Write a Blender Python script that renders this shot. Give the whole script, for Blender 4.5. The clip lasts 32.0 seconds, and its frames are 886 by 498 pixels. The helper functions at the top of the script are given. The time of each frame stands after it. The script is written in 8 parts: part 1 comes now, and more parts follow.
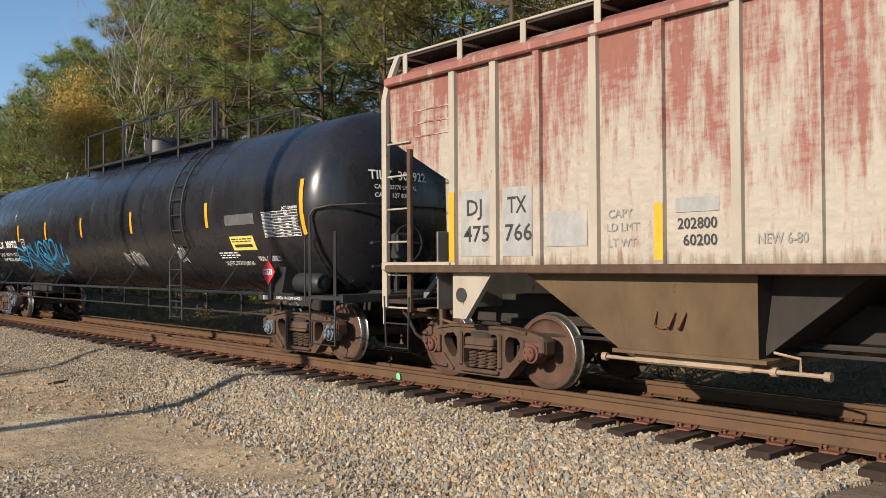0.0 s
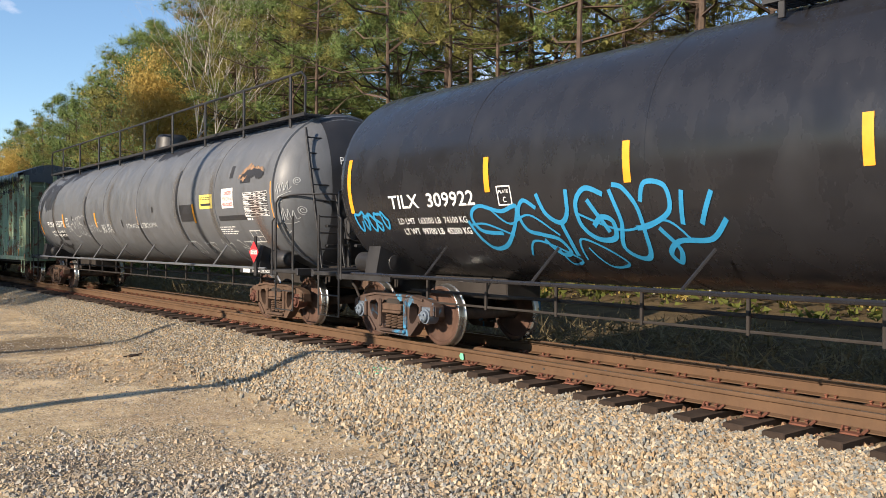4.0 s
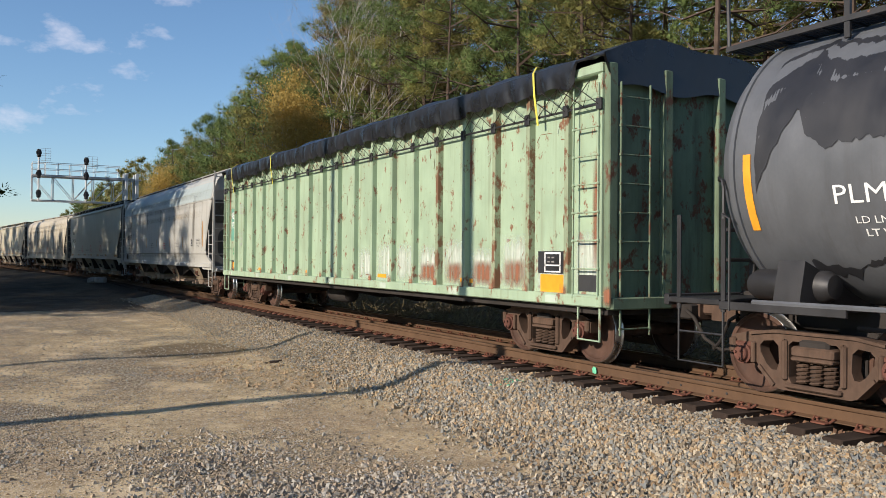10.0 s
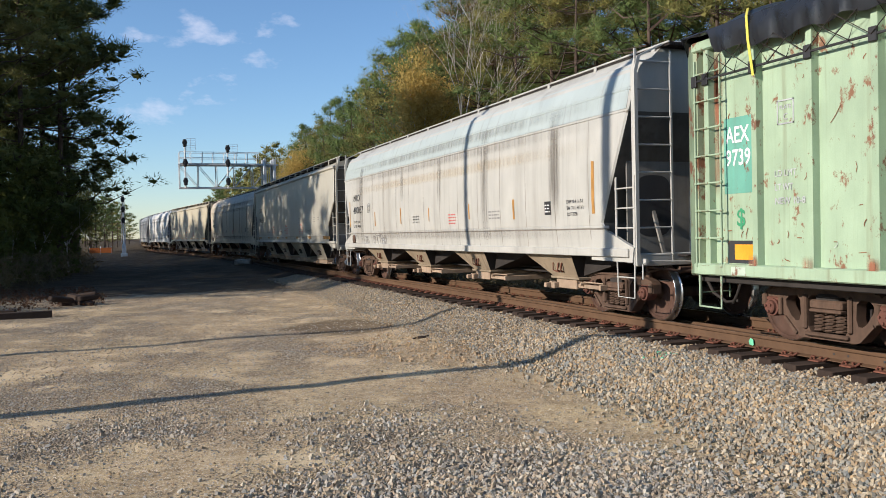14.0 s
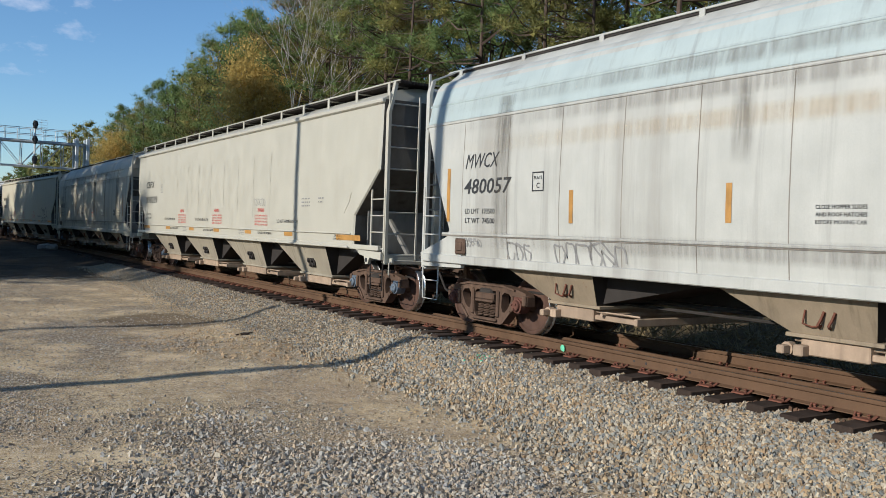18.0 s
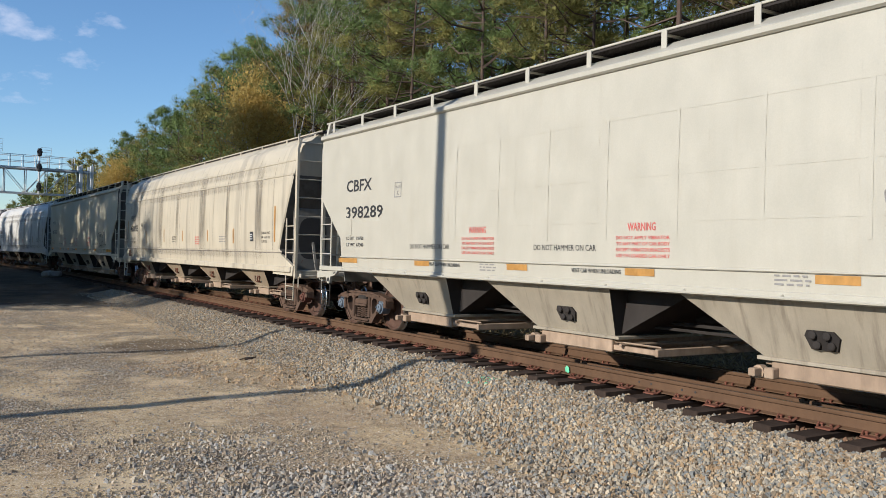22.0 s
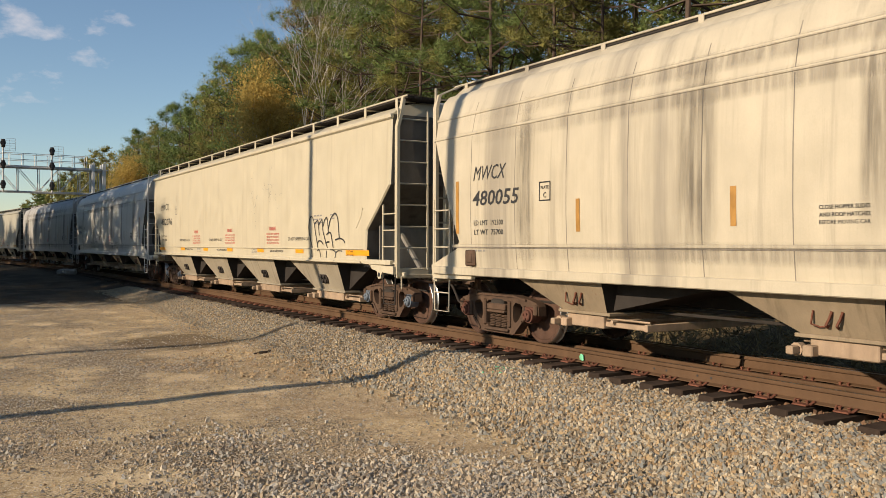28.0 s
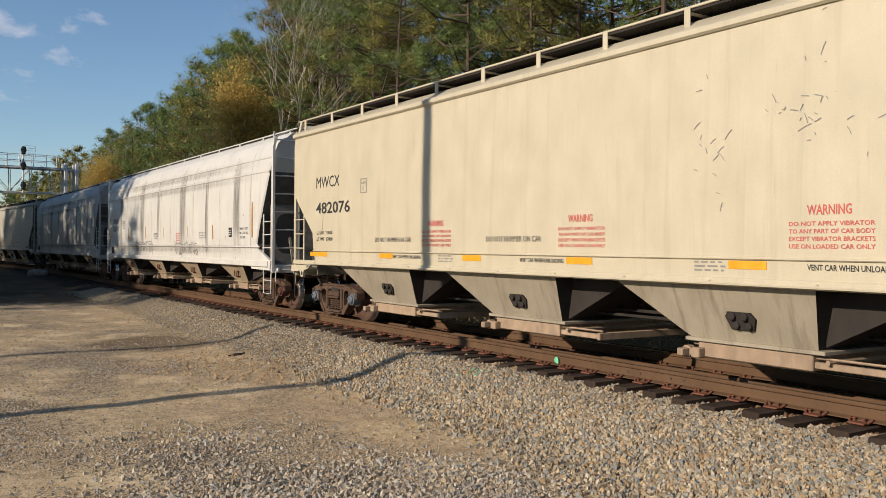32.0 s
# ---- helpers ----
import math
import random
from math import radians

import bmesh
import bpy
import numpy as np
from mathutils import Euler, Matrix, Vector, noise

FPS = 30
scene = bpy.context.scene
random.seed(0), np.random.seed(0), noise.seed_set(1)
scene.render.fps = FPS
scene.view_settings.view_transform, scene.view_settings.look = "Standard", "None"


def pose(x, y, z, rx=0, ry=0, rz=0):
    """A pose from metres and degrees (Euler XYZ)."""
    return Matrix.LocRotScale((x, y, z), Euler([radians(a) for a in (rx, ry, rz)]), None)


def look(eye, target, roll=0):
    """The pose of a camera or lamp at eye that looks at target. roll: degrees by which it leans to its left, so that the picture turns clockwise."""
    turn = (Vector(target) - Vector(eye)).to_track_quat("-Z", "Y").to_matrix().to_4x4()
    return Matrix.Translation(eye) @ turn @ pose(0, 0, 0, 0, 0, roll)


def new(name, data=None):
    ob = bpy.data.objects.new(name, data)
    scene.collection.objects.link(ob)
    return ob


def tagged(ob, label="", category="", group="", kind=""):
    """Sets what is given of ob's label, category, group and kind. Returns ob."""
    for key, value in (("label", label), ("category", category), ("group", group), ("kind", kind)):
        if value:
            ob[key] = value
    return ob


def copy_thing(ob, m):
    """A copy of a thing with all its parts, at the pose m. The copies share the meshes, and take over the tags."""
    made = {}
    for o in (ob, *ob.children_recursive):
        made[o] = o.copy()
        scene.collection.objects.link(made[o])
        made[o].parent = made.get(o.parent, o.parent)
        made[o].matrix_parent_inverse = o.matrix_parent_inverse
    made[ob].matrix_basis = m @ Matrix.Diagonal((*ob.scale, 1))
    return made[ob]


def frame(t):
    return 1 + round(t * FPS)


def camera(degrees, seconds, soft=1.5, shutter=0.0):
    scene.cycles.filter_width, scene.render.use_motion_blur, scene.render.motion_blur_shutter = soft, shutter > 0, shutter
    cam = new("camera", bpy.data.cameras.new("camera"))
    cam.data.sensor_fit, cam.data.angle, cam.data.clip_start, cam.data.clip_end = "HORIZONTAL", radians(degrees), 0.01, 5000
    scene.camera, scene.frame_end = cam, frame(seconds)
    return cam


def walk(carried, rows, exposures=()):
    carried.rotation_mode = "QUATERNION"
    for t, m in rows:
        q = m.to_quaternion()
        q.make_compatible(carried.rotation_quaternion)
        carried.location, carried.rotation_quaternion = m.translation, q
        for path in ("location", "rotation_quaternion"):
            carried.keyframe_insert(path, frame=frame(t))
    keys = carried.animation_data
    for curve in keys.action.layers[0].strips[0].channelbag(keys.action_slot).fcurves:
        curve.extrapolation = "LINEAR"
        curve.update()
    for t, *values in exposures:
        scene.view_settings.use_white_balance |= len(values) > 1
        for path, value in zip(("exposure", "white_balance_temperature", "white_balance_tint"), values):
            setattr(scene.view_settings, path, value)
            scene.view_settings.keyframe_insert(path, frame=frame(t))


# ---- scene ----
from mathutils.geometry import tessellate_polygon

cam = camera(55.1, 32.0, soft=0.7)
PATH = [
    (0.0, pose(0.188, -0.052, 2.086, 90.99, 0.33, -42.31)),
    (0.5, pose(0.208, -0.037, 2.086, 90.91, 0.48, -40.98)),
    (1.0, pose(0.214, -0.029, 2.087, 90.81, 0.30, -40.32)),
    (1.5, pose(0.220, -0.025, 2.088, 90.50, 0.32, -39.93)),
    (2.0, pose(0.209, -0.026, 2.088, 90.35, -0.08, -39.72)),
    (2.5, pose(0.201, -0.031, 2.088, 90.10, -0.13, -39.26)),
    (4.5, pose(0.199, -0.034, 2.089, 89.52, -0.10, -37.32)),
    (5.0, pose(0.198, -0.034, 2.091, 89.50, 0.18, -36.27)),
    (5.5, pose(0.194, -0.032, 2.091, 89.56, 0.08, -34.83)),
    (6.0, pose(0.200, -0.026, 2.091, 89.65, -0.15, -33.69)),
    (6.5, pose(0.194, -0.026, 2.091, 89.69, -0.64, -33.20)),
    (7.0, pose(0.184, -0.029, 2.090, 89.71, -0.85, -32.89)),
    (7.5, pose(0.177, -0.025, 2.089, 89.60, -0.92, -32.38)),
    (8.0, pose(0.177, -0.018, 2.086, 89.77, -0.71, -31.99)),
    (8.5, pose(0.190, -0.008, 2.084, 89.79, -0.59, -32.35)),
    (9.0, pose(0.197, -0.002, 2.084, 89.86, -0.44, -32.12)),
    (9.5, pose(0.189, -0.009, 2.079, 90.32, -0.17, -30.90)),
    (10.0, pose(0.167, -0.013, 2.070, 90.47, -0.46, -29.29)),
    (10.5, pose(0.124, -0.024, 2.063, 90.86, -0.84, -28.12)),
    (11.0, pose(0.073, -0.019, 2.056, 90.51, -0.31, -27.37)),
    (11.5, pose(0.031, -0.005, 2.056, 89.30, -0.26, -26.75)),
    (12.0, pose(0.016, 0.011, 2.055, 88.86, -0.27, -23.90)),
    (12.5, pose(0.017, 0.026, 2.059, 88.76, -0.22, -20.60)),
    (13.0, pose(0.007, 0.023, 2.063, 88.78, -0.21, -19.15)),
    (13.5, pose(-0.049, 0.020, 2.074, 88.93, -0.00, -19.39)),
    (14.0, pose(-0.152, 0.013, 2.085, 88.82, 1.27, -20.78)),
    (14.5, pose(-0.254, -0.018, 2.097, 88.82, 1.02, -23.20)),
    (16.5, pose(-0.322, -0.074, 2.109, 89.14, -1.76, -32.05)),
    (17.0, pose(-0.343, -0.107, 2.120, 88.83, -1.62, -32.60)),
    (17.5, pose(-0.351, -0.126, 2.125, 88.71, -1.80, -32.93)),
    (18.0, pose(-0.353, -0.136, 2.127, 88.84, -1.94, -32.59)),
    (18.5, pose(-0.359, -0.150, 2.125, 89.25, -1.76, -32.16)),
    (19.0, pose(-0.360, -0.156, 2.126, 89.69, -1.60, -32.12)),
    (19.5, pose(-0.360, -0.149, 2.123, 89.86, -1.46, -32.25)),
    (20.0, pose(-0.358, -0.145, 2.124, 89.78, -1.36, -31.76)),
    (20.5, pose(-0.356, -0.144, 2.123, 89.95, -1.38, -31.72)),
    (21.0, pose(-0.353, -0.146, 2.123, 90.20, -1.13, -32.04)),
    (21.5, pose(-0.357, -0.147, 2.118, 90.36, -1.31, -32.22)),
    (22.0, pose(-0.351, -0.141, 2.113, 90.39, -1.34, -32.37)),
    (22.5, pose(-0.348, -0.140, 2.114, 90.16, -1.20, -32.52)),
    (23.0, pose(-0.341, -0.135, 2.117, 89.70, -0.71, -32.52)),
    (23.5, pose(-0.336, -0.129, 2.120, 89.48, -0.32, -32.16)),
    (24.0, pose(-0.335, -0.123, 2.121, 89.42, -0.52, -31.50)),
    (24.5, pose(-0.331, -0.122, 2.119, 89.33, -0.47, -31.19)),
    (25.0, pose(-0.331, -0.127, 2.118, 89.36, -0.36, -31.36)),
    (25.5, pose(-0.322, -0.123, 2.114, 89.41, -0.20, -31.56)),
    (27.5, pose(-0.322, -0.124, 2.114, 89.80, 0.03, -31.96)),
    (28.0, pose(-0.324, -0.121, 2.112, 89.73, -0.16, -31.53)),
    (28.5, pose(-0.323, -0.120, 2.113, 89.54, -0.05, -31.31)),
    (29.0, pose(-0.330, -0.122, 2.110, 89.55, -0.05, -31.38)),
    (29.5, pose(-0.337, -0.129, 2.106, 89.57, -0.03, -31.36)),
    (30.0, pose(-0.348, -0.139, 2.102, 89.72, -0.15, -31.31)),
    (30.5, pose(-0.354, -0.144, 2.101, 89.73, -0.17, -31.36)),
    (31.0, pose(-0.349, -0.138, 2.103, 89.69, -0.24, -31.31)),
    (31.5, pose(-0.348, -0.139, 2.104, 89.69, -0.53, -31.29)),
    (32.0, pose(-0.330, -0.130, 2.106, 89.94, -0.52, -33.14)),
]
# the phone's own exposure and white balance drift as thin cloud passes the sun
EXPOSURE = [(0.0, 0.42, 6070, 10), (1.0, 0.78, 6470, 10), (2.5, 0.95, 6470, 10), (5.0, 0.64, 5870, 10), (7.0, 0.5, 5620, 2), (8.0, 0.58, 5620, 3), (10.0, 0.30, 5820, 10), (14.0, 0.38, 5640, 10), (16.8, 0.15, 5420, 7), (19.0, 0.18, 5270, 5), (21.0, 0.2, 5250, 5), (22.0, 0.28, 5430, 8), (23.0, 0.24, 6020, 10), (25.5, 0.36, 6720, 10), (28.0, 0.22, 6760, 10), (30.0, 0.16, 6280, 10), (32.0, 0.1, 6200, 10)]
walk(cam, PATH, EXPOSURE)

# ---- plan: x across the track, y along it, rail tops at RAIL ----
RAIL = 0.55
TRACK = 8.89


def track_x(y):
    """The line's centre: straight past the yard, then over a long crossover to the left."""
    u = np.clip((np.asarray(y, float) - 52) / 68, 0, 1)
    return TRACK - 4.4 * u * u * (3 - 2 * u) - 0.03 * np.clip(np.asarray(y, float) - 112, 0, 16) + 0.02 * np.clip(np.asarray(y, float) - 128, 0, 2000)


def on_track(y, z=0.0):
    """A pose on the line, turned along it."""
    lean = float(track_x(y + 7.5) - track_x(y - 7.5)) / 15
    return pose(float(track_x(y + 7.5) + track_x(y - 7.5)) / 2, y, z, 0, 0, -math.degrees(math.atan(lean)))


SUN_EL, SUN_AZ = 22.0, 265.2
TRAVEL = [(0, 0.0), (2, 8.61), (4, 17.19), (6, 25.76), (8, 34.38), (10, 43.04), (12, 51.69), (14, 60.29), (16, 68.81),
          (18, 77.24), (20, 85.56), (22, 93.74), (24, 101.8), (26, 109.76), (28, 117.7), (30, 125.64), (32, 133.56)]

# ---- sky and sun ----
world = bpy.data.worlds.new("sky")
scene.world = world
world.use_nodes = True
wn, wl = world.node_tree.nodes, world.node_tree.links
wn.clear()
sky = wn.new("ShaderNodeTexSky")
sky.sky_type = 'NISHITA'
sky.sun_disc = False
sky.sun_elevation, sky.sun_rotation = radians(SUN_EL), radians(SUN_AZ)
sky.air_density, sky.dust_density, sky.ozone_density = 1.0, 0.12, 2.6
wc = wn.new("ShaderNodeTexCoord")
wm = wn.new("ShaderNodeMapping")
wm.inputs["Scale"].default_value = (1.7, 1.7, 3.2)
wm.inputs["Location"].default_value = (0.35, 0.1, 0.0)
wno = wn.new("ShaderNodeTexNoise")
wno.inputs["Scale"].default_value = 5.5
wno.inputs["Detail"].default_value = 7
wno.inputs["Roughness"].default_value = 0.55
wr = wn.new("ShaderNodeValToRGB")
wr.color_ramp.elements[0].position, wr.color_ramp.elements[1].position = 0.60, 0.76
wr.color_ramp.elements[1].color = (0.75, 0.75, 0.75, 1)
wx = wn.new("ShaderNodeMixRGB")
wx.inputs[2].default_value = (7.4, 6.7, 6.7, 1)
wb = wn.new("ShaderNodeBackground")
wb.inputs["Strength"].default_value = 0.108
wo = wn.new("ShaderNodeOutputWorld")
wl.new(wc.outputs["Generated"], wm.inputs["Vector"])
wl.new(wm.outputs["Vector"], wno.inputs["Vector"])
wl.new(wno.outputs["Fac"], wr.inputs["Fac"])
wl.new(wr.outputs["Color"], wx.inputs[0])
wl.new(sky.outputs["Color"], wx.inputs[1])
wl.new(wx.outputs["Color"], wb.inputs["Color"])
wl.new(wb.outputs["Background"], wo.inputs["Surface"])

sun_data = bpy.data.lights.new("sun", 'SUN')
sun_data.energy, sun_data.angle, sun_data.color = 5.0, radians(0.55), (1.0, 0.83, 0.63)
sun = new("sun", sun_data)
az = radians(SUN_AZ)
sun_way = Vector((-math.sin(az) * math.cos(radians(SUN_EL)), -math.cos(az) * math.cos(radians(SUN_EL)), -math.sin(radians(SUN_EL))))
sun.matrix_world = look((-40, -3, 30), Vector((-40, -3, 30)) + sun_way)


# ---- mesh helpers ----
class MB:
    """Collects faces for one mesh."""

    def __init__(self):
        self.v, self.f, self.m = [], [], []

    def add(self, verts, faces, m=0):
        o = len(self.v)
        self.v.extend(tuple(p) for p in verts)
        self.f.extend(tuple(i + o for i in q) for q in faces)
        self.m.extend([m] * len(faces))
        return self

    def box(self, x0, x1, y0, y1, z0, z1, m=0):
        return self.add([(x0, y0, z0), (x1, y0, z0), (x1, y1, z0), (x0, y1, z0), (x0, y0, z1), (x1, y0, z1), (x1, y1, z1), (x0, y1, z1)],
                        [(0, 3, 2, 1), (4, 5, 6, 7), (0, 1, 5, 4), (1, 2, 6, 5), (2, 3, 7, 6), (3, 0, 4, 7)], m)

    def soft(self, x0, x1, y0, y1, z0, z1, c=0.01, m=0):
        """A box with chamfered edges."""
        rings = []
        for z, k in ((z0, c), (z0 + c, 0), (z1 - c, 0), (z1, c)):
            a, b, d, e = x0 + k, x1 - k, y0 + k, y1 - k
            rings.append([(a + c, d, z), (b - c, d, z), (b, d + c, z), (b, e - c, z), (b - c, e, z), (a + c, e, z), (a, e - c, z), (a, d + c, z)])
        return self.loft(rings, m)

    def loft(self, rings, m=0, cap=True, closed=True):
        n, o = len(rings[0]), 0
        faces = []
        for i in range(len(rings) - 1):
            for j in range(n if closed else n - 1):
                k = (j + 1) % n
                faces.append((i * n + j, i * n + k, (i + 1) * n + k, (i + 1) * n + j))
        if cap:
            faces.append(tuple(reversed(range(n))))
            faces.append(tuple((len(rings) - 1) * n + j for j in range(n)))
        return self.add([p for r in rings for p in r], faces, m)

    def prism(self, poly, axis, a, b, m=0):
        """A polygon (two coordinates) drawn out along an axis from a to b."""
        def at(p, t):
            return {"x": (t, p[0], p[1]), "y": (p[0], t, p[1]), "z": (p[0], p[1], t)}[axis]
        return self.loft([[at(p, a) for p in poly], [at(p, b) for p in poly]], m)

    def tube(self, pts, r, n=6, m=0, cap=True):
        pts = [Vector(p) for p in pts]
        rs = r if isinstance(r, (list, tuple)) else [r] * len(pts)
        rings = []
        for i, p in enumerate(pts):
            d = (pts[min(i + 1, len(pts) - 1)] - pts[max(i - 1, 0)]).normalized()
            u = d.orthogonal().normalized() if i == 0 else (u - d * u.dot(d)).normalized()
            w = d.cross(u)
            rings.append([p + (u * math.cos(2 * math.pi * k / n) + w * math.sin(2 * math.pi * k / n)) * rs[i] for k in range(n)])
        return self.loft(rings, m, cap)

    def lathe(self, prof, at=(0, 0, 0), axis="x", n=24, m=0):
        """A profile of (radius, place along the axis) turned round the axis."""
        rings = []
        for r, a in prof:
            ring = []
            for k in range(n):
                c, s = r * math.cos(2 * math.pi * k / n), r * math.sin(2 * math.pi * k / n)
                p = {"x": (a, c, s), "y": (c, a, s), "z": (c, s, a)}[axis]
                ring.append((p[0] + at[0], p[1] + at[1], p[2] + at[2]))
            rings.append(ring)
        return self.loft(rings, m)

    def mesh(self, name, mats, sharp=32):
        me = bpy.data.meshes.new(name)
        me.from_pydata(self.v, [], self.f)
        for mt in (mats if isinstance(mats, (list, tuple)) else [mats]):
            me.materials.append(mt)
        if any(self.m):
            me.polygons.foreach_set("material_index", self.m)
        me.polygons.foreach_set("use_smooth", [True] * len(self.f))
        me.update()
        bm = bmesh.new()
        bm.from_mesh(me)
        bmesh.ops.recalc_face_normals(bm, faces=bm.faces)
        bm.to_mesh(me)
        bm.free()
        me.set_sharp_from_angle(angle=radians(sharp))
        return me


def part(name, mb, mats=None, parent=None, label="", m=None):
    """One mesh object under a thing or a part (mb: an MB or a mesh)."""
    ob = new(name, mb.mesh(name, mats) if isinstance(mb, MB) else mb)
    if parent is not None:
        ob.parent = parent
    if m is not None:
        ob.matrix_basis = m
    if label:
        tagged(ob, label)
    return ob


def thing(name, m, label, category, group=""):
    ob = new(name)
    ob.empty_display_size = 0.3
    ob.matrix_basis = m
    return tagged(ob, label, category, group)


TEXTS = {}


def letters(text, size, width=0.0, sheared=0.0):
    """The built-in font's letters as flat vertices (along, up) and faces; size is the height of capitals, width the whole line's."""
    key = (text, size, width, sheared)
    if key not in TEXTS:
        cu = bpy.data.curves.new("letters", 'FONT')
        cu.body, cu.size, cu.resolution_u, cu.shear = text, size / 0.73, 2, sheared
        cu.align_x = 'LEFT'
        cu.offset = 0.0 if "M" in text else 0.02 * size
        ob = new("letters", cu)
        bpy.context.view_layer.update()
        me = bpy.data.meshes.new_from_object(ob.evaluated_get(bpy.context.evaluated_depsgraph_get()))
        vs = [(v.co.x, v.co.y) for v in me.vertices]
        fs = [tuple(p.vertices) for p in me.polygons]
        x0, x1 = min(v[0] for v in vs), max(v[0] for v in vs)
        k = width / (x1 - x0) if width else 1.0
        TEXTS[key] = ([((v[0] - x0) * k, v[1]) for v in vs], fs)
        bpy.data.objects.remove(ob)
        bpy.data.meshes.remove(me)
        bpy.data.curves.remove(cu)
    return TEXTS[key]


# ---- materials ----
def nodes_of(name):
    mt = bpy.data.materials.new(name)
    mt.use_nodes = True
    nt = mt.node_tree
    return mt, nt.nodes, nt.links, nt.nodes["Principled BSDF"]


def noise_at(n, l, scale, stretch=(1, 1, 1), detail=5.0, rough=0.6, coord="Object", shift=(0, 0, 0)):
    tc, mp, no = n.new("ShaderNodeTexCoord"), n.new("ShaderNodeMapping"), n.new("ShaderNodeTexNoise")
    mp.inputs["Scale"].default_value = stretch
    mp.inputs["Location"].default_value = shift
    no.inputs["Scale"].default_value, no.inputs["Detail"].default_value, no.inputs["Roughness"].default_value = scale, detail, rough
    l.new(tc.outputs[coord], mp.inputs["Vector"])
    l.new(mp.outputs["Vector"], no.inputs["Vector"])
    return no.outputs["Fac"]


def ramp_of(n, l, fac, a, b, lo=0.0, hi=1.0):
    r = n.new("ShaderNodeMapRange")
    r.inputs["From Min"].default_value, r.inputs["From Max"].default_value = a, b
    r.inputs["To Min"].default_value, r.inputs["To Max"].default_value = lo, hi
    l.new(fac, r.inputs["Value"])
    return r.outputs["Result"]


def mix_of(n, l, fac, a, b, how='MIX'):
    x = n.new("ShaderNodeMixRGB")
    x.blend_type = how
    for i, s in ((0, fac), (1, a), (2, b)):
        if isinstance(s, (int, float)):
            x.inputs[i].default_value = s
        elif isinstance(s, tuple):
            x.inputs[i].default_value = (*s, 1)
        else:
            l.new(s, x.inputs[i])
    return x.outputs["Color"]


def bump_of(n, l, bsdf, height, strength, dist=0.01):
    b = n.new("ShaderNodeBump")
    b.inputs["Strength"].default_value, b.inputs["Distance"].default_value = strength, dist
    l.new(height, b.inputs["Height"])
    l.new(b.outputs["Normal"], bsdf.inputs["Normal"])


def paint(name, base, rough=0.5, metal=0.0, vary=0.18, scale=2.5, streak=0.0, dirt=(0.12, 0.10, 0.08), rust=0.0, rust_col=(0.17, 0.06, 0.03),
          fade=0.0, fade_col=(0.7, 0.65, 0.6), bump=0.15, grain=60.0, each=0.0, fade_z=None, soot=0.0):
    """Weathered paint or metal: broad and fine variation, run-down streaks, patches of rust and of fading."""
    mt, n, l, b = nodes_of(name)
    big = noise_at(n, l, scale, (1, 1, 0.6))
    fine = noise_at(n, l, grain, (1, 1, 1), 3)
    col = mix_of(n, l, ramp_of(n, l, big, 0.3, 0.7), tuple(c * (1 - vary) for c in base), tuple(min(1, c * (1 + vary)) for c in base))
    if fade:
        fd = noise_at(n, l, 3.0, (1, 1, 0.45), 8, 0.65, shift=(3, 1, 2))
        if fade_z:
            tcz, spz, ad = n.new("ShaderNodeTexCoord"), n.new("ShaderNodeSeparateXYZ"), n.new("ShaderNodeMath")
            l.new(tcz.outputs["Object"], spz.inputs["Vector"])
            ad.operation = 'ADD'
            l.new(fd, ad.inputs[0])
            l.new(ramp_of(n, l, spz.outputs["Z"], fade_z[0], fade_z[1], 0.16, -0.07), ad.inputs[1])
            fd = ad.outputs["Value"]
        col = mix_of(n, l, ramp_of(n, l, fd, 0.60 - 0.2 * fade, 0.69 - 0.2 * fade), col, fade_col)
    if streak:
        st = noise_at(n, l, 2.2, (1.2, 2.6, 0.12), 8, 0.62, shift=(0, 5, 1))
        col = mix_of(n, l, ramp_of(n, l, st, 0.55, 0.72, 0, streak), col, dirt)
        st2 = noise_at(n, l, 9.0, (1.2, 2.6, 0.07), 5, 0.6, shift=(0, 9, 1))
        col = mix_of(n, l, ramp_of(n, l, st2, 0.52, 0.85, 0, streak * 0.35), col, dirt)
    if soot:
        so = noise_at(n, l, 0.9, (0.05, 1.0, 0.06), 7, 0.6, shift=(2, 4.3, 1))
        col = mix_of(n, l, ramp_of(n, l, so, 0.55, 0.66, 0, soot), col, (0.17, 0.15, 0.125))
    if rust:
        ru = noise_at(n, l, 4.5, (1, 1, 0.7), 9, 0.7, shift=(7, 2, 4))
        col = mix_of(n, l, ramp_of(n, l, ru, 0.70 - 0.16 * rust, 0.74 - 0.14 * rust), col, rust_col)
    col = mix_of(n, l, ramp_of(n, l, fine, 0.3, 0.7, 0, 0.16), col, tuple(c * 0.6 for c in base))
    if each:
        oi = n.new("ShaderNodeObjectInfo")
        col = mix_of(n, l, ramp_of(n, l, oi.outputs["Random"], 0, 1, 0, each), col, tuple(c * 0.45 for c in base))
    l.new(col, b.inputs["Base Color"])
    b.inputs["Metallic"].default_value = metal
    if rough >= 0.7:
        b.inputs["Specular IOR Level"].default_value = 0.2
    l.new(ramp_of(n, l, big, 0.3, 0.7, max(0.05, rough - 0.1), min(1, rough + 0.12)), b.inputs["Roughness"])
    bump_of(n, l, b, fine, bump, 0.004)
    return mt


def plain(name, base, rough=0.6, metal=0.0, vary=0.12):
    return paint(name, base, rough, metal, vary, 8.0, bump=0.05)


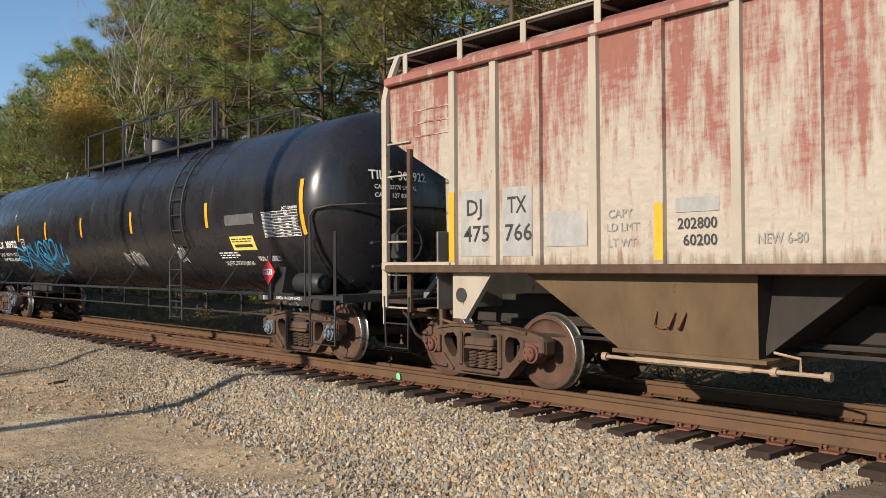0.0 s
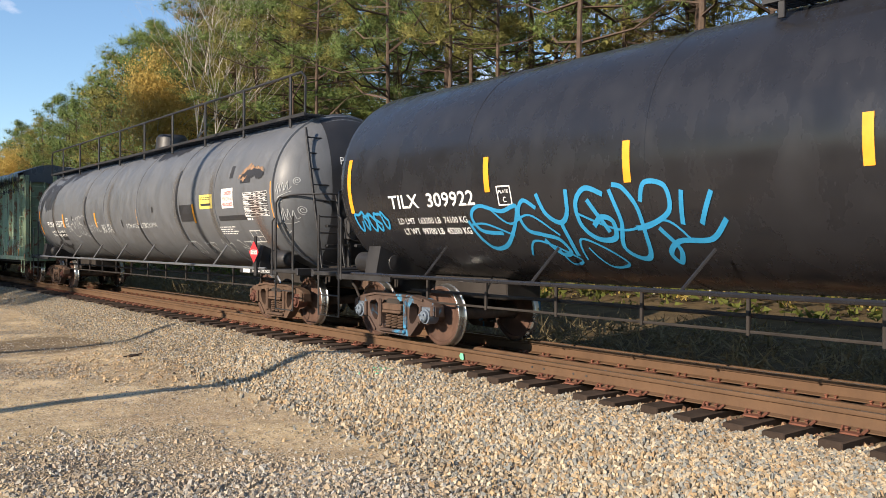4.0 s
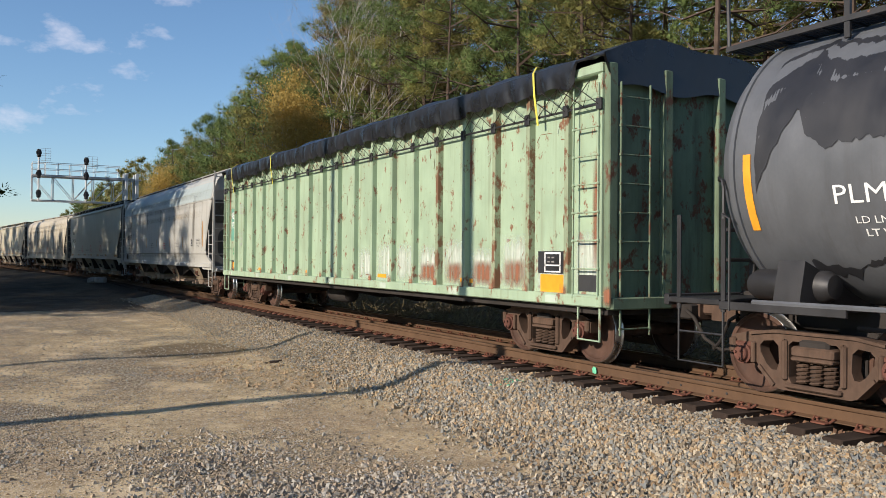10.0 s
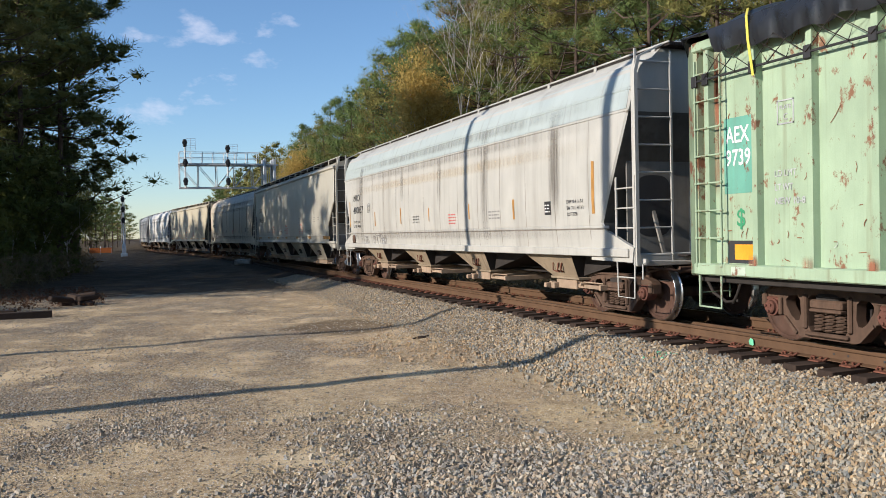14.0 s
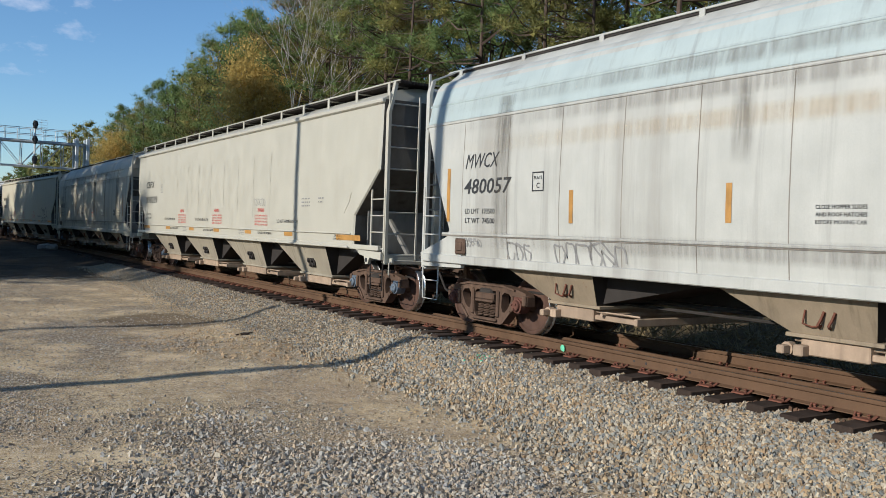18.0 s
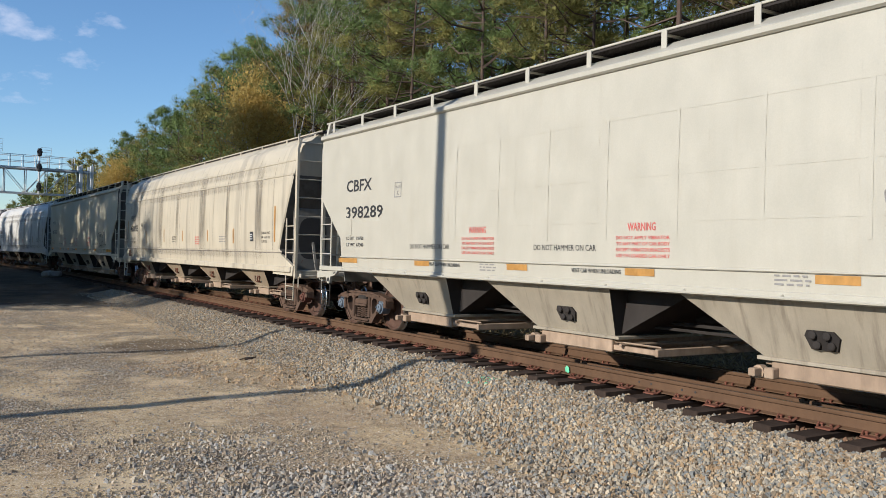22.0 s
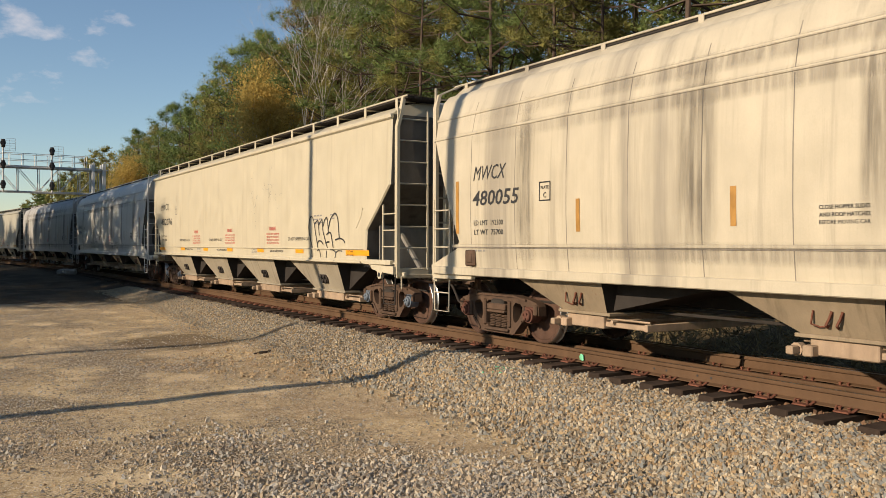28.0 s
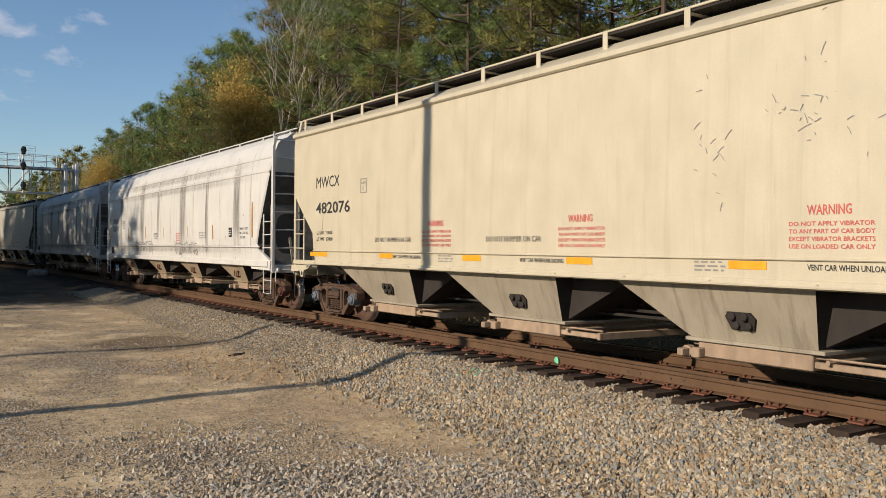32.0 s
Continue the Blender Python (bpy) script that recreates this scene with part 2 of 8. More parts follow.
M = {}
M["white_car"] = paint("cream_car_paint", (0.505, 0.452, 0.335), 0.45, streak=0.32, dirt=(0.30, 0.25, 0.18), vary=0.06)
M["white_car_b"] = paint("cream_car_paint_clean", (0.435, 0.41, 0.34), 0.42, streak=0.14, dirt=(0.36, 0.30, 0.22), vary=0.05)
M["grey_car"] = paint("weathered_light_grey_paint", (0.485, 0.43, 0.325), 0.5, streak=0.42, dirt=(0.18, 0.155, 0.12), vary=0.08, soot=0.6)
M["grey_car_b"] = paint("sooty_grey_paint", (0.40, 0.39, 0.37), 0.5, streak=0.85, dirt=(0.13, 0.12, 0.11), vary=0.12, soot=0.7)
M["pale_car"] = paint("worn_white_paint", (0.58, 0.565, 0.53), 0.45, streak=0.45, dirt=(0.28, 0.26, 0.23), vary=0.06, rust=0.15)
M["blue_band"] = paint("pale_grey_band_paint", (0.37, 0.42, 0.41), 0.5, streak=0.5, dirt=(0.17, 0.16, 0.15), vary=0.06)


def chalked_red():
    """Oxide red paint chalked to cream from the sill up, wiped and run in soft upright streaks."""
    mt, n, l, b = nodes_of("chalked_oxide_red_paint")
    tc, sp = n.new("ShaderNodeTexCoord"), n.new("ShaderNodeSeparateXYZ")
    l.new(tc.outputs["Object"], sp.inputs["Vector"])

    def plus(a, c):
        m = n.new("ShaderNodeMath")
        l.new(a, m.inputs[0])
        l.new(c, m.inputs[1])
        return m.outputs["Value"]

    broad = noise_at(n, l, 1.3, (1, 1.5, 0.55), 4, 0.6, shift=(3, 1, 2))
    run = noise_at(n, l, 5.0, (1, 2.2, 0.28), 7, 0.7, shift=(0, 5, 1))
    smear = noise_at(n, l, 6.0, (1, 0.8, 2.4), 6, 0.7, shift=(4, 2, 6))
    f = plus(plus(ramp_of(n, l, broad, 0.25, 0.75, -0.35, 0.35), ramp_of(n, l, run, 0.3, 0.7, -0.36, 0.36)), plus(ramp_of(n, l, smear, 0.3, 0.7, -0.2, 0.2), ramp_of(n, l, sp.outputs["Z"], 1.6, 3.9, 0.12, 0.72)))
    cream = mix_of(n, l, ramp_of(n, l, smear, 0.3, 0.7), (0.30, 0.265, 0.215), (0.405, 0.365, 0.305))
    red = mix_of(n, l, ramp_of(n, l, run, 0.3, 0.7), (0.165, 0.058, 0.044), (0.25, 0.102, 0.077))
    col = mix_of(n, l, ramp_of(n, l, f, 0.28, 0.76), cream, red)
    dark = noise_at(n, l, 14.0, (1, 1, 1), 6, 0.7)
    col = mix_of(n, l, ramp_of(n, l, dark, 0.6, 0.72, 0, 0.5), col, (0.16, 0.09, 0.06))
    low = plus(ramp_of(n, l, sp.outputs["Z"], 1.5, 1.72, 0.5, 0.0), ramp_of(n, l, run, 0.3, 0.7, -0.25, 0.35))
    col = mix_of(n, l, ramp_of(n, l, low, 0.25, 0.6, 0, 0.7), col, (0.14, 0.085, 0.05))
    l.new(col, b.inputs["Base Color"])
    b.inputs["Roughness"].default_value = 0.75
    bump_of(n, l, b, smear, 0.25, 0.01)
    return mt


M["red_car"] = chalked_red()
M["red_post"] = paint("chalky_red_post_paint", (0.30, 0.13, 0.105), 0.7, vary=0.2, fade=0.7, fade_z=(1.5, 4.0), fade_col=(0.46, 0.40, 0.36), rust=0.15, each=0.25)
M["grey_car_c"] = paint("weathered_neutral_grey_paint", (0.43, 0.42, 0.38), 0.5, streak=0.4, dirt=(0.2, 0.19, 0.17), vary=0.08, soot=0.35)
M["rust_post"] = paint("rusted_green_post_paint", (0.28, 0.33, 0.215), 0.75, vary=0.2, rust=1.25, rust_col=(0.17, 0.075, 0.04), each=0.15)
M["white_post"] = paint("chalky_white_post_paint", (0.36, 0.32, 0.26), 0.7, vary=0.12, rust=0.2, streak=0.3)
M["tank_black"] = paint("glossy_black_tank_paint", (0.018, 0.018, 0.021), 0.27, vary=0.15, streak=0.1, dirt=(0.04, 0.038, 0.036), bump=0.02, grain=25)
M["tank_grey"] = paint("dull_dark_grey_tank_paint", (0.105, 0.11, 0.12), 0.48, vary=0.15, streak=0.35, dirt=(0.045, 0.04, 0.035), bump=0.08, grain=25, rust=0.03)
M["grey_gloss"] = paint("glossy_grey_overpaint", (0.115, 0.115, 0.12), 0.25, vary=0.12)
M["ink_chalk"] = plain("grey_white_chalk", (0.40, 0.41, 0.41), 0.8, vary=0.25)
M["patch_black"] = paint("black_patch_paint", (0.022, 0.022, 0.025), 0.5, vary=0.3)
M["green_car"] = paint("pale_green_gondola_paint", (0.32, 0.415, 0.28), 0.6, streak=0.55, dirt=(0.17, 0.16, 0.09), vary=0.12, rust=0.78, rust_col=(0.20, 0.085, 0.04))
# rust and grime, plus the end's shade painted in as a darker green
M["green_end_shaded"] = paint("grimy_shaded_green_end_paint", (0.15, 0.20, 0.13), 0.75, streak=0.7, dirt=(0.05, 0.035, 0.025), vary=0.25, rust=1.0, rust_col=(0.12, 0.05, 0.03))
M["green_post"] = paint("worn_green_post_paint", (0.31, 0.405, 0.27), 0.6, streak=0.4, vary=0.15, rust=0.8, each=0.12)
M["pale_patch"] = paint("scraped_pale_patch_paint", (0.43, 0.50, 0.40), 0.6, vary=0.1, rust=0.75)
M["teal_patch"] = paint("teal_repaint", (0.13, 0.335, 0.255), 0.6, vary=0.15, rust=0.6, streak=0.3)
M["green_mark"] = plain("dark_green_marker", (0.05, 0.26, 0.12), 0.6)
M["rust_patch"] = paint("bare_rust_patch", (0.21, 0.098, 0.05), 0.85, vary=0.35, scale=9)
M["tarp"] = paint("black_plastic_tarp", (0.018, 0.019, 0.022), 0.3, vary=0.3, bump=0.5, grain=9)
M["strap"] = plain("yellow_strap", (0.62, 0.55, 0.08), 0.6)
# grime and stains, darkened further to paint in the shade on car ends
M["end_dirty_shaded"] = paint("grimy_shaded_end_paint", (0.12, 0.108, 0.092), 0.7, vary=0.3, streak=0.7, dirt=(0.035, 0.033, 0.03), rust=0.2)
M["bulk_grey"] = paint("sooty_grey_bulkhead_paint", (0.20, 0.19, 0.17), 0.7, vary=0.25, streak=0.6, dirt=(0.05, 0.045, 0.04), rust=0.3)
M["black_steel"] = paint("black_steel_paint", (0.022, 0.021, 0.022), 0.5, vary=0.3, rust=0.25)
M["grime"] = paint("brake_dust_brown_steel", (0.11, 0.07, 0.049), 0.85, vary=0.35, scale=7, streak=0.3, dirt=(0.03, 0.025, 0.02), rust=0.4, rust_col=(0.15, 0.065, 0.035), bump=0.4, each=0.5)
M["grime_red"] = paint("reddish_bearing_paint", (0.13, 0.058, 0.042), 0.8, vary=0.3, scale=10, each=0.4)
M["bearing_blue"] = paint("blue_grey_bearing_paint", (0.11, 0.135, 0.17), 0.55, vary=0.3, scale=12)
M["blue_truck"] = paint("blue_overspray_cast_steel", (0.075, 0.05, 0.04), 0.8, vary=0.3, fade=0.32, fade_col=(0.05, 0.24, 0.42))
M["wheel"] = paint("rusty_wheel_plate", (0.088, 0.05, 0.036), 0.8, vary=0.3, scale=5, streak=0.0, bump=0.3)
M["rim"] = paint("polished_wheel_rim", (0.46, 0.45, 0.43), 0.28, metal=0.9, vary=0.1)
M["under"] = paint("dusty_tan_hopper_steel", (0.26, 0.205, 0.14), 0.7, vary=0.2, streak=0.6, dirt=(0.075, 0.055, 0.036), rust=0.2)
M["under_dark"] = paint("mud_speckled_brown_steel", (0.118, 0.08, 0.046), 0.8, vary=0.25, streak=0.4, dirt=(0.06, 0.045, 0.03), rust=0.35, rust_col=(0.045, 0.035, 0.025), bump=0.4)
M["under_white"] = paint("dusty_cream_hopper_steel", (0.30, 0.26, 0.195), 0.6, vary=0.15, streak=0.6, dirt=(0.085, 0.062, 0.042), rust=0.25, rust_col=(0.07, 0.045, 0.03))
# underframe soot; on bay flanks this near-black paints in their shade
M["dark_under"] = paint("sooty_and_shade_dark_steel", (0.035, 0.03, 0.027), 0.85, vary=0.35, rust=0.3, rust_col=(0.09, 0.04, 0.025))
M["gate"] = paint("dusty_rust_gate_steel", (0.36, 0.265, 0.185), 0.75, vary=0.25, scale=5, rust=0.3, rust_col=(0.13, 0.07, 0.045), streak=0.3, dirt=(0.09, 0.06, 0.045), each=0.35)
M["seam_dirt"] = paint("soot_lined_seam", (0.22, 0.195, 0.165), 0.7, vary=0.3, scale=4)
M["galv"] = paint("galvanised_steel", (0.42, 0.42, 0.41), 0.45, metal=0.6, vary=0.15)
M["orange"] = plain("orange_reflective_tape", (0.78, 0.33, 0.02), 0.4)
M["orange_dull"] = plain("dull_amber_reflective_tape", (0.38, 0.20, 0.05), 0.5, vary=0.25)
M["ink_black"] = plain("black_stencil_ink", (0.03, 0.03, 0.032), 0.6)
M["ink_grey"] = plain("worn_grey_stencil_ink", (0.26, 0.25, 0.24), 0.7)
M["ink_white"] = plain("white_stencil_ink", (0.75, 0.75, 0.73), 0.6)
M["ink_red"] = plain("red_stencil_ink", (0.50, 0.10, 0.085), 0.6)
M["ink_blue"] = plain("blue_spray_paint", (0.03, 0.24, 0.46), 0.5)
M["ink_teal"] = plain("pale_teal_spray_paint", (0.30, 0.44, 0.44), 0.6)
M["sign_yellow"] = plain("yellow_sign", (0.72, 0.60, 0.13), 0.5)
M["sign_red"] = plain("red_placard", (0.52, 0.03, 0.04), 0.5)
M["sign_white"] = plain("white_sign", (0.75, 0.74, 0.72), 0.5)
M["grey_patch"] = paint("pale_grey_patch_paint", (0.31, 0.31, 0.30), 0.7, vary=0.15, scale=9, fade=0.4, fade_col=(0.40, 0.36, 0.32), streak=0.3)
M["buff_patch"] = paint("old_buff_undercoat", (0.27, 0.165, 0.10), 0.8, vary=0.4, scale=9.0, fade=0.5, fade_col=(0.10, 0.095, 0.09))
M["rail_steel"] = paint("rust_brown_rail", (0.108, 0.063, 0.036), 0.8, vary=0.18, scale=3, bump=0.3)
M["rail_top"] = paint("worn_rail_head", (0.26, 0.18, 0.13), 0.4, metal=0.7, vary=0.15)
M["tie"] = paint("creosoted_tie_timber", (0.052, 0.036, 0.027), 0.9, vary=0.35, scale=5, bump=0.8, grain=22, each=0.5)
M["spike"] = paint("rusted_track_iron", (0.17, 0.07, 0.045), 0.9, vary=0.3, scale=12, each=0.3)
M["green_paint"] = plain("green_marking_spray", (0.16, 0.50, 0.30), 0.8, vary=0.3)
M["bark"] = paint("pine_bark", (0.095, 0.068, 0.052), 0.95, vary=0.35, scale=4, bump=0.8, grain=18)
M["bark_grey"] = paint("grey_bark", (0.46, 0.42, 0.37), 0.9, vary=0.25, scale=6, bump=0.5, grain=20)
M["silver"] = paint("aluminium_signal_paint", (0.72, 0.73, 0.72), 0.5, metal=0.0, vary=0.1)
M["pole_wood"] = paint("weathered_pole_wood", (0.12, 0.09, 0.065), 0.9, vary=0.2)
M["concrete"] = paint("old_concrete", (0.30, 0.28, 0.25), 0.9, vary=0.2, scale=4, streak=0.3, bump=0.4)
M["orange_fence"] = plain("orange_plastic_fence", (0.7, 0.2, 0.05), 0.7)


def leaf_mat(name, a, b, trans=0.25):
    """Foliage: two shades shuffled leaf by leaf, some light passing through."""
    mt, n, l, bs = nodes_of(name)
    ge, oi = n.new("ShaderNodeNewGeometry"), n.new("ShaderNodeObjectInfo")
    tone = mix_of(n, l, 0.4, ramp_of(n, l, noise_at(n, l, 7.0, (1, 1, 1), 5, 0.75), 0.34, 0.66), ge.outputs["Random Per Island"])
    col = mix_of(n, l, tone, tuple(c * 0.7 for c in a), b)
    col = mix_of(n, l, ramp_of(n, l, oi.outputs["Random"], 0.2, 0.9, 0, 0.45), col, tuple(c * 0.55 for c in a))
    col = mix_of(n, l, ramp_of(n, l, oi.outputs["Random"], 0.35, 0.0, 0, 0.4), col, (a[0] * 1.5, a[1] * 1.25, a[2] * 1.0))
    big = noise_at(n, l, 0.5, detail=2)
    col = mix_of(n, l, ramp_of(n, l, big, 0.35, 0.65, 0, 0.4), col, tuple(c * 0.6 for c in a))
    l.new(col, bs.inputs["Base Color"])
    bs.inputs["Roughness"].default_value = 0.7
    bs.inputs["Specular IOR Level"].default_value = 0.2
    tr = n.new("ShaderNodeBsdfTranslucent")
    l.new(col, tr.inputs["Color"])
    mx = n.new("ShaderNodeMixShader")
    mx.inputs[0].default_value = trans
    l.new(bs.outputs["BSDF"], mx.inputs[1])
    l.new(tr.outputs["BSDF"], mx.inputs[2])
    l.new(mx.outputs["Shader"], n["Material Output"].inputs["Surface"])
    return mt


M["needles"] = leaf_mat("pine_needles", (0.12, 0.185, 0.058), (0.31, 0.37, 0.115), 0.25)
M["needles_gold"] = leaf_mat("yellowing_pine_needles", (0.19, 0.20, 0.06), (0.44, 0.38, 0.115), 0.25)
M["needles_brown"] = leaf_mat("browning_pine_needles", (0.15, 0.135, 0.05), (0.37, 0.26, 0.095), 0.25)
M["needles_shade"] = leaf_mat("shaded_pine_needles", (0.14, 0.17, 0.055), (0.34, 0.34, 0.12), 0.3)
M["leaf_orange"] = leaf_mat("autumn_orange_leaves", (0.46, 0.35, 0.10), (0.72, 0.55, 0.18), 0.45)
M["leaf_green"] = leaf_mat("dull_green_leaves", (0.11, 0.14, 0.03), (0.27, 0.27, 0.065), 0.4)
M["litter"] = leaf_mat("fallen_leaves", (0.085, 0.042, 0.022), (0.19, 0.095, 0.045), 0.1)
M["dry_grass"] = leaf_mat("dry_grass", (0.16, 0.12, 0.06), (0.34, 0.27, 0.14), 0.3)


def ground_mat():
    """Packed tan dirt with drifts of grey gravel; darker under the ballast; leaf litter beyond."""
    mt, n, l, b = nodes_of("dirt_and_gravel")
    tc, sp = n.new("ShaderNodeTexCoord"), n.new("ShaderNodeSeparateXYZ")
    l.new(tc.outputs["Object"], sp.inputs["Vector"])

    def cells(scale):
        vo = n.new("ShaderNodeTexVoronoi")
        vo.inputs["Scale"].default_value = scale
        l.new(tc.outputs["Object"], vo.inputs["Vector"])
        return vo

    def add(a, c, how='ADD'):
        m = n.new("ShaderNodeMath")
        m.operation = how
        for i, v in enumerate((a, c)):
            if isinstance(v, (int, float)):
                m.inputs[i].default_value = v
            else:
                l.new(v, m.inputs[i])
        return m.outputs["Value"]

    big = noise_at(n, l, 0.35, (1, 0.9, 1), 5, 0.6)
    mid = noise_at(n, l, 1.5, (1, 1, 1), 7, 0.65)
    fine = noise_at(n, l, 30.0, (1, 1, 1), 5, 0.7)
    grit = noise_at(n, l, 9.0, (1, 1, 1), 6, 0.7)
    v1, v2, v3 = cells(22.0), cells(42.0), cells(95.0)
    # where gravel drifts lie: the same waves that place the loose stones
    drift = 0.0
    for kx, ky, ph, am in DRIFTS:
        w = add(add(add(sp.outputs["X"], kx, 'MULTIPLY'), add(sp.outputs["Y"], ky, 'MULTIPLY')), ph)
        drift = add(drift, add(add(w, 0.0, 'SINE'), am, 'MULTIPLY'))
    drift = add(drift, ramp_of(n, l, sp.outputs["Y"], 5.5, 8.0, 1.3, 0.0))
    edge = add(add(sp.outputs["X"], ramp_of(n, l, sp.outputs["Y"], 4, 12, 0.0, -0.7)), ramp_of(n, l, sp.outputs["Y"], 17, 40, 0.0, -0.95))
    drift = add(drift, ramp_of(n, l, edge, 3.45, 4.25, 0.0, -2.6))
    drift = add(drift, ramp_of(n, l, mid, 0.25, 0.75, -1.3, 1.3))
    dirt = mix_of(n, l, ramp_of(n, l, mid, 0.32, 0.68), (0.41, 0.295, 0.152), (0.68, 0.515, 0.29))
    dirt = mix_of(n, l, ramp_of(n, l, big, 0.45, 0.62, 0, 0.6), dirt, (0.34, 0.24, 0.145))
    dirt = mix_of(n, l, ramp_of(n, l, grit, 0.53, 0.66, 0, 0.75), dirt, (0.16, 0.11, 0.07))
    chip = n.new("ShaderNodeValToRGB")
    chip.color_ramp.interpolation = 'CONSTANT'
    e = chip.color_ramp.elements
    e[0].color, e[1].color = (0.20, 0.165, 0.125, 1), (0.64, 0.55, 0.40, 1)
    e[1].position = 0.8
    for ps, c in ((0.3, (0.38, 0.30, 0.20)), (0.5, (0.31, 0.28, 0.235)), (0.66, (0.46, 0.37, 0.245))):
        e.new(ps).color = (*c, 1)
    sx = n.new("ShaderNodeSeparateXYZ")
    l.new(v2.outputs["Color"], sx.inputs["Vector"])
    l.new(sx.outputs["X"], chip.inputs["Fac"])
    # chip rims darkened to paint the shade between stones
    stone = mix_of(n, l, ramp_of(n, l, v2.outputs["Distance"], 0.35, 0.7, 0, 0.8), chip.outputs["Color"], (0.15, 0.112, 0.075))
    sy_ = n.new("ShaderNodeSeparateXYZ")
    l.new(v3.outputs["Color"], sy_.inputs["Vector"])
    dirt = mix_of(n, l, ramp_of(n, l, sy_.outputs["X"], 0.62, 0.7, 0, 0.45), dirt, (0.20, 0.155, 0.105))
    dirt = mix_of(n, l, ramp_of(n, l, sy_.outputs["Y"], 0.78, 0.84, 0, 0.7), dirt, (0.72, 0.63, 0.50))
    loose = add(sx.outputs["Y"], ramp_of(n, l, drift, -1.6, 1.6, -0.40, 0.65))
    col = mix_of(n, l, ramp_of(n, l, loose, 0.50, 0.56, 0, 0.9), dirt, stone)
    col = mix_of(n, l, ramp_of(n, l, fine, 0.53, 0.68, 0, 0.34), col, (0.16, 0.12, 0.08))
    # single pebbles on the bare dirt
    col = mix_of(n, l, ramp_of(n, l, v1.outputs["Distance"], 0.22, 0.16, 0, 0.55), col, (0.42, 0.36, 0.27))
    patchy = noise_at(n, l, 3.2, (1, 1, 1), 8, 0.7, shift=(4, 7, 0))
    col = mix_of(n, l, ramp_of(n, l, patchy, 0.53, 0.68, 0, 0.38), col, (0.20, 0.155, 0.105))
    churn = noise_at(n, l, 7.0, (1.2, 0.8, 1), 9, 0.78, shift=(2, 3, 0))
    col = mix_of(n, l, ramp_of(n, l, churn, 0.52, 0.62, 0, 0.5), col, (0.19, 0.14, 0.095))
    col = mix_of(n, l, ramp_of(n, l, churn, 0.46, 0.36, 0, 0.4), col, (0.66, 0.56, 0.41))
    bare = noise_at(n, l, 0.9, (1, 0.8, 1), 6, 0.6, shift=(9, 2, 0))
    col = mix_of(n, l, ramp_of(n, l, bare, 0.49, 0.55, 0, 0.9), col, dirt)
    col = mix_of(n, l, ramp_of(n, l, bare, 0.55, 0.64, 0, 0.6), col, (0.70, 0.55, 0.345))
    oily = noise_at(n, l, 0.55, (1, 1.3, 1), 7, 0.65, shift=(1, 5, 0))
    col = mix_of(n, l, ramp_of(n, l, oily, 0.56, 0.68, 0, 0.6), col, (0.15, 0.115, 0.078))
    # darker brown ground between the ballast stones
    col = mix_of(n, l, ramp_of(n, l, add(edge, ramp_of(n, l, mid, 0.3, 0.7, -0.25, 0.25)), 4.85, 5.15), col, (0.20, 0.16, 0.115))
    # churned damp earth where wheels turned at the foot of the ballast
    wet = add(add(add(sp.outputs["X"], -4.5), 0.75, 'MULTIPLY'), 0.0, 'ADD')
    wet = add(add(wet, wet, 'MULTIPLY'), add(add(add(sp.outputs["Y"], -18.6), 0.7, 'MULTIPLY'), 2.0, 'POWER'))
    wet = add(ramp_of(n, l, wet, 0.0, 1.6, 0.95, 0.0), ramp_of(n, l, mid, 0.3, 0.7, -0.2, 0.3))
    col = mix_of(n, l, ramp_of(n, l, wet, 0.3, 0.6, 0, 0.75), col, (0.12, 0.088, 0.058))
    # far end of the yard coloured near black to deepen its shade
    far_shade = add(ramp_of(n, l, sp.outputs["Y"], 29, 36, -0.35, 0.45), mid)
    col = mix_of(n, l, ramp_of(n, l, far_shade, 0.45, 0.7, 0, 0.85), col, (0.042, 0.034, 0.026))
    litter = mix_of(n, l, ramp_of(n, l, mid, 0.3, 0.7), (0.06, 0.045, 0.028), (0.15, 0.11, 0.06))
    col = mix_of(n, l, ramp_of(n, l, sp.outputs["X"], 11.5, 13.5), col, litter)
    col = mix_of(n, l, ramp_of(n, l, sp.outputs["X"], -3.0, -5.0), col, litter)
    l.new(col, b.inputs["Base Color"])
    b.inputs["Roughness"].default_value = 1.0
    b.inputs["Specular IOR Level"].default_value = 0.05
    h = add(add(grit, 0.5, 'MULTIPLY'), add(add(v2.outputs["Distance"], -1.0, 'MULTIPLY'), add(ramp_of(n, l, loose, 0.4, 0.6), ramp_of(n, l, bare, 0.54, 0.64, 1.0, 0.0), 'MULTIPLY'), 'MULTIPLY'))
    bump_of(n, l, b, h, 0.9, 0.028)
    return mt


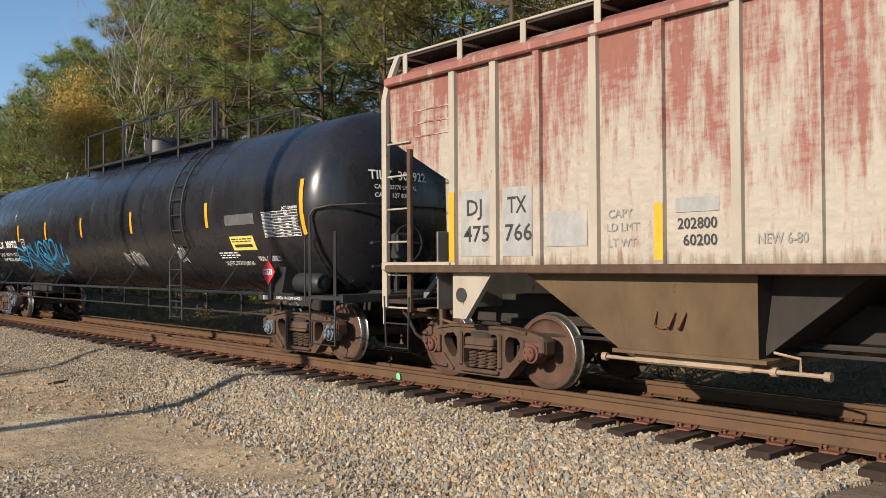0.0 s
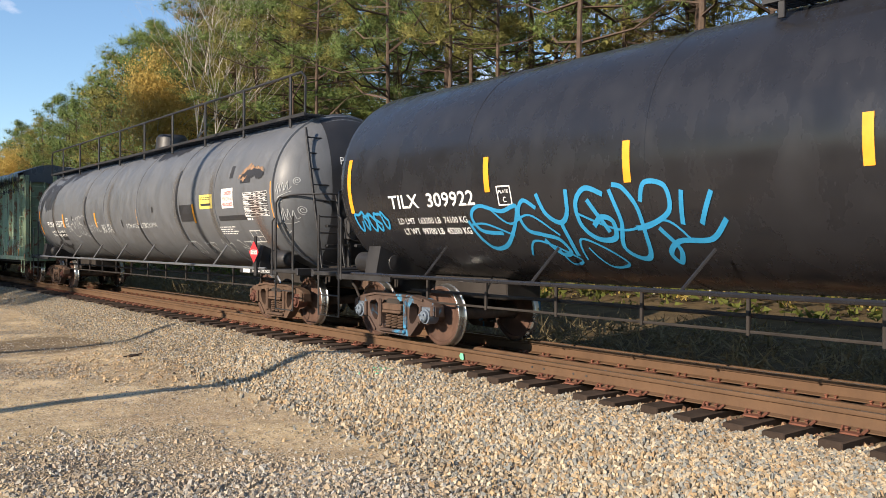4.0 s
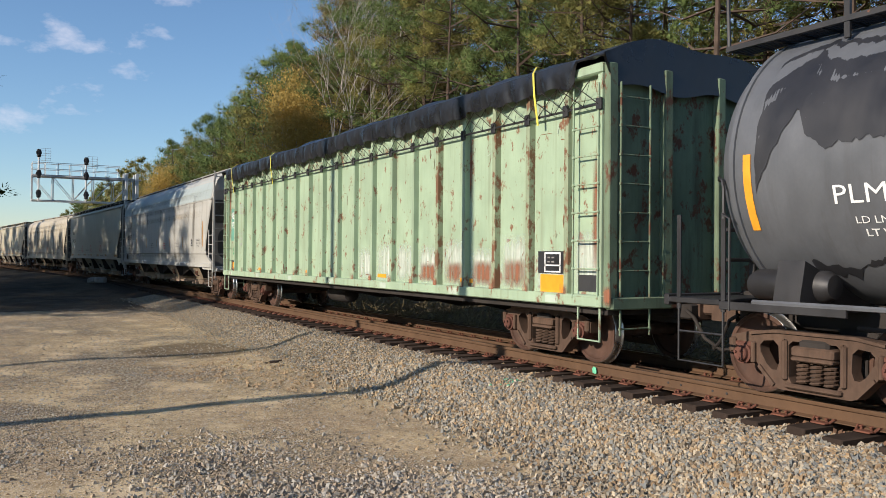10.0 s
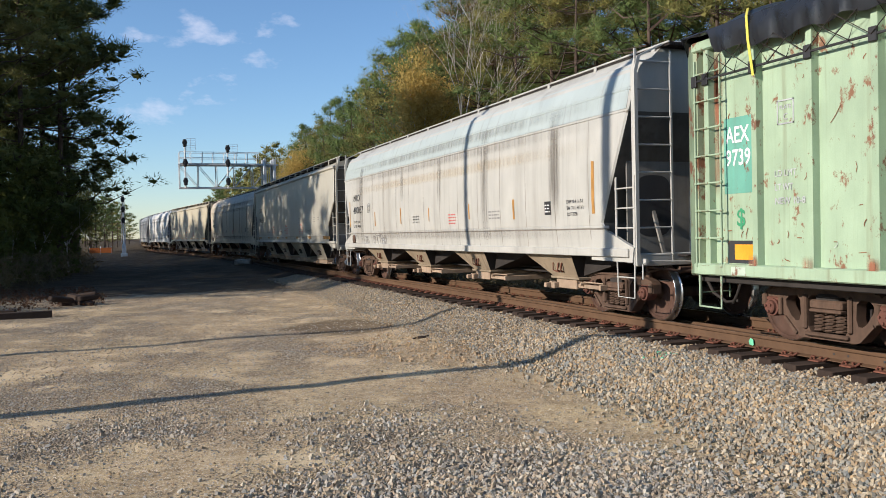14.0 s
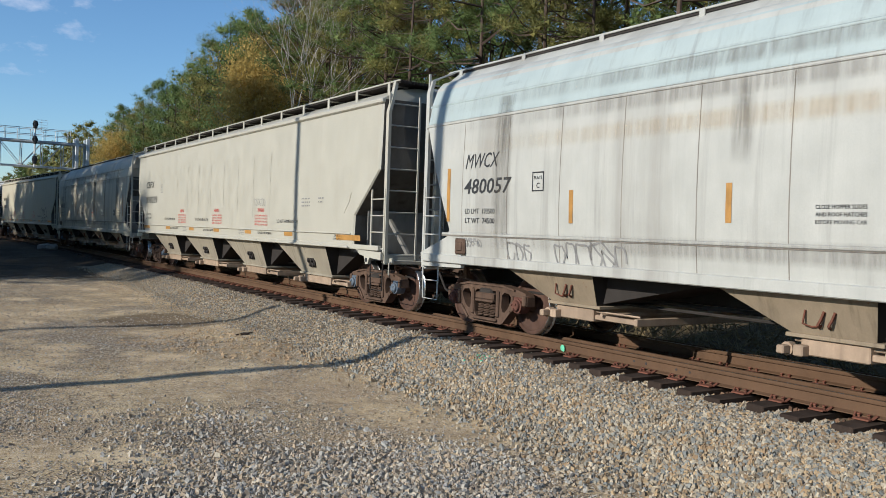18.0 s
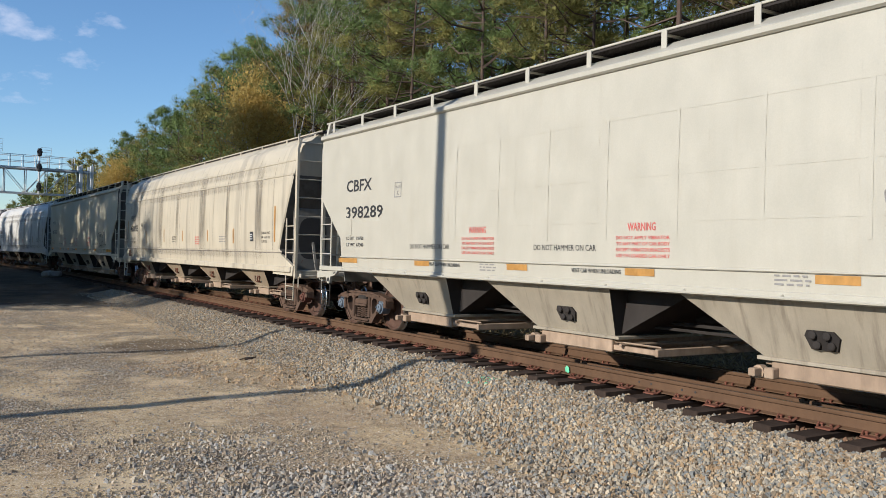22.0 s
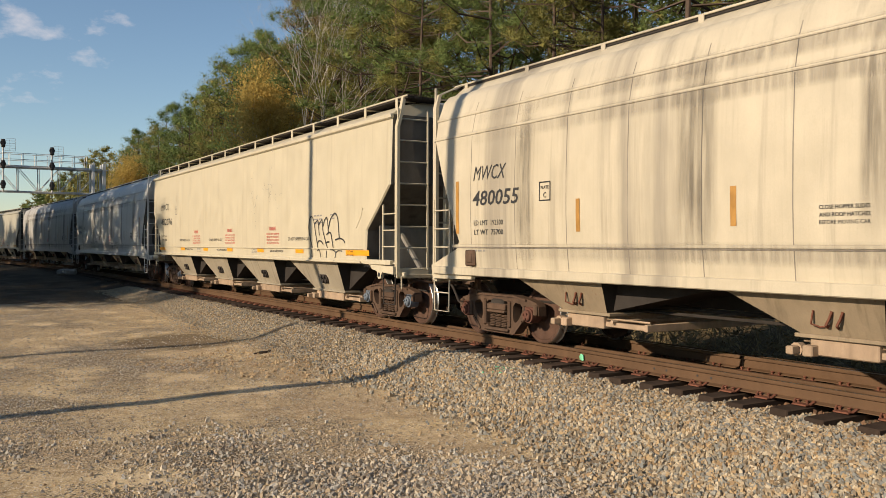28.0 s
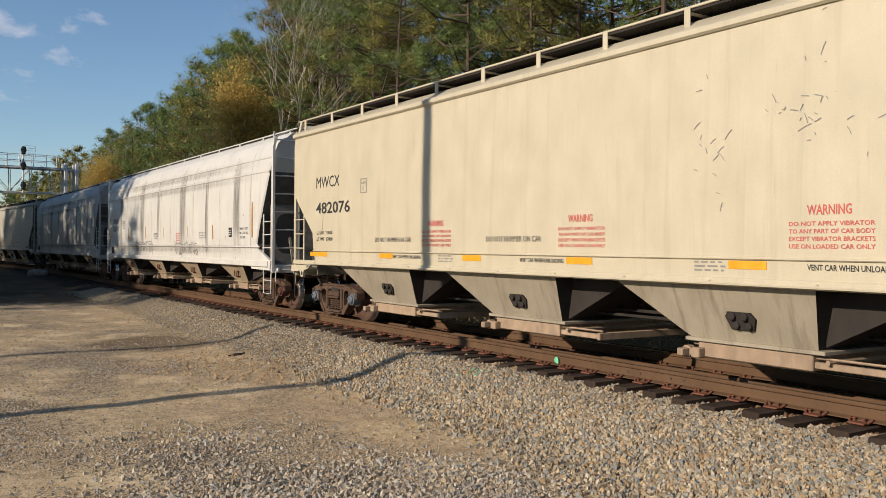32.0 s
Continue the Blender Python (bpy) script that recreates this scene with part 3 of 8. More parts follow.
def stone_mat(name, shades):
    """Loose stone: every lump one of several plain shades, mottled."""
    mt, n, l, bs = nodes_of(name)
    ge = n.new("ShaderNodeNewGeometry")
    r = n.new("ShaderNodeValToRGB")
    r.color_ramp.interpolation = 'CONSTANT'
    e = r.color_ramp.elements
    e[0].color, e[1].color = (*shades[0], 1), (*shades[-1], 1)
    e[1].position = 1 - 1 / len(shades)
    for k in range(1, len(shades) - 1):
        e.new(k / len(shades)).color = (*shades[k], 1)
    l.new(ge.outputs["Random Per Island"], r.inputs["Fac"])
    fine = noise_at(n, l, 70.0, (1, 1, 1), 3)
    col = mix_of(n, l, ramp_of(n, l, fine, 0.35, 0.7, 0, 0.35), r.outputs["Color"], tuple(v * 0.5 for v in shades[2]))
    l.new(col, bs.inputs["Base Color"])
    bs.inputs["Roughness"].default_value = 0.95
    bs.inputs["Specular IOR Level"].default_value = 0.12
    return mt


# waves (x rate, y rate, phase, height) that place drifts of gravel on the yard
DRIFTS = ((1.1, 0.7, 0.0, 1.0), (-0.8, 0.55, 1.0, 1.0), (1.9, -1.3, 2.0, 0.7), (0.4, 2.1, 0.0, 0.6))
M["ground"] = ground_mat()
M["ballast"] = stone_mat("mixed_tan_and_grey_ballast", ((0.205, 0.16, 0.108), (0.43, 0.31, 0.172), (0.27, 0.262, 0.232), (0.38, 0.33, 0.25), (0.33, 0.248, 0.155), (0.21, 0.213, 0.198), (0.51, 0.43, 0.31), (0.31, 0.21, 0.115), (0.24, 0.22, 0.18), (0.40, 0.325, 0.22)))
M["gravel"] = stone_mat("loose_grey_gravel", ((0.235, 0.19, 0.14), (0.41, 0.32, 0.215), (0.33, 0.315, 0.285), (0.35, 0.275, 0.19), (0.50, 0.43, 0.33), (0.255, 0.23, 0.195), (0.42, 0.385, 0.325)))
M["clod"] = stone_mat("tan_dirt_clods", ((0.351, 0.252, 0.146), (0.491, 0.363, 0.216), (0.421, 0.304, 0.181), (0.292, 0.205, 0.123)))
M["ballast_rusty"] = stone_mat("rust_dusted_ballast", ((0.10, 0.06, 0.04), (0.20, 0.12, 0.075), (0.15, 0.09, 0.058), (0.26, 0.17, 0.11)))


def film_mat(name, colour, most):
    """A dirt film on a side: thin, streaked, fading out at its edges."""
    mt, n, l, b = nodes_of(name)
    b.inputs["Base Color"].default_value = (*colour, 1)
    b.inputs["Roughness"].default_value = 0.8
    tc, sp = n.new("ShaderNodeTexCoord"), n.new("ShaderNodeSeparateXYZ")
    l.new(tc.outputs["Generated"], sp.inputs["Vector"])
    wv = n.new("ShaderNodeMath")
    wv.operation = 'PINGPONG'
    wv.inputs[1].default_value = 0.5
    l.new(sp.outputs["Y"], wv.inputs[0])
    st = noise_at(n, l, 7.0, (1, 1.4, 0.10), 6, 0.65)
    mu = n.new("ShaderNodeMath")
    mu.operation = 'MULTIPLY'
    l.new(ramp_of(n, l, wv.outputs["Value"], 0.0, 0.3), mu.inputs[0])
    l.new(ramp_of(n, l, st, 0.3, 0.7, 0.05, 0.85), mu.inputs[1])
    wz = n.new("ShaderNodeMath")
    wz.operation = 'PINGPONG'
    wz.inputs[1].default_value = 0.5
    l.new(sp.outputs["Z"], wz.inputs[0])
    m2 = n.new("ShaderNodeMath")
    m2.operation = 'MULTIPLY'
    l.new(mu.outputs["Value"], m2.inputs[0])
    l.new(ramp_of(n, l, wz.outputs["Value"], 0.0, 0.3, 0.0, most), m2.inputs[1])
    l.new(m2.outputs["Value"], b.inputs["Alpha"])
    return mt


M["soot"] = film_mat("soot_film", (0.10, 0.085, 0.068), 0.75)
M["rust_square"] = film_mat("bare_rust_film", (0.25, 0.10, 0.05), 1.6)
M["pale_film"] = film_mat("scraped_pale_film", (0.56, 0.60, 0.52), 1.4)
M["soot_thin"] = film_mat("thin_soot_film", (0.16, 0.14, 0.12), 0.5)
M["ochre"] = film_mat("ochre_dust_film", (0.48, 0.33, 0.14), 0.4)
M["rust_film"] = film_mat("rust_run_film", (0.17, 0.08, 0.038), 0.6)


# ---- ground, ballast and track ----
def wavy(x, y):
    return 0.55 * (0.018 * np.sin(1.7 * x + 0.6 * y) + 0.014 * np.sin(0.9 * y - 1.3 * x + 1.0) + 0.008 * np.sin(4.1 * x + 2.3 * y) + 0.006 * np.sin(5.3 * y - 3.7 * x + 2.0))


def toe(y):
    """Where the ballast shoulder starts."""
    return 4.95 + np.clip((y - 4) / 8, 0, 1) * 0.7 + np.clip((y - 17) / 23, 0, 1) * 0.95


def ground_z(x, y):
    """Height of the ground: a flat yard, the ballast shoulder up to the ties, the crest, the far side and the wood's edge."""
    x, y = np.asarray(x, float), np.asarray(y, float)
    x = x - (track_x(y) - TRACK)
    t0 = toe(y)
    up = np.clip((x - t0) / 1.35, 0, 1)
    z = 0.305 * up * up * (3 - 2 * up) - 0.05 * np.clip((x - 6.9) / 0.5, 0, 1)
    down = np.clip((x - 10.5) / 2.2, 0, 1)
    z = np.where(x > 9, 0.255 - 0.385 * down, z)
    z = z + np.clip((x - 14) / 12, 0, 1) * 0.8
    far = np.clip((y - 36) / 18, 0, 1)
    z = np.where(x < 9, z * (1 - far) + far * 0.30 * np.clip((x - 1) / 6, 0, 1), z)
    left = np.clip((-4 - x) / 6, 0, 1) * np.clip((y - 18) / 10, 0, 1)
    x = x + (track_x(y) - TRACK)
    return z + wavy(x, y) * np.where(np.abs(x - 9) < 1.8, 0.25, 1.0) + left * 0.5


def steps(spans):
    out = []
    for a, b, d in spans:
        out += list(np.arange(a, b - 1e-6, d))
    return np.array(out + [spans[-1][1]])


def grid_mesh(name, xs, ys, zf, mt):
    X, Y = np.meshgrid(xs, ys)
    Z = zf(X, Y)
    vs = np.stack([X.ravel(), Y.ravel(), Z.ravel()], 1)
    nx, ny = len(xs), len(ys)
    i = np.arange((ny - 1) * (nx - 1))
    a = (i // (nx - 1)) * nx + i % (nx - 1)
    fs = np.stack([a, a + 1, a + nx + 1, a + nx], 1)
    return array_mesh(name, vs, fs, mt)


def array_mesh(name, vs, fs, mt, smooth=True):
    k = fs.shape[1]
    me = bpy.data.meshes.new(name)
    me.vertices.add(len(vs))
    me.vertices.foreach_set("co", vs.astype(np.float32).ravel())
    me.loops.add(fs.size)
    me.loops.foreach_set("vertex_index", fs.astype(np.int32).ravel())
    me.polygons.add(len(fs))
    me.polygons.foreach_set("loop_start", np.arange(0, fs.size, k, dtype=np.int32))
    me.polygons.foreach_set("use_smooth", np.full(len(fs), smooth))
    me.materials.append(mt)
    me.update(calc_edges=True)
    me.validate()
    return me


gx = steps([(-900, -100, 80), (-100, -20, 8), (-20, -5, 1.0), (-5, 13, 0.2), (13, 30, 0.8), (30, 100, 8), (100, 900, 80)])
gy = steps([(-400, -40, 40), (-40, -4, 3), (-4, 44, 0.22), (44, 110, 0.8), (110, 400, 10), (400, 3000, 130)])
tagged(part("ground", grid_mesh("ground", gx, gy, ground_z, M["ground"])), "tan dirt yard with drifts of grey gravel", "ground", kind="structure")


def stones(name, mt, xs, ys, size, lift, label, seed, small=False):
    """Loose stones: jittered six-sided lumps, one sheet of them."""
    rng = np.random.default_rng(seed)
    n = len(xs)
    cube = np.array([(-1, -1, -1), (1, -1, -1), (1, 1, -1), (-1, 1, -1), (-0.62, -0.62, 1), (0.62, -0.62, 1), (0.62, 0.62, 1), (-0.62, 0.62, 1)], float)
    faces = np.array([(4, 5, 6, 7), (0, 1, 5, 4), (1, 2, 6, 5), (2, 3, 7, 6), (3, 0, 4, 7)])
    if small:
        cube = np.array([(-1, -0.8, -1), (1, -0.6, -1), (0.1, 1, -1), (-0.5, -0.4, 0.9), (0.6, -0.3, 0.9), (0.0, 0.5, 0.9)], float)
        faces = np.array([(0, 1, 4, 3), (1, 2, 5, 4), (2, 0, 3, 5), (3, 4, 5, 5)])
    v = cube[None] + rng.uniform(-0.3, 0.3, (n, len(cube), 3))
    flat = 0.24 if small else 0.42
    v *= (size[:, None] * rng.uniform(0.75, 1.25, (n, 3)))[:, None, :] * np.array((0.5, 0.5, flat))
    a, b, c = rng.uniform(0, 6.28, (3, n))
    b, c = (b - 3.14) * 0.26, (c - 3.14) * 0.26
    ca, sa = np.cos(a), np.sin(a)
    x, y, z = v[..., 0].copy(), v[..., 1].copy(), v[..., 2].copy()
    z = z + x * np.sin(b)[:, None] + y * np.sin(c)[:, None]
    v[..., 0], v[..., 1], v[..., 2] = x * ca[:, None] - y * sa[:, None], x * sa[:, None] + y * ca[:, None], z
    zz = ground_z(xs, ys) + lift * size * rng.uniform(0.2, 1.0, n)
    v += np.stack([xs, ys, zz], 1)[:, None, :]
    if small:
        faces = np.array([(0, 1, 4), (0, 4, 3), (1, 2, 5), (1, 5, 4), (2, 0, 3), (2, 3, 5), (3, 4, 5)])
    fs = (faces[None] + (np.arange(n) * len(cube))[:, None, None]).reshape(-1, faces.shape[1])
    ob = part(name, array_mesh(name, v.reshape(-1, 3), fs, mt, False))
    return tagged(ob, label, "gravel", kind="stuff")


rng = np.random.default_rng(5)
ny = 112000
by = 2.8 + 37 * rng.uniform(0, 1, ny) ** 1.6
t0 = toe(by) - 0.05 + rng.normal(0, 0.1, ny) - rng.exponential(0.2, ny) * (rng.uniform(0, 1, ny) < 0.35)
bx = t0 + (7.95 - t0) * rng.uniform(0, 1, ny) ** 0.9
keep = (np.abs((by - 4.82 + 0.25) % 0.503 - 0.25) > 0.135) | (bx < 7.52)
bx, by = bx[keep], by[keep]
size = np.clip(by / 9, 0.95, 1.12) * rng.uniform(0.021, 0.043, len(bx)) * rng.choice((0.75, 1.0, 1.0, 1.2), len(bx))
near = by < 13.5
stones("ballast", M["ballast"], bx[near], by[near], size[near], 0.45, "mixed tan, grey and ochre crushed stone ballast shoulder", 6)
stones("ballast", M["ballast"], bx[~near], by[~near], size[~near], 0.45, "crushed stone ballast shoulder along the line", 16, True)
ny = 12000
by = 1.0 + 44 * rng.uniform(0, 1, ny) ** 1.3
bx = rng.uniform(7.9, 10.9, ny)
keep = np.abs((by - 4.82 + 0.25) % 0.503 - 0.25) > 0.135
bx, by = bx[keep], by[keep]
stones("ballast", M["ballast_rusty"], bx, by, rng.uniform(0.03, 0.055, len(bx)), 0.3, "rust-dusted ballast between the ties", 7)
ny = 170000
by = 3.2 + 27 * rng.uniform(0, 1, ny) ** 2.1
bx = np.maximum(-0.2 * by - 1.0, -5) + rng.uniform(0, 1, ny) * (toe(by) + np.minimum(0.2 * by + 1.0, 5))
drift = sum(am * np.sin(kx * bx + ky * by + ph) for kx, ky, ph, am in DRIFTS) + 1.3 * np.clip((8.0 - by) / 2.5, 0, 1) - 2.6 * np.clip((bx - toe(by) + 1.5) / 0.8, 0, 1)
keep = (drift + rng.normal(0, 1.2, ny) > 0.45 + 1.6 * np.clip((by - 8) / 10, 0, 1)) & (bx > -5)
bx, by = bx[keep], by[keep]
close = rng.uniform(0, 1, len(by)) < 0.75 * np.clip((11.0 - by) / 5.0, 0, 1)
stones("gravel", M["gravel"], bx[close], by[close], rng.uniform(0.016, 0.042, int(close.sum())) * rng.choice((0.8, 1.0, 1.0, 1.25), int(close.sum())), 0.15, "coarse grey and tan gravel strewn over the dirt", 8)
rest = ~close
stones("gravel", M["gravel"], bx[rest], by[rest], rng.uniform(0.016, 0.036, int(rest.sum())), 0.12, "loose grey gravel in drifts on the dirt", 19, True)
ny = 26000
by = 3.2 + 30 * rng.uniform(0, 1, ny) ** 1.7
bx = np.maximum(-0.2 * by - 1.0, -6) + rng.uniform(0, 1, ny) * (toe(by) + np.minimum(0.2 * by + 1.0, 6))
stones("gravel", M["gravel"], bx, by, rng.uniform(0.012, 0.030, ny) * np.clip(by / 10, 0.9, 1.5), 0.2, "single pebbles scattered over the dirt", 18, True)
# a tyre's tread left in the dirt, and crumbs of dirt around it
cx_, cy_ = [], []
for k in range(5):
    u = np.repeat(np.linspace(0, 1, 34), 4)
    tx = 3.0 + 0.42 * k + 1.9 * u ** 1.4 + rng.normal(0, 0.03, len(u)) + 0.09 * np.round(2.5 * np.sin(40 * u))
    ty = 15.6 - 3.6 * u + 0.25 * k + rng.normal(0, 0.03, len(u))
    cx_.append(tx)
    cy_.append(ty)
cx_.append(rng.uniform(-3, 5.0, 1500))
cy_.append(3.5 + 16 * rng.uniform(0, 1, 1500) ** 1.5)
cx_, cy_ = np.concatenate(cx_), np.concatenate(cy_)
stones("dirt_clods", M["clod"], cx_, cy_, np.concatenate([rng.uniform(0.02, 0.05, len(cx_) - 1500), rng.uniform(0.010, 0.028, 1500)]), 0.05, "tyre tread marks and crumbs of tan dirt", 9)

track = thing("railway_track", pose(TRACK, 0, 0), "rust-brown railway track on dark creosoted timber ties", "railway track")
prof = [(-0.075, 0), (0.075, 0), (0.075, 0.011), (0.012, 0.03), (0.009, 0.13), (0.034, 0.142), (0.0375, 0.15), (0.036, 0.178), (0.028, 0.186),
        (-0.028, 0.186), (-0.036, 0.178), (-0.0375, 0.15), (-0.034, 0.142), (-0.009, 0.13), (-0.012, 0.03), (-0.075, 0.011)]


def rail(name, x, z, mats, label):
    mb = MB()
    n = len(prof)
    ys = [-40.0, 20.0] + list(np.arange(50, 150, 5.0)) + [200.0, 700.0]
    mb.loft([[(p[0] + x + float(track_x(y)) - TRACK, y, p[1] + z) for p in prof] for y in ys])
    mb.m = [1 if i % n == 8 and i < n * (len(ys) - 1) else 0 for i in range(len(mb.f))]
    return part(name, mb, mats, track, label)


rail("running_rail", -0.7535, RAIL - 0.186, [M["rail_steel"], M["rail_top"]], "rust-brown running rail with worn head")
rail("running_rail", 0.7535, RAIL - 0.186, [M["rail_steel"], M["rail_top"]], "rust-brown running rail with worn head")
rail("spare_rail", -0.36, RAIL - 0.206, [M["rail_steel"], M["rail_steel"]], "old rusty rail laid between the running rails")
rail("spare_rail", 1.02, RAIL - 0.206, [M["rail_steel"], M["rail_steel"]], "old rusty rail laid outside the far running rail")
for x in (-0.765, -0.375):
    for y in (7.2, 7.42, 7.95, 8.17):
        part("bolt_hole", MB().lathe([(0.001, -0.004), (0.016, -0.004), (0.016, 0.0), (0.001, 0.0)], (x, y, RAIL - 0.1), n=8), M["ink_black"], track)
tie_v = MB()
tie_v.soft(-1.30, 1.30, -0.115, 0.115, RAIL - 0.386, RAIL - 0.206, 0.012)
tie_me = tie_v.mesh("tie", M["tie"])
plate_mb = MB().soft(-0.19, 0.19, -0.09, 0.09, 0, 0.02, 0.004)
for sx in (-0.105, 0.095):
    for sy in (-0.05, 0.06):
        plate_mb.tube([(sx, sy, 0.0), (sx, sy, 0.045), (sx * 0.8, sy, 0.056)], 0.013, 5)
        plate_mb.soft(sx - 0.02, sx + 0.02, sy - 0.017, sy + 0.017, 0.042, 0.06, 0.005)
for s in (-1, 1):
    plate_mb.tube([(-0.13, 0.1 * s, 0.02), (-0.08, 0.115 * s, 0.05), (-0.02, 0.11 * s, 0.035)], 0.014, 5)
plate_me = plate_mb.mesh("tie_plate", M["spike"])
rr = random.Random(3)
for k in range(-14, 240):
    y = 4.82 + 0.503 * k
    part("tie", tie_me, None, track, m=pose(float(track_x(y)) - TRACK + rr.uniform(-0.09, 0.06), y + rr.uniform(-0.02, 0.02), rr.uniform(-0.012, 0.0), rr.uniform(-1.5, 1.5), 0, rr.uniform(-1.6, 1.6)))
    if -1 < y < 34:
        for x in (-0.7535, 0.7535):
            part("tie_plate", plate_me, None, track, m=pose(x, y, RAIL - 0.206, 0, 0, 0 if x < 0 else 180))
# green inspector's marks
mk = MB()
mk.prism([(9.575, RAIL - 0.15), (9.6, RAIL - 0.165), (9.66, RAIL - 0.15), (9.675, RAIL - 0.1), (9.64, RAIL - 0.06), (9.59, RAIL - 0.075)], "x", -0.7975, -0.79)
part("paint_mark", mk, M["green_paint"], track, "green spray paint mark on the rail web")


# ---- running gear shared by all cars ----
def holed(mb, loops, a, b, m=0):
    """A plate across x from a to b: the first loop (y, z) is its outline, the others are holes through it."""
    tris = tessellate_polygon([[Vector((p[0], p[1], 0)) for p in lp] for lp in loops])
    flat = [p for lp in loops for p in lp]
    n = len(flat)
    mb.add([(a, p[0], p[1]) for p in flat] + [(b, p[0], p[1]) for p in flat], [tuple(t) for t in tris] + [tuple(n + k for k in reversed(t)) for t in tris], m)
    o = 0
    for lp in loops:
        k = len(lp)
        mb.add([(x, p[0], p[1]) for x in (a, b) for p in lp], [(i, (i + 1) % k, k + (i + 1) % k, k + i) for i in range(k)], m)
        o += k
    return mb


def frame_mesh():
    """A cast truck side frame: bulky arms, a spring opening and two rounded windows, pedestal jaws."""
    half = [(0.42, 0.115), (0.51, 0.145), (0.70, 0.34), (0.755, 0.42), (0.77, 0.585), (1.01, 0.585), (1.02, 0.46), (1.10, 0.46), (1.10, 0.60), (1.04, 0.66), (0.84, 0.705), (0.5, 0.75)]
    outline = half + [(-y, z) for y, z in reversed(half)]
    middle = [(-0.27, 0.20), (0.27, 0.20), (0.31, 0.26), (0.31, 0.60), (0.26, 0.645), (-0.26, 0.645), (-0.31, 0.60), (-0.31, 0.26)]
    window = [(0.43, 0.40), (0.46, 0.32), (0.52, 0.315), (0.59, 0.37), (0.675, 0.50), (0.68, 0.57), (0.63, 0.62), (0.50, 0.635), (0.44, 0.58)]
    mb = holed(MB(), [outline, middle, window, [(-y, z) for y, z in reversed(window)]], -0.075, 0.075)
    # flanges proud of the web round the foot, the top and the windows
    mb.soft(-0.125, 0.06, -0.34, 0.34, 0.145, 0.20, 0.016)
    mb.prism([(-0.80, 0.675), (-0.48, 0.72), (0.48, 0.72), (0.80, 0.675), (0.80, 0.705), (0.5, 0.752), (-0.5, 0.752), (-0.80, 0.705)], "x", -0.105, 0.06)
    for s in (-1, 1):
        mb.prism([(s * 0.50, 0.135), (s * 0.70, 0.33), (s * 0.675, 0.36), (s * 0.475, 0.17)], "x", -0.10, 0.06)
        mb.soft(-0.115, 0.08, min(s * 0.315, s * 0.385), max(s * 0.315, s * 0.385), 0.22, 0.66, 0.02)
        mb.soft(-0.12, 0.08, min(s * 0.73, s * 0.785), max(s * 0.73, s * 0.785), 0.36, 0.60, 0.014)
        mb.soft(-0.12, 0.08, min(s * 1.0, s * 1.09), max(s * 1.0, s * 1.09), 0.46, 0.63, 0.018)
    return mb


def spring_mesh():
    pts = [(0.062 * math.cos(u) - 0.02, 0.062 * math.sin(u), 0.205 + 0.235 * u / 34.5) for u in np.arange(0, 34.6, 0.8)]
    return MB().tube(pts, 0.017, 4)


def seat_mesh():
    return MB().soft(-0.13, 0.08, -0.25, 0.25, 0.445, 0.49, 0.012).soft(-0.12, 0.08, -0.255, 0.255, 0.485, 0.60, 0.02)


def bearing_mesh():
    mb = MB().lathe([(0.001, -0.175), (0.07, -0.175), (0.085, -0.16), (0.09, -0.125), (0.115, -0.12), (0.12, -0.04), (0.12, 0.06), (0.001, 0.06)], n=18)
    for k in range(3):
        a = 2.1 * k + 0.4
        mb.lathe([(0.001, -0.195), (0.017, -0.195), (0.017, -0.17), (0.001, -0.17)], (0, 0.05 * math.cos(a), 0.05 * math.sin(a)), n=6)
    mb.soft(-0.10, 0.08, -0.13, 0.13, 0.075, 0.135, 0.015)
    return mb


def wheel_mesh(s):
    """One wheel on the side s of the axle, centred on it."""
    prof = [(0.10, 0.70), (0.12, 0.66), (0.20, 0.70), (0.36, 0.735), (0.395, 0.72), (0.40, 0.685), (0.45, 0.68), (0.482, 0.695), (0.482, 0.708), (0.462, 0.722),
            (0.457, 0.74), (0.454, 0.815), (0.446, 0.824), (0.40, 0.824), (0.392, 0.80), (0.36, 0.775), (0.20, 0.745), (0.13, 0.80), (0.10, 0.805)]
    mb = MB()
    n = 32
    rings = [[(s * p[1], p[0] * math.cos(2 * math.pi * k / n), p[0] * math.sin(2 * math.pi * k / n)) for k in range(n)] for p in prof]
    mb.loft(rings, 0, False)
    for i, q in enumerate(mb.f):
        if i // n in (10, 11) or i // n in (6, 7, 8, 9):
            mb.m[i] = 1
    return mb


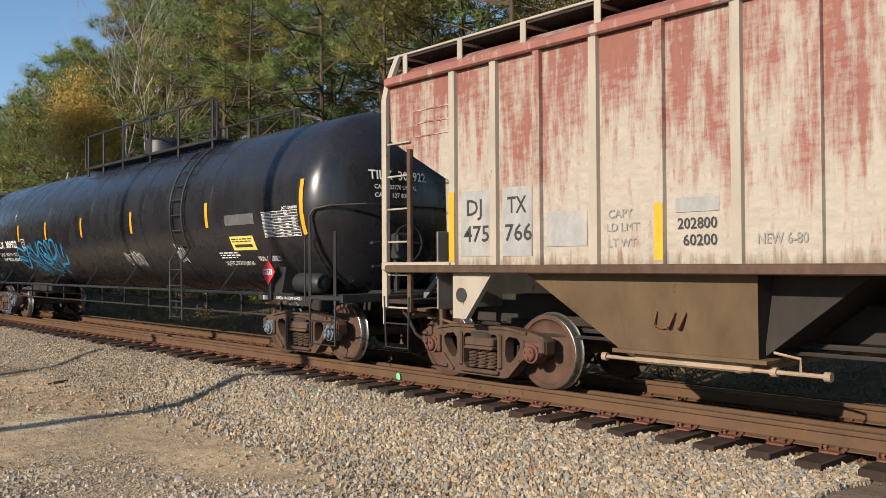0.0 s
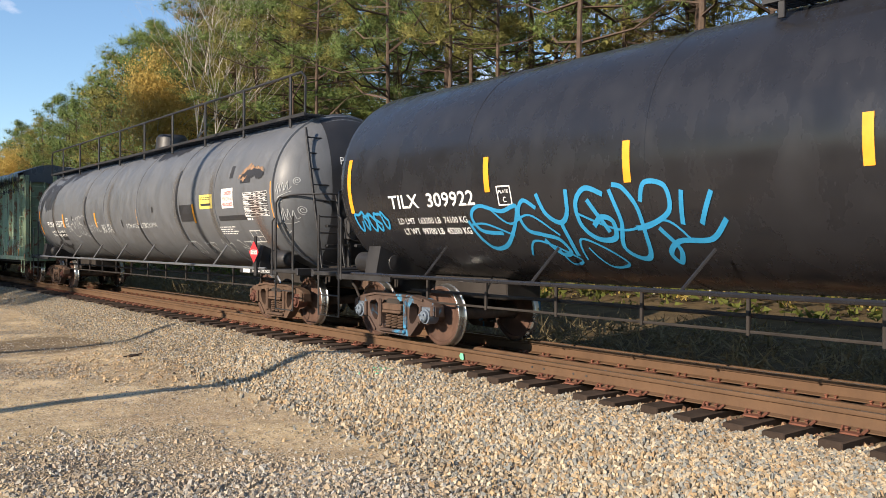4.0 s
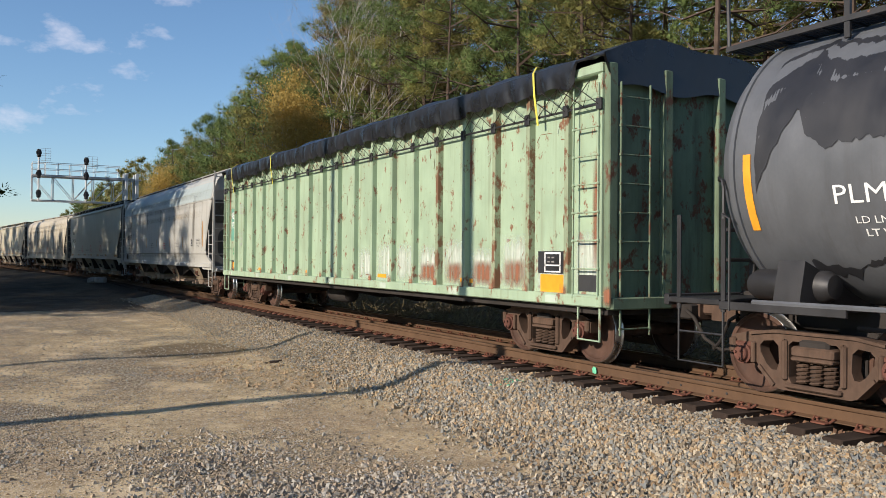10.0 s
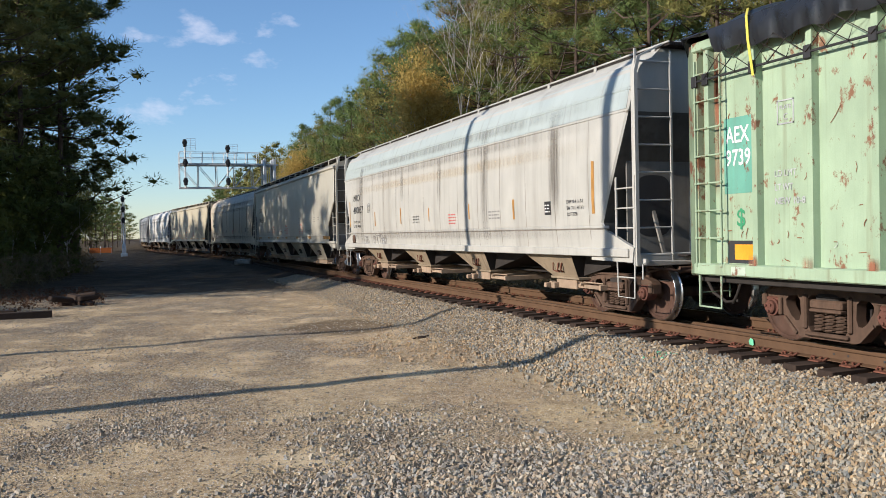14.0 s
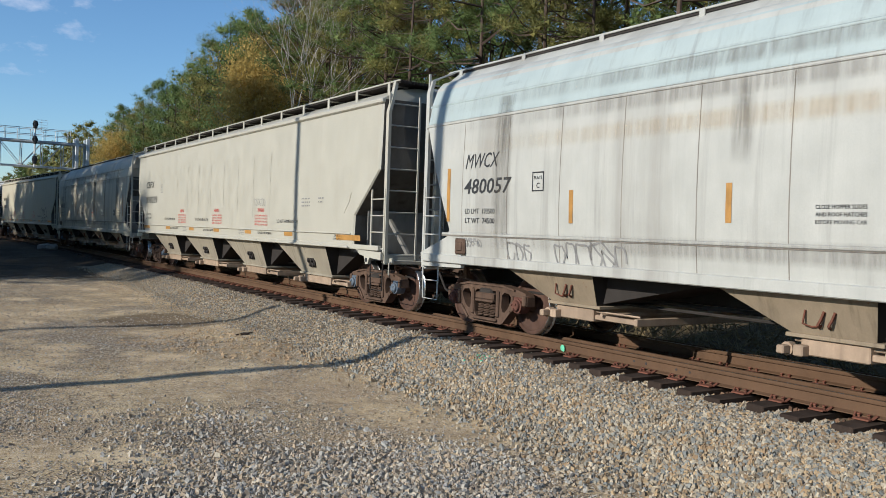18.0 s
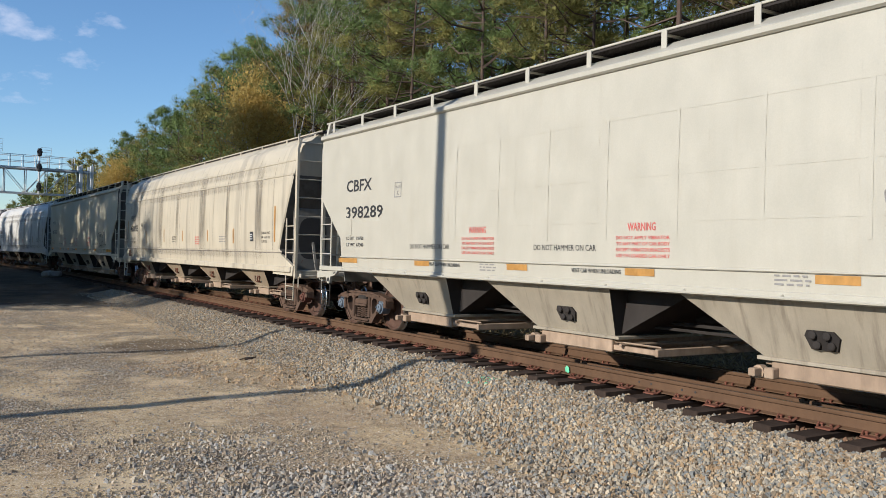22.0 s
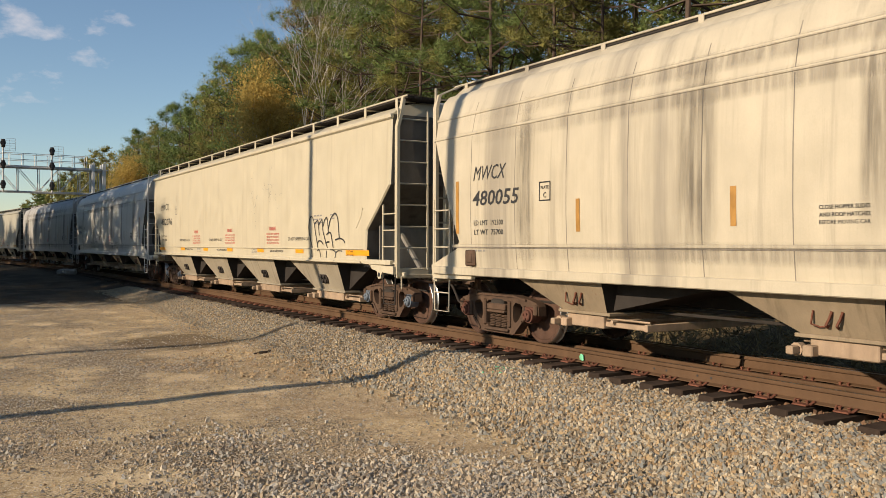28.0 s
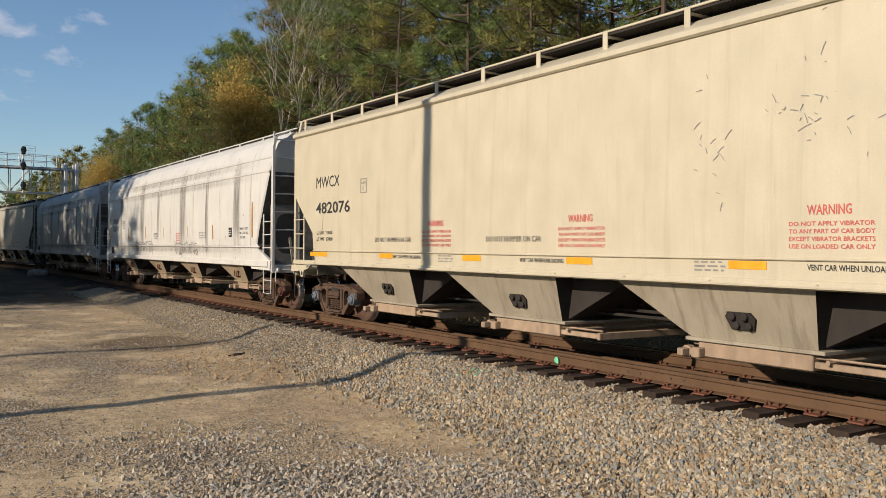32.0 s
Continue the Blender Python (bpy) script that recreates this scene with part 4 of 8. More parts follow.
GEAR = {"frame": frame_mesh().mesh("side_frame", M["grime"]), "frame_blue": frame_mesh().mesh("side_frame", M["blue_truck"]), "spring": spring_mesh().mesh("spring", M["grime"]), "seat": seat_mesh().mesh("spring_seat", M["grime"]),
        "bearing": bearing_mesh().mesh("bearing_cap", M["grime_red"]), "bearing_blue": bearing_mesh().mesh("bearing_cap", M["bearing_blue"]),
        "wheel": {s: wheel_mesh(s).mesh("wheel", [M["wheel"], M["rim"]], 50) for s in (-1, 1)},
        "axle": MB().lathe([(0.07, -1.05), (0.07, -0.85), (0.095, -0.8), (0.085, 0), (0.095, 0.8), (0.07, 0.85), (0.07, 1.05)], n=14).mesh("wheelset", M["grime"]),
        "bolster": MB().soft(-1.1, 1.1, -0.18, 0.18, 0.45, 0.68, 0.03).soft(-0.35, 0.35, -0.25, 0.25, 0.6, 0.8, 0.03).mesh("truck_bolster", M["dark_under"]),
        "beam": MB().prism([(-0.9, 0.36), (0.9, 0.36), (0.9, 0.44), (0.2, 0.48), (-0.2, 0.48), (-0.9, 0.44)], "y", -0.05, 0.05).soft(-0.86, -0.76, -0.09, 0.09, 0.30, 0.52, 0.01).soft(0.76, 0.86, -0.09, 0.09, 0.30, 0.52, 0.01).mesh("brake_beam", M["dark_under"])}
WHEELSETS = []


def trucks(car, ys, bearing="bearing", fr="frame", rolling=True):
    for y in ys:
        for s in (-1, 1):
            sf = part("side_frame", GEAR[fr], None, car, m=pose(s * 1.0, y, 0, 0, 0, 0 if s < 0 else 180))
            part("spring_seat", GEAR["seat"], None, sf)
            for k in (-1, 0, 1):
                part("spring", GEAR["spring"], None, sf, m=pose(0, 0.165 * k, 0))
            for k in (-1, 1):
                part("bearing_cap", GEAR[bearing], None, sf, m=pose(0, k * 0.889, 0.457))
        part("truck_bolster", GEAR["bolster"], None, car, m=pose(0, y, 0))
        for k in (-1, 1):
            part("brake_beam", GEAR["beam"], None, car, m=pose(0, y + k * 0.36, 0))
            ws = part("wheelset", GEAR["axle"], None, car, m=pose(0, y + k * 0.889, 0.457))
            for s in (-1, 1):
                part("wheel", GEAR["wheel"][s], None, ws)
            if rolling:
                WHEELSETS.append((ws, y + k * 0.889))


def coupler(car, half):
    """Draft sill, knuckle coupler and air hose at both ends."""
    for s in (-1, 1):
        mb = MB()
        e = half * s
        mb.soft(-0.17, 0.17, min(e - s * 1.6, e + s * 0.05), max(e - s * 1.6, e + s * 0.05), 0.68, 1.0, 0.02)
        mb.soft(-0.09, 0.09, min(e, e + s * 0.42), max(e, e + s * 0.42), 0.76, 0.93, 0.03)
        mb.prism([(-0.16, e + s * 0.38), (0.15, e + s * 0.38), (0.17, e + s * 0.62), (0.06, e + s * 0.66), (0.02, e + s * 0.52), (-0.08, e + s * 0.52), (-0.14, e + s * 0.64)], "z", 0.70, 0.98)
        part("coupler", mb, M["grime"], car, "rusty knuckle coupler")
        hs = MB().tube([(-0.35, e, 0.82), (-0.36, e + s * 0.14, 0.74), (-0.33, e + s * 0.3, 0.48), (-0.24, e + s * 0.5, 0.34), (-0.12, e + s * 0.62, 0.36)], 0.024, 7)
        part("air_hose", hs, M["dark_under"], car)


def end_ladder_mesh(y, x0, x1, z0, z1, rungs, r=0.014):
    """A ladder in a plane of constant y."""
    mb = MB()
    for x in (x0, x1):
        mb.soft(x - 0.02, x + 0.02, y - 0.014, y + 0.014, z0, z1, 0.005)
    for k in range(rungs):
        z = z0 + 0.1 + (z1 - z0 - 0.3) * k / (rungs - 1)
        mb.tube([(x0, y, z), (x1, y, z)], r, 6)
    return mb


RUNGS = {}


def ladder(name, car, at, lo, hi, z0, z1, rungs, mt, along="y", r=0.013, w=0.022):
    """A ladder part with its rungs: in a side plane (along y) or an end plane (along x)."""
    mb = MB()
    for u in (lo, hi):
        if along == "y":
            mb.soft(at - 0.014, at + 0.014, u - w, u + w, z0, z1, 0.004)
        else:
            mb.soft(u - w, u + w, at - 0.014, at + 0.014, z0, z1, 0.005)
    ob = part(name, mb, mt, car)
    key = (along, round(hi - lo, 3), r, mt.name)
    if key not in RUNGS:
        h = (hi - lo) / 2
        bar = MB().tube([(0, -h, 0), (0, h, 0)] if along == "y" else [(-h, 0, 0), (h, 0, 0)], r, 6)
        for e in (-h, h):
            c = (0, e, 0) if along == "y" else (e, 0, 0)
            bar.soft(c[0] - 0.02, c[0] + 0.02, c[1] - 0.02, c[1] + 0.02, -0.02, 0.02, 0.006)
        RUNGS[key] = bar.mesh("rung", mt)
    for k in range(rungs):
        z = z0 + 0.09 + (z1 - z0 - 0.28) * k / (rungs - 1)
        c = (lo + hi) / 2
        part("rung", RUNGS[key], None, ob, m=pose(at, c, z) if along == "y" else pose(c, at, z))
    return ob


def wall_text(car, text, y, z, size, mt, xf, width=0.0, sheared=0.0, both=False, label=""):
    """Lettering on the near side that reads from y (its far end) towards smaller y; xf gives the side's x at a height and place."""
    vs, fs = letters(text, size, width, sheared)
    out = [(xf(z + v[1], y - v[0]) - 0.006, y - v[0], z + v[1]) for v in vs]
    me = bpy.data.meshes.new("lettering")
    me.from_pydata(out, [], fs)
    me.materials.append(mt)
    me.update()
    return part("lettering", me, None, car, label or ("lettering " + text))


def patch(car, y0, y1, z0, z1, mt, xf, name="patch", label="", off=0.005, ny=2, nz=4):
    """A thin painted or taped patch that follows the side."""
    mb = MB()
    ys, zs = np.linspace(y0, y1, ny), np.linspace(z0, z1, nz)
    vs = [(xf(z, y) - off, y, z) for z in zs for y in ys]
    fs = [(i * ny + j, i * ny + j + 1, (i + 1) * ny + j + 1, (i + 1) * ny + j) for i in range(nz - 1) for j in range(ny - 1)]
    mb.add(vs, fs)
    return part(name, mb, mt, car, label)


def scribble(car, y, z, w, h, mt, xf, seed, loops=5, r=0.014, label="spray-painted scrawl"):
    """Spray-painted looping strokes, plain shapes only."""
    q = random.Random(seed)
    mb = MB()
    line = []
    for k in range(loops):
        cy, cz = y - w * (k + 0.5) / loops, z + h * 0.5
        ph, a, b = q.uniform(0, 6), w / loops * q.uniform(0.45, 0.8), h * q.uniform(0.3, 0.5)
        for i in range(16):
            u = ph + 5.2 * i / 15
            line.append((cy + a * math.cos(u) * 0.8 - a * 0.35 * (i / 16 - 0.5), cz + b * math.sin(u + 0.4) + 0.12 * h * math.sin(2.3 * u)))
    vs = []
    for i, (ya, za) in enumerate(line):
        p, n_ = line[max(0, i - 1)], line[min(len(line) - 1, i + 1)]
        d = Vector((n_[0] - p[0], n_[1] - p[1]))
        d = d.normalized() if d.length > 1e-5 else Vector((1, 0))
        for sg in (-1, 1):
            c = (ya - sg * d.y * r, za + sg * d.x * r)
            vs.append((xf(c[1], c[0]) - 0.009, c[0], c[1]))
    mb.add(vs, [(2 * i, 2 * i + 1, 2 * i + 3, 2 * i + 2) for i in range(len(line) - 1)])
    return part("graffiti", mb, mt, car, label)


def strokes(car, y, z, w, h, lines, mt, xf, r, label):
    """Spray-painted strokes: smoothed lines given as shares of a width and a height."""
    mb = MB()
    for k, pts in enumerate(lines):
        pts = [Vector((y - w * a, z + h * b)) for a, b in pts]
        line = []
        for i in range(len(pts) - 1):
            p0, p1, p2, p3 = pts[max(0, i - 1)], pts[i], pts[i + 1], pts[min(len(pts) - 1, i + 2)]
            for j in range(7):
                u = j / 7
                line.append(0.5 * (2 * p1 + (p2 - p0) * u + (2 * p0 - 5 * p1 + 4 * p2 - p3) * u * u + (3 * p1 - p0 - 3 * p2 + p3) * u ** 3))
        line.append(pts[-1])
        vs = []
        for i, c in enumerate(line):
            d = (line[min(len(line) - 1, i + 1)] - line[max(0, i - 1)]).normalized()
            for sg in (-1, 1):
                e = c + Vector((-d.y, d.x)) * sg * r
                vs.append((xf(e.y, e.x) - 0.008 - 0.0004 * k, e.x, e.y))
        mb.add(vs, [(2 * i, 2 * i + 1, 2 * i + 3, 2 * i + 2) for i in range(len(line) - 1)])
    return part("graffiti", mb, mt, car, label)


def text_bars(car, y, z, w, rows, mt, xf, size=0.035, gap=0.06, seed=1, label="small unreadable stencil lines"):
    """Lettering too small to read: broken bars."""
    q = random.Random(seed)
    mb = MB()
    for i in range(rows):
        yy, zz = y, z - i * gap
        end = y - w * q.uniform(0.75, 1.0)
        while yy > end:
            d = q.uniform(0.05, 0.16)
            y2 = max(end, yy - d)
            mb.add([(xf(zz, yy) - 0.006, yy, zz), (xf(zz, y2) - 0.006, y2, zz), (xf(zz + size, y2) - 0.006, y2, zz + size), (xf(zz + size, yy) - 0.006, yy, zz + size)], [(0, 1, 2, 3)])
            yy = y2 - 0.035
    return tagged(part("stencil", mb, mt, car, label), kind="stuff")


def boxed_plate(car, y, z, w, h, mt, xf, text="C"):
    """A stencilled square outline with PLATE and a letter."""
    t = 0.018
    mb = MB()
    for a, b, c, d in ((y, y - w, z, z + t), (y, y - w, z + h - t, z + h), (y, y - t, z, z + h), (y - w + t, y - w, z, z + h)):
        mb.add([(xf(c, a) - 0.006, a, c), (xf(c, b) - 0.006, b, c), (xf(d, b) - 0.006, b, d), (xf(d, a) - 0.006, a, d)], [(0, 1, 2, 3)])
    part("stencil_box", mb, mt, car)
    wall_text(car, "PLATE", y - w * 0.15, z + h * 0.62, h * 0.17, mt, xf, w * 0.7)
    wall_text(car, text, y - w * 0.38, z + h * 0.17, h * 0.28, mt, xf)


# ---- covered hoppers ----
def loft_body(levels, c=0.03):
    rings = []
    for z, w, l in levels:
        rings.append([(w - c, l, z), (-w + c, l, z), (-w, l - c, z), (-w, -l + c, z), (-w + c, -l, z), (w - c, -l, z), (w, -l + c, z), (w, l - c, z)])
    mb = MB().loft(rings)
    # end faces below 3.3 m take the grimy paint with shade in its colour
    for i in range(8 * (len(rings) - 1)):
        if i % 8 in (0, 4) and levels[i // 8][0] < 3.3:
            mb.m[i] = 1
    return mb


def side_of(levels):
    zs, ws = [v[0] for v in levels], [v[1] for v in levels]
    return lambda z, y=0.0: -float(np.interp(z, zs, ws))


def hopper(y0, levels, post, bolsters, look_of, label, sill=(1.16, 1.28), bays=4, bay_top=1.2, bay_w=1.5, bay=(7.6, 2.76, 3.93, 0.5, 1.0), roof_rise=0.3, walk_z=None, rolling=True,
           curved=False, bearing="bearing", bracket=1.32, gusset=True, ladder_m=None, sill_m=None, bot=1.27, ends=True):
    """A covered hopper car. levels: (height, half width, half length) of the body from the sill up."""
    car = thing("covered_hopper", pose(TRACK, y0, RAIL), label, "rail car", "cars of the freight train")
    body_m, trim_m, bay_m = look_of
    xf = side_of(levels)
    part("body", loft_body(levels), [body_m, M["end_dirty_shaded"]], car)
    zt, wt, lt = levels[-1]
    # roof sheet with hatch trough
    rf = MB()
    rf.loft([[(-wt, -lt, zt), (wt, -lt, zt), (wt, lt, zt), (-wt, lt, zt)], [(-wt * 0.8, -lt + 0.03, zt + roof_rise * 0.66), (wt * 0.8, -lt + 0.03, zt + roof_rise * 0.66), (wt * 0.8, lt - 0.03, zt + roof_rise * 0.66), (-wt * 0.8, lt - 0.03, zt + roof_rise * 0.66)],
             [(-wt * 0.55, -lt + 0.08, zt + roof_rise * 0.92), (wt * 0.55, -lt + 0.08, zt + roof_rise * 0.92), (wt * 0.55, lt - 0.08, zt + roof_rise * 0.92), (-wt * 0.55, lt - 0.08, zt + roof_rise * 0.92)],
             [(-0.3, -lt + 0.1, zt + roof_rise), (0.3, -lt + 0.1, zt + roof_rise), (0.3, lt - 0.1, zt + roof_rise), (-0.3, lt - 0.1, zt + roof_rise)]])
    part("roof", rf, body_m, car)
    if not curved:
        for s in (-1, 1):
            ev = MB().soft(s * wt - 0.05, s * wt + 0.05, -lt - 0.02, lt + 0.02, zt - 0.09, zt + 0.02, 0.025)
            part("eave_rail", ev, body_m, car)
    for k in range(8):
        yy = -lt + 1.2 + (2 * lt - 2.4) * k / 7
        part("roof_hatch", MB().soft(-0.36, 0.36, yy - 0.75, yy + 0.75, zt + roof_rise - 0.02, zt + roof_rise + 0.1, 0.03), M["galv"], car, "steel roof hatch cover")
    # running boards on brackets along both edges of the roof
    wz = walk_z or zt + 0.38
    for s in (-1, 1):
        gb = MB()
        a, b = sorted((s * (wt * 0.86), s * (wt * 0.86 - 0.8)))
        for k in range(25):
            xx = a + 0.8 * k / 24
            gb.box(xx - 0.009, xx + 0.009, -lt - 0.25, lt + 0.25, wz - 0.05, wz)
        nb = int(2 * lt / 0.11)
        for k in range(nb):
            yy = -lt - 0.2 + (2 * lt + 0.4) * k / (nb - 1)
            gb.box(a, b, yy - 0.012, yy + 0.012, wz - 0.035, wz - 0.005)
        part("running_board", gb, M["dark_under"], car, "dark steel grating running board on the roof")
        n = int(2 * lt / bracket) + 1
        for k in range(n):
            yy = -lt + 0.15 + (2 * lt - 0.3) * k / (n - 1)
            xo = s * (wt * 0.86 + 0.02)
            br = MB().soft(min(xo, xo + s * 0.02), max(xo, xo + s * 0.02), yy - 0.045, yy + 0.045, zt - 0.02, wz + 0.01, 0.005)
            br.box(min(xo, xo - s * 0.4), max(xo, xo - s * 0.4), yy - 0.03, yy + 0.03, wz - 0.07, wz - 0.05)
            part("board_bracket", br, trim_m, car)
        er = MB().soft(min(s * (wt * 0.86), s * (wt * 0.86 + 0.03)), max(s * (wt * 0.86), s * (wt * 0.86 + 0.03)), -lt - 0.25, lt + 0.25, wz - 0.015, wz + 0.015, 0.004)
        part("board_edge", er, trim_m, car)
    # side sills
    for s in (-1, 1):
        sl = MB().soft(s * 1.56 - 0.05, s * 1.56 + 0.05, -post + 0.1, post - 0.1, sill[0], sill[1], 0.012)
        part("side_sill", sl, sill_m or trim_m, car)
    # hopper bays with their outlet gates
    first, wide, pitch, zb, cut = bay
    for k in range(bays):
        tf = first - pitch * k
        tn = tf - wide
        bf, bn = tf - cut, tn + 0.12
        bw_ = bay_w
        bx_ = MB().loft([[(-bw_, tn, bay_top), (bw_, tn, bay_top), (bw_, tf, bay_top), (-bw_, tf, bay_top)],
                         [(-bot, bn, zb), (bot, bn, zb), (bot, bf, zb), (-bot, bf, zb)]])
        # flanks across the car get the near-black slot: their shade as colour
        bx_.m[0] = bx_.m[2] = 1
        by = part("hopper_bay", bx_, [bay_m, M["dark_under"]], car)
        # slope sheet in the same near-black, its shade put into the colour
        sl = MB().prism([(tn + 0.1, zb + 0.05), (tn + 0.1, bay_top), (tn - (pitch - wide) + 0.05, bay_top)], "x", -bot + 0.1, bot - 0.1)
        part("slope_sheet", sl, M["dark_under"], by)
        fl = MB().soft(-bot - 0.05, bot + 0.05, bn - 0.1, bf + 0.1, zb - 0.02, zb + 0.025, 0.006)
        part("gate_flange", fl, bay_m, by)
        if not ends:
            pz = zb - 0.09
            pipe = MB().tube([(-bot + 0.1, bf + 0.3, pz), (-bot + 0.1, bn - 0.6, pz)], 0.022, 8).tube([(bot - 0.1, bf + 0.3, pz), (bot - 0.1, bn - 0.6, pz)], 0.022, 8)
            for x in (-bot + 0.1, bot - 0.1):
                for yy in (bf + 0.3, bn + 0.25, bn - 0.1, bn - 0.6):
                    pipe.lathe([(0.02, yy - 0.03), (0.045, yy - 0.03), (0.045, yy + 0.03), (0.02, yy + 0.03)], (x, 0, pz), "y", 10)
                pipe.tube([(x, bn - 0.35, pz), (x, bn - 0.35, pz + 0.14), (x, bn - 0.1, pz + 0.18)], 0.015, 5)
            pipe.soft(-bot + 0.05, bot - 0.05, bn + 0.1, bf - 0.1, zb - 0.12, zb - 0.015, 0.02)
            part("outlet_pipe", pipe, M["gate"], by, "dusty outlet pipe with caps")
        gt = MB().soft(-bot - 0.01, bot + 0.01, bn + 0.06, bf - 0.06, zb - 0.20, zb - 0.02, 0.012)
        for x in (-bot + 0.06, bot - 0.06):
            gt.soft(x - 0.03, x + 0.03, bn - 0.72, bn + 0.08, zb - 0.17, zb - 0.10, 0.008)
        gt.soft(-bot, bot, bn - 0.75, bn - 0.69, zb - 0.18, zb - 0.08, 0.008)
        if ends:
            part("outlet_gate", gt, M["gate"], by, "dusty rust-brown outlet gate")
        sh = MB()
        yy = bn - 0.12
        sh.tube([(-bot - 0.03, yy, zb - 0.09), (bot + 0.03, yy, zb - 0.09)], 0.028, 6)
        for s in (-1, 1):
            sh.tube([(s * (bot - 0.06), bn - 0.75, zb - 0.06), (s * (bot - 0.06), bf + 0.05, zb - 0.06)], 0.014, 5)
            sh.soft(s * (bot + 0.05) - 0.07, s * (bot + 0.05) + 0.07, bf - 0.16, bf - 0.04, zb - 0.21, zb - 0.09, 0.012)
            sh.lathe([(0.03, -0.05), (0.075, -0.045), (0.075, 0.045), (0.03, 0.05)], (s * (bot + 0.03), bf + 0.06, zb - 0.15), n=10)
            sh.soft(s * (bot + 0.14) - 0.06, s * (bot + 0.14) + 0.06, bf + 0.01, bf + 0.10, zb - 0.195, zb - 0.105, 0.01)
        if ends:
            part("operating_shaft", sh, M["gate"], by, "rusty operating shaft with square ends")
        for s in (-1, 1):
            vb = MB()
            zc = zb + (bay_top - zb) * 0.40
            c = 0.5 * (bf + bn) + 0.05
            tilt = (bw_ - bot) / (bay_top - zb)
            xs = s * (bot + tilt * (zc - zb) + 0.012)
            if levels is FLAT:
                for yy, dz in ((c - 0.08, 0.05), (c + 0.08, 0.05), (c - 0.08, -0.05), (c + 0.08, -0.05)):
                    vb.lathe([(0.001, 0.06), (0.03, 0.06), (0.045, 0.05), (0.045, -0.05), (0.03, -0.06), (0.001, -0.06)], (xs + s * tilt * dz, yy + dz * 0.3, zc + dz), n=8)
                vb.loft([[(xs + s * tilt * dz + o_, yy, zc + dz) for yy, dz in ((c - 0.19, 0.03), (c - 0.13, 0.1), (c + 0.16, 0.1), (c + 0.2, 0.04), (c + 0.15, -0.1), (c - 0.14, -0.1))] for o_ in (-0.02, 0.02)])
                part("vibrator_bracket", vb, M["dark_under"], by, "dark cast vibrator pad with four sockets")
                continue
            for yy in (c - 0.10, c + 0.02):
                vb.tube([(xs + s * tilt * 0.09, yy - 0.03, zc + 0.09), (xs + s * 0.035, yy, zc + 0.02), (xs + s * 0.03, yy + 0.04, zc - 0.05), (xs - s * tilt * 0.08, yy + 0.07, zc - 0.08)], 0.017, 5)
            vb.tube([(xs + s * tilt * 0.09, c + 0.2, zc + 0.09), (xs + s * 0.02, c + 0.24, zc - 0.05), (xs - s * tilt * 0.08, c + 0.17, zc - 0.085), (xs - s * tilt * 0.06, c + 0.06, zc - 0.06)], 0.012, 5)
            part("vibrator_bracket", vb, M["spike"], by)
    part("centre_sill", MB().soft(-0.2, 0.2, -post - 0.1, post + 0.1, 0.72, 1.12, 0.02), M["dark_under"], car)
    part("train_pipe", MB().tube([(-0.75, -post, 0.66), (-0.75, post, 0.66)], 0.022, 6).tube([(-0.55, -post, 0.72), (-0.55, post, 0.72)], 0.03, 6), M["dark_under"], car)
    # ends: corner posts, ladders, platform, slope braces
    for e in (-1, 1):
        for s in (-1, 1):
            cp = MB()
            top = walk_z or zt + 0.3
            xo = s * 1.5
            cp.loft([[(px - 0.03, e * post - 0.05, pz), (px + 0.03, e * post - 0.05, pz), (px + 0.03, e * post + 0.05, pz), (px - 0.03, e * post + 0.05, pz)]
                     for px, pz in ((xo, 0.95), (xo, zt - 0.25), (xo * 0.96, zt - 0.02), (s * wt * 0.86, top))])
            part("corner_post", cp, trim_m, car)
            inner = e * (post - 0.52)
            lo_, hi_ = sorted((e * post, inner))
            if ends:
                ladder("side_ladder", car, s * 1.53, lo_, hi_, 1.12, 2.35, 4, ladder_m or trim_m)
            part("sill_step", MB().tube([(s * 1.53, lo_, 1.1), (s * 1.53, lo_ + 0.03, 0.42), (s * 1.53, hi_ - 0.03, 0.42), (s * 1.53, hi_, 1.1)], 0.015, 5).tube([(s * 1.53, lo_, 0.74), (s * 1.53, hi_, 0.74)], 0.012, 5), M["dark_under"] if not curved else trim_m, car)
            if not gusset:
                continue
            gs = MB().prism([(e * (post - 0.02), sill[0] - 0.08), (e * (post + 0.02), sill[0] + 0.15), (e * (post - 0.95), sill[1] + 0.35), (e * (post - 1.25), sill[1] + 0.35), (e * (post - 1.25), sill[0] - 0.06)], "x", min(s * 1.50, s * 1.57), max(s * 1.50, s * 1.57))
            part("corner_gusset", gs, trim_m, car)
        if ends:
            ladder("end_ladder", car, e * (post + 0.02), -1.49, -0.84, 1.0, zt + 0.1, 8, trim_m, "x", 0.015)
        pf = MB().soft(-1.5, 1.5, min(e * post, e * (post - 0.5)), max(e * post, e * (post - 0.5)), 1.0, 1.06, 0.01)
        pf.soft(-1.52, 1.52, min(e * (post + 0.03), e * (post - 0.06)), max(e * (post + 0.03), e * (post - 0.06)), 0.92, 1.12, 0.012)
        part("end_platform", pf, trim_m if ends else M["dark_under"], car)
        for x in (-0.32, 0.32):
            ya, yb = e * (post - 0.10), e * (levels[-1][2] + 0.02)
            st = MB().loft([[(x - 0.075, y - 0.05, z), (x + 0.075, y - 0.05, z), (x + 0.075, y + 0.05, z), (x - 0.075, y + 0.05, z)] for y, z in ((ya, 1.03), (0.5 * (ya + yb), 2.6), (yb, zt - 0.15))])
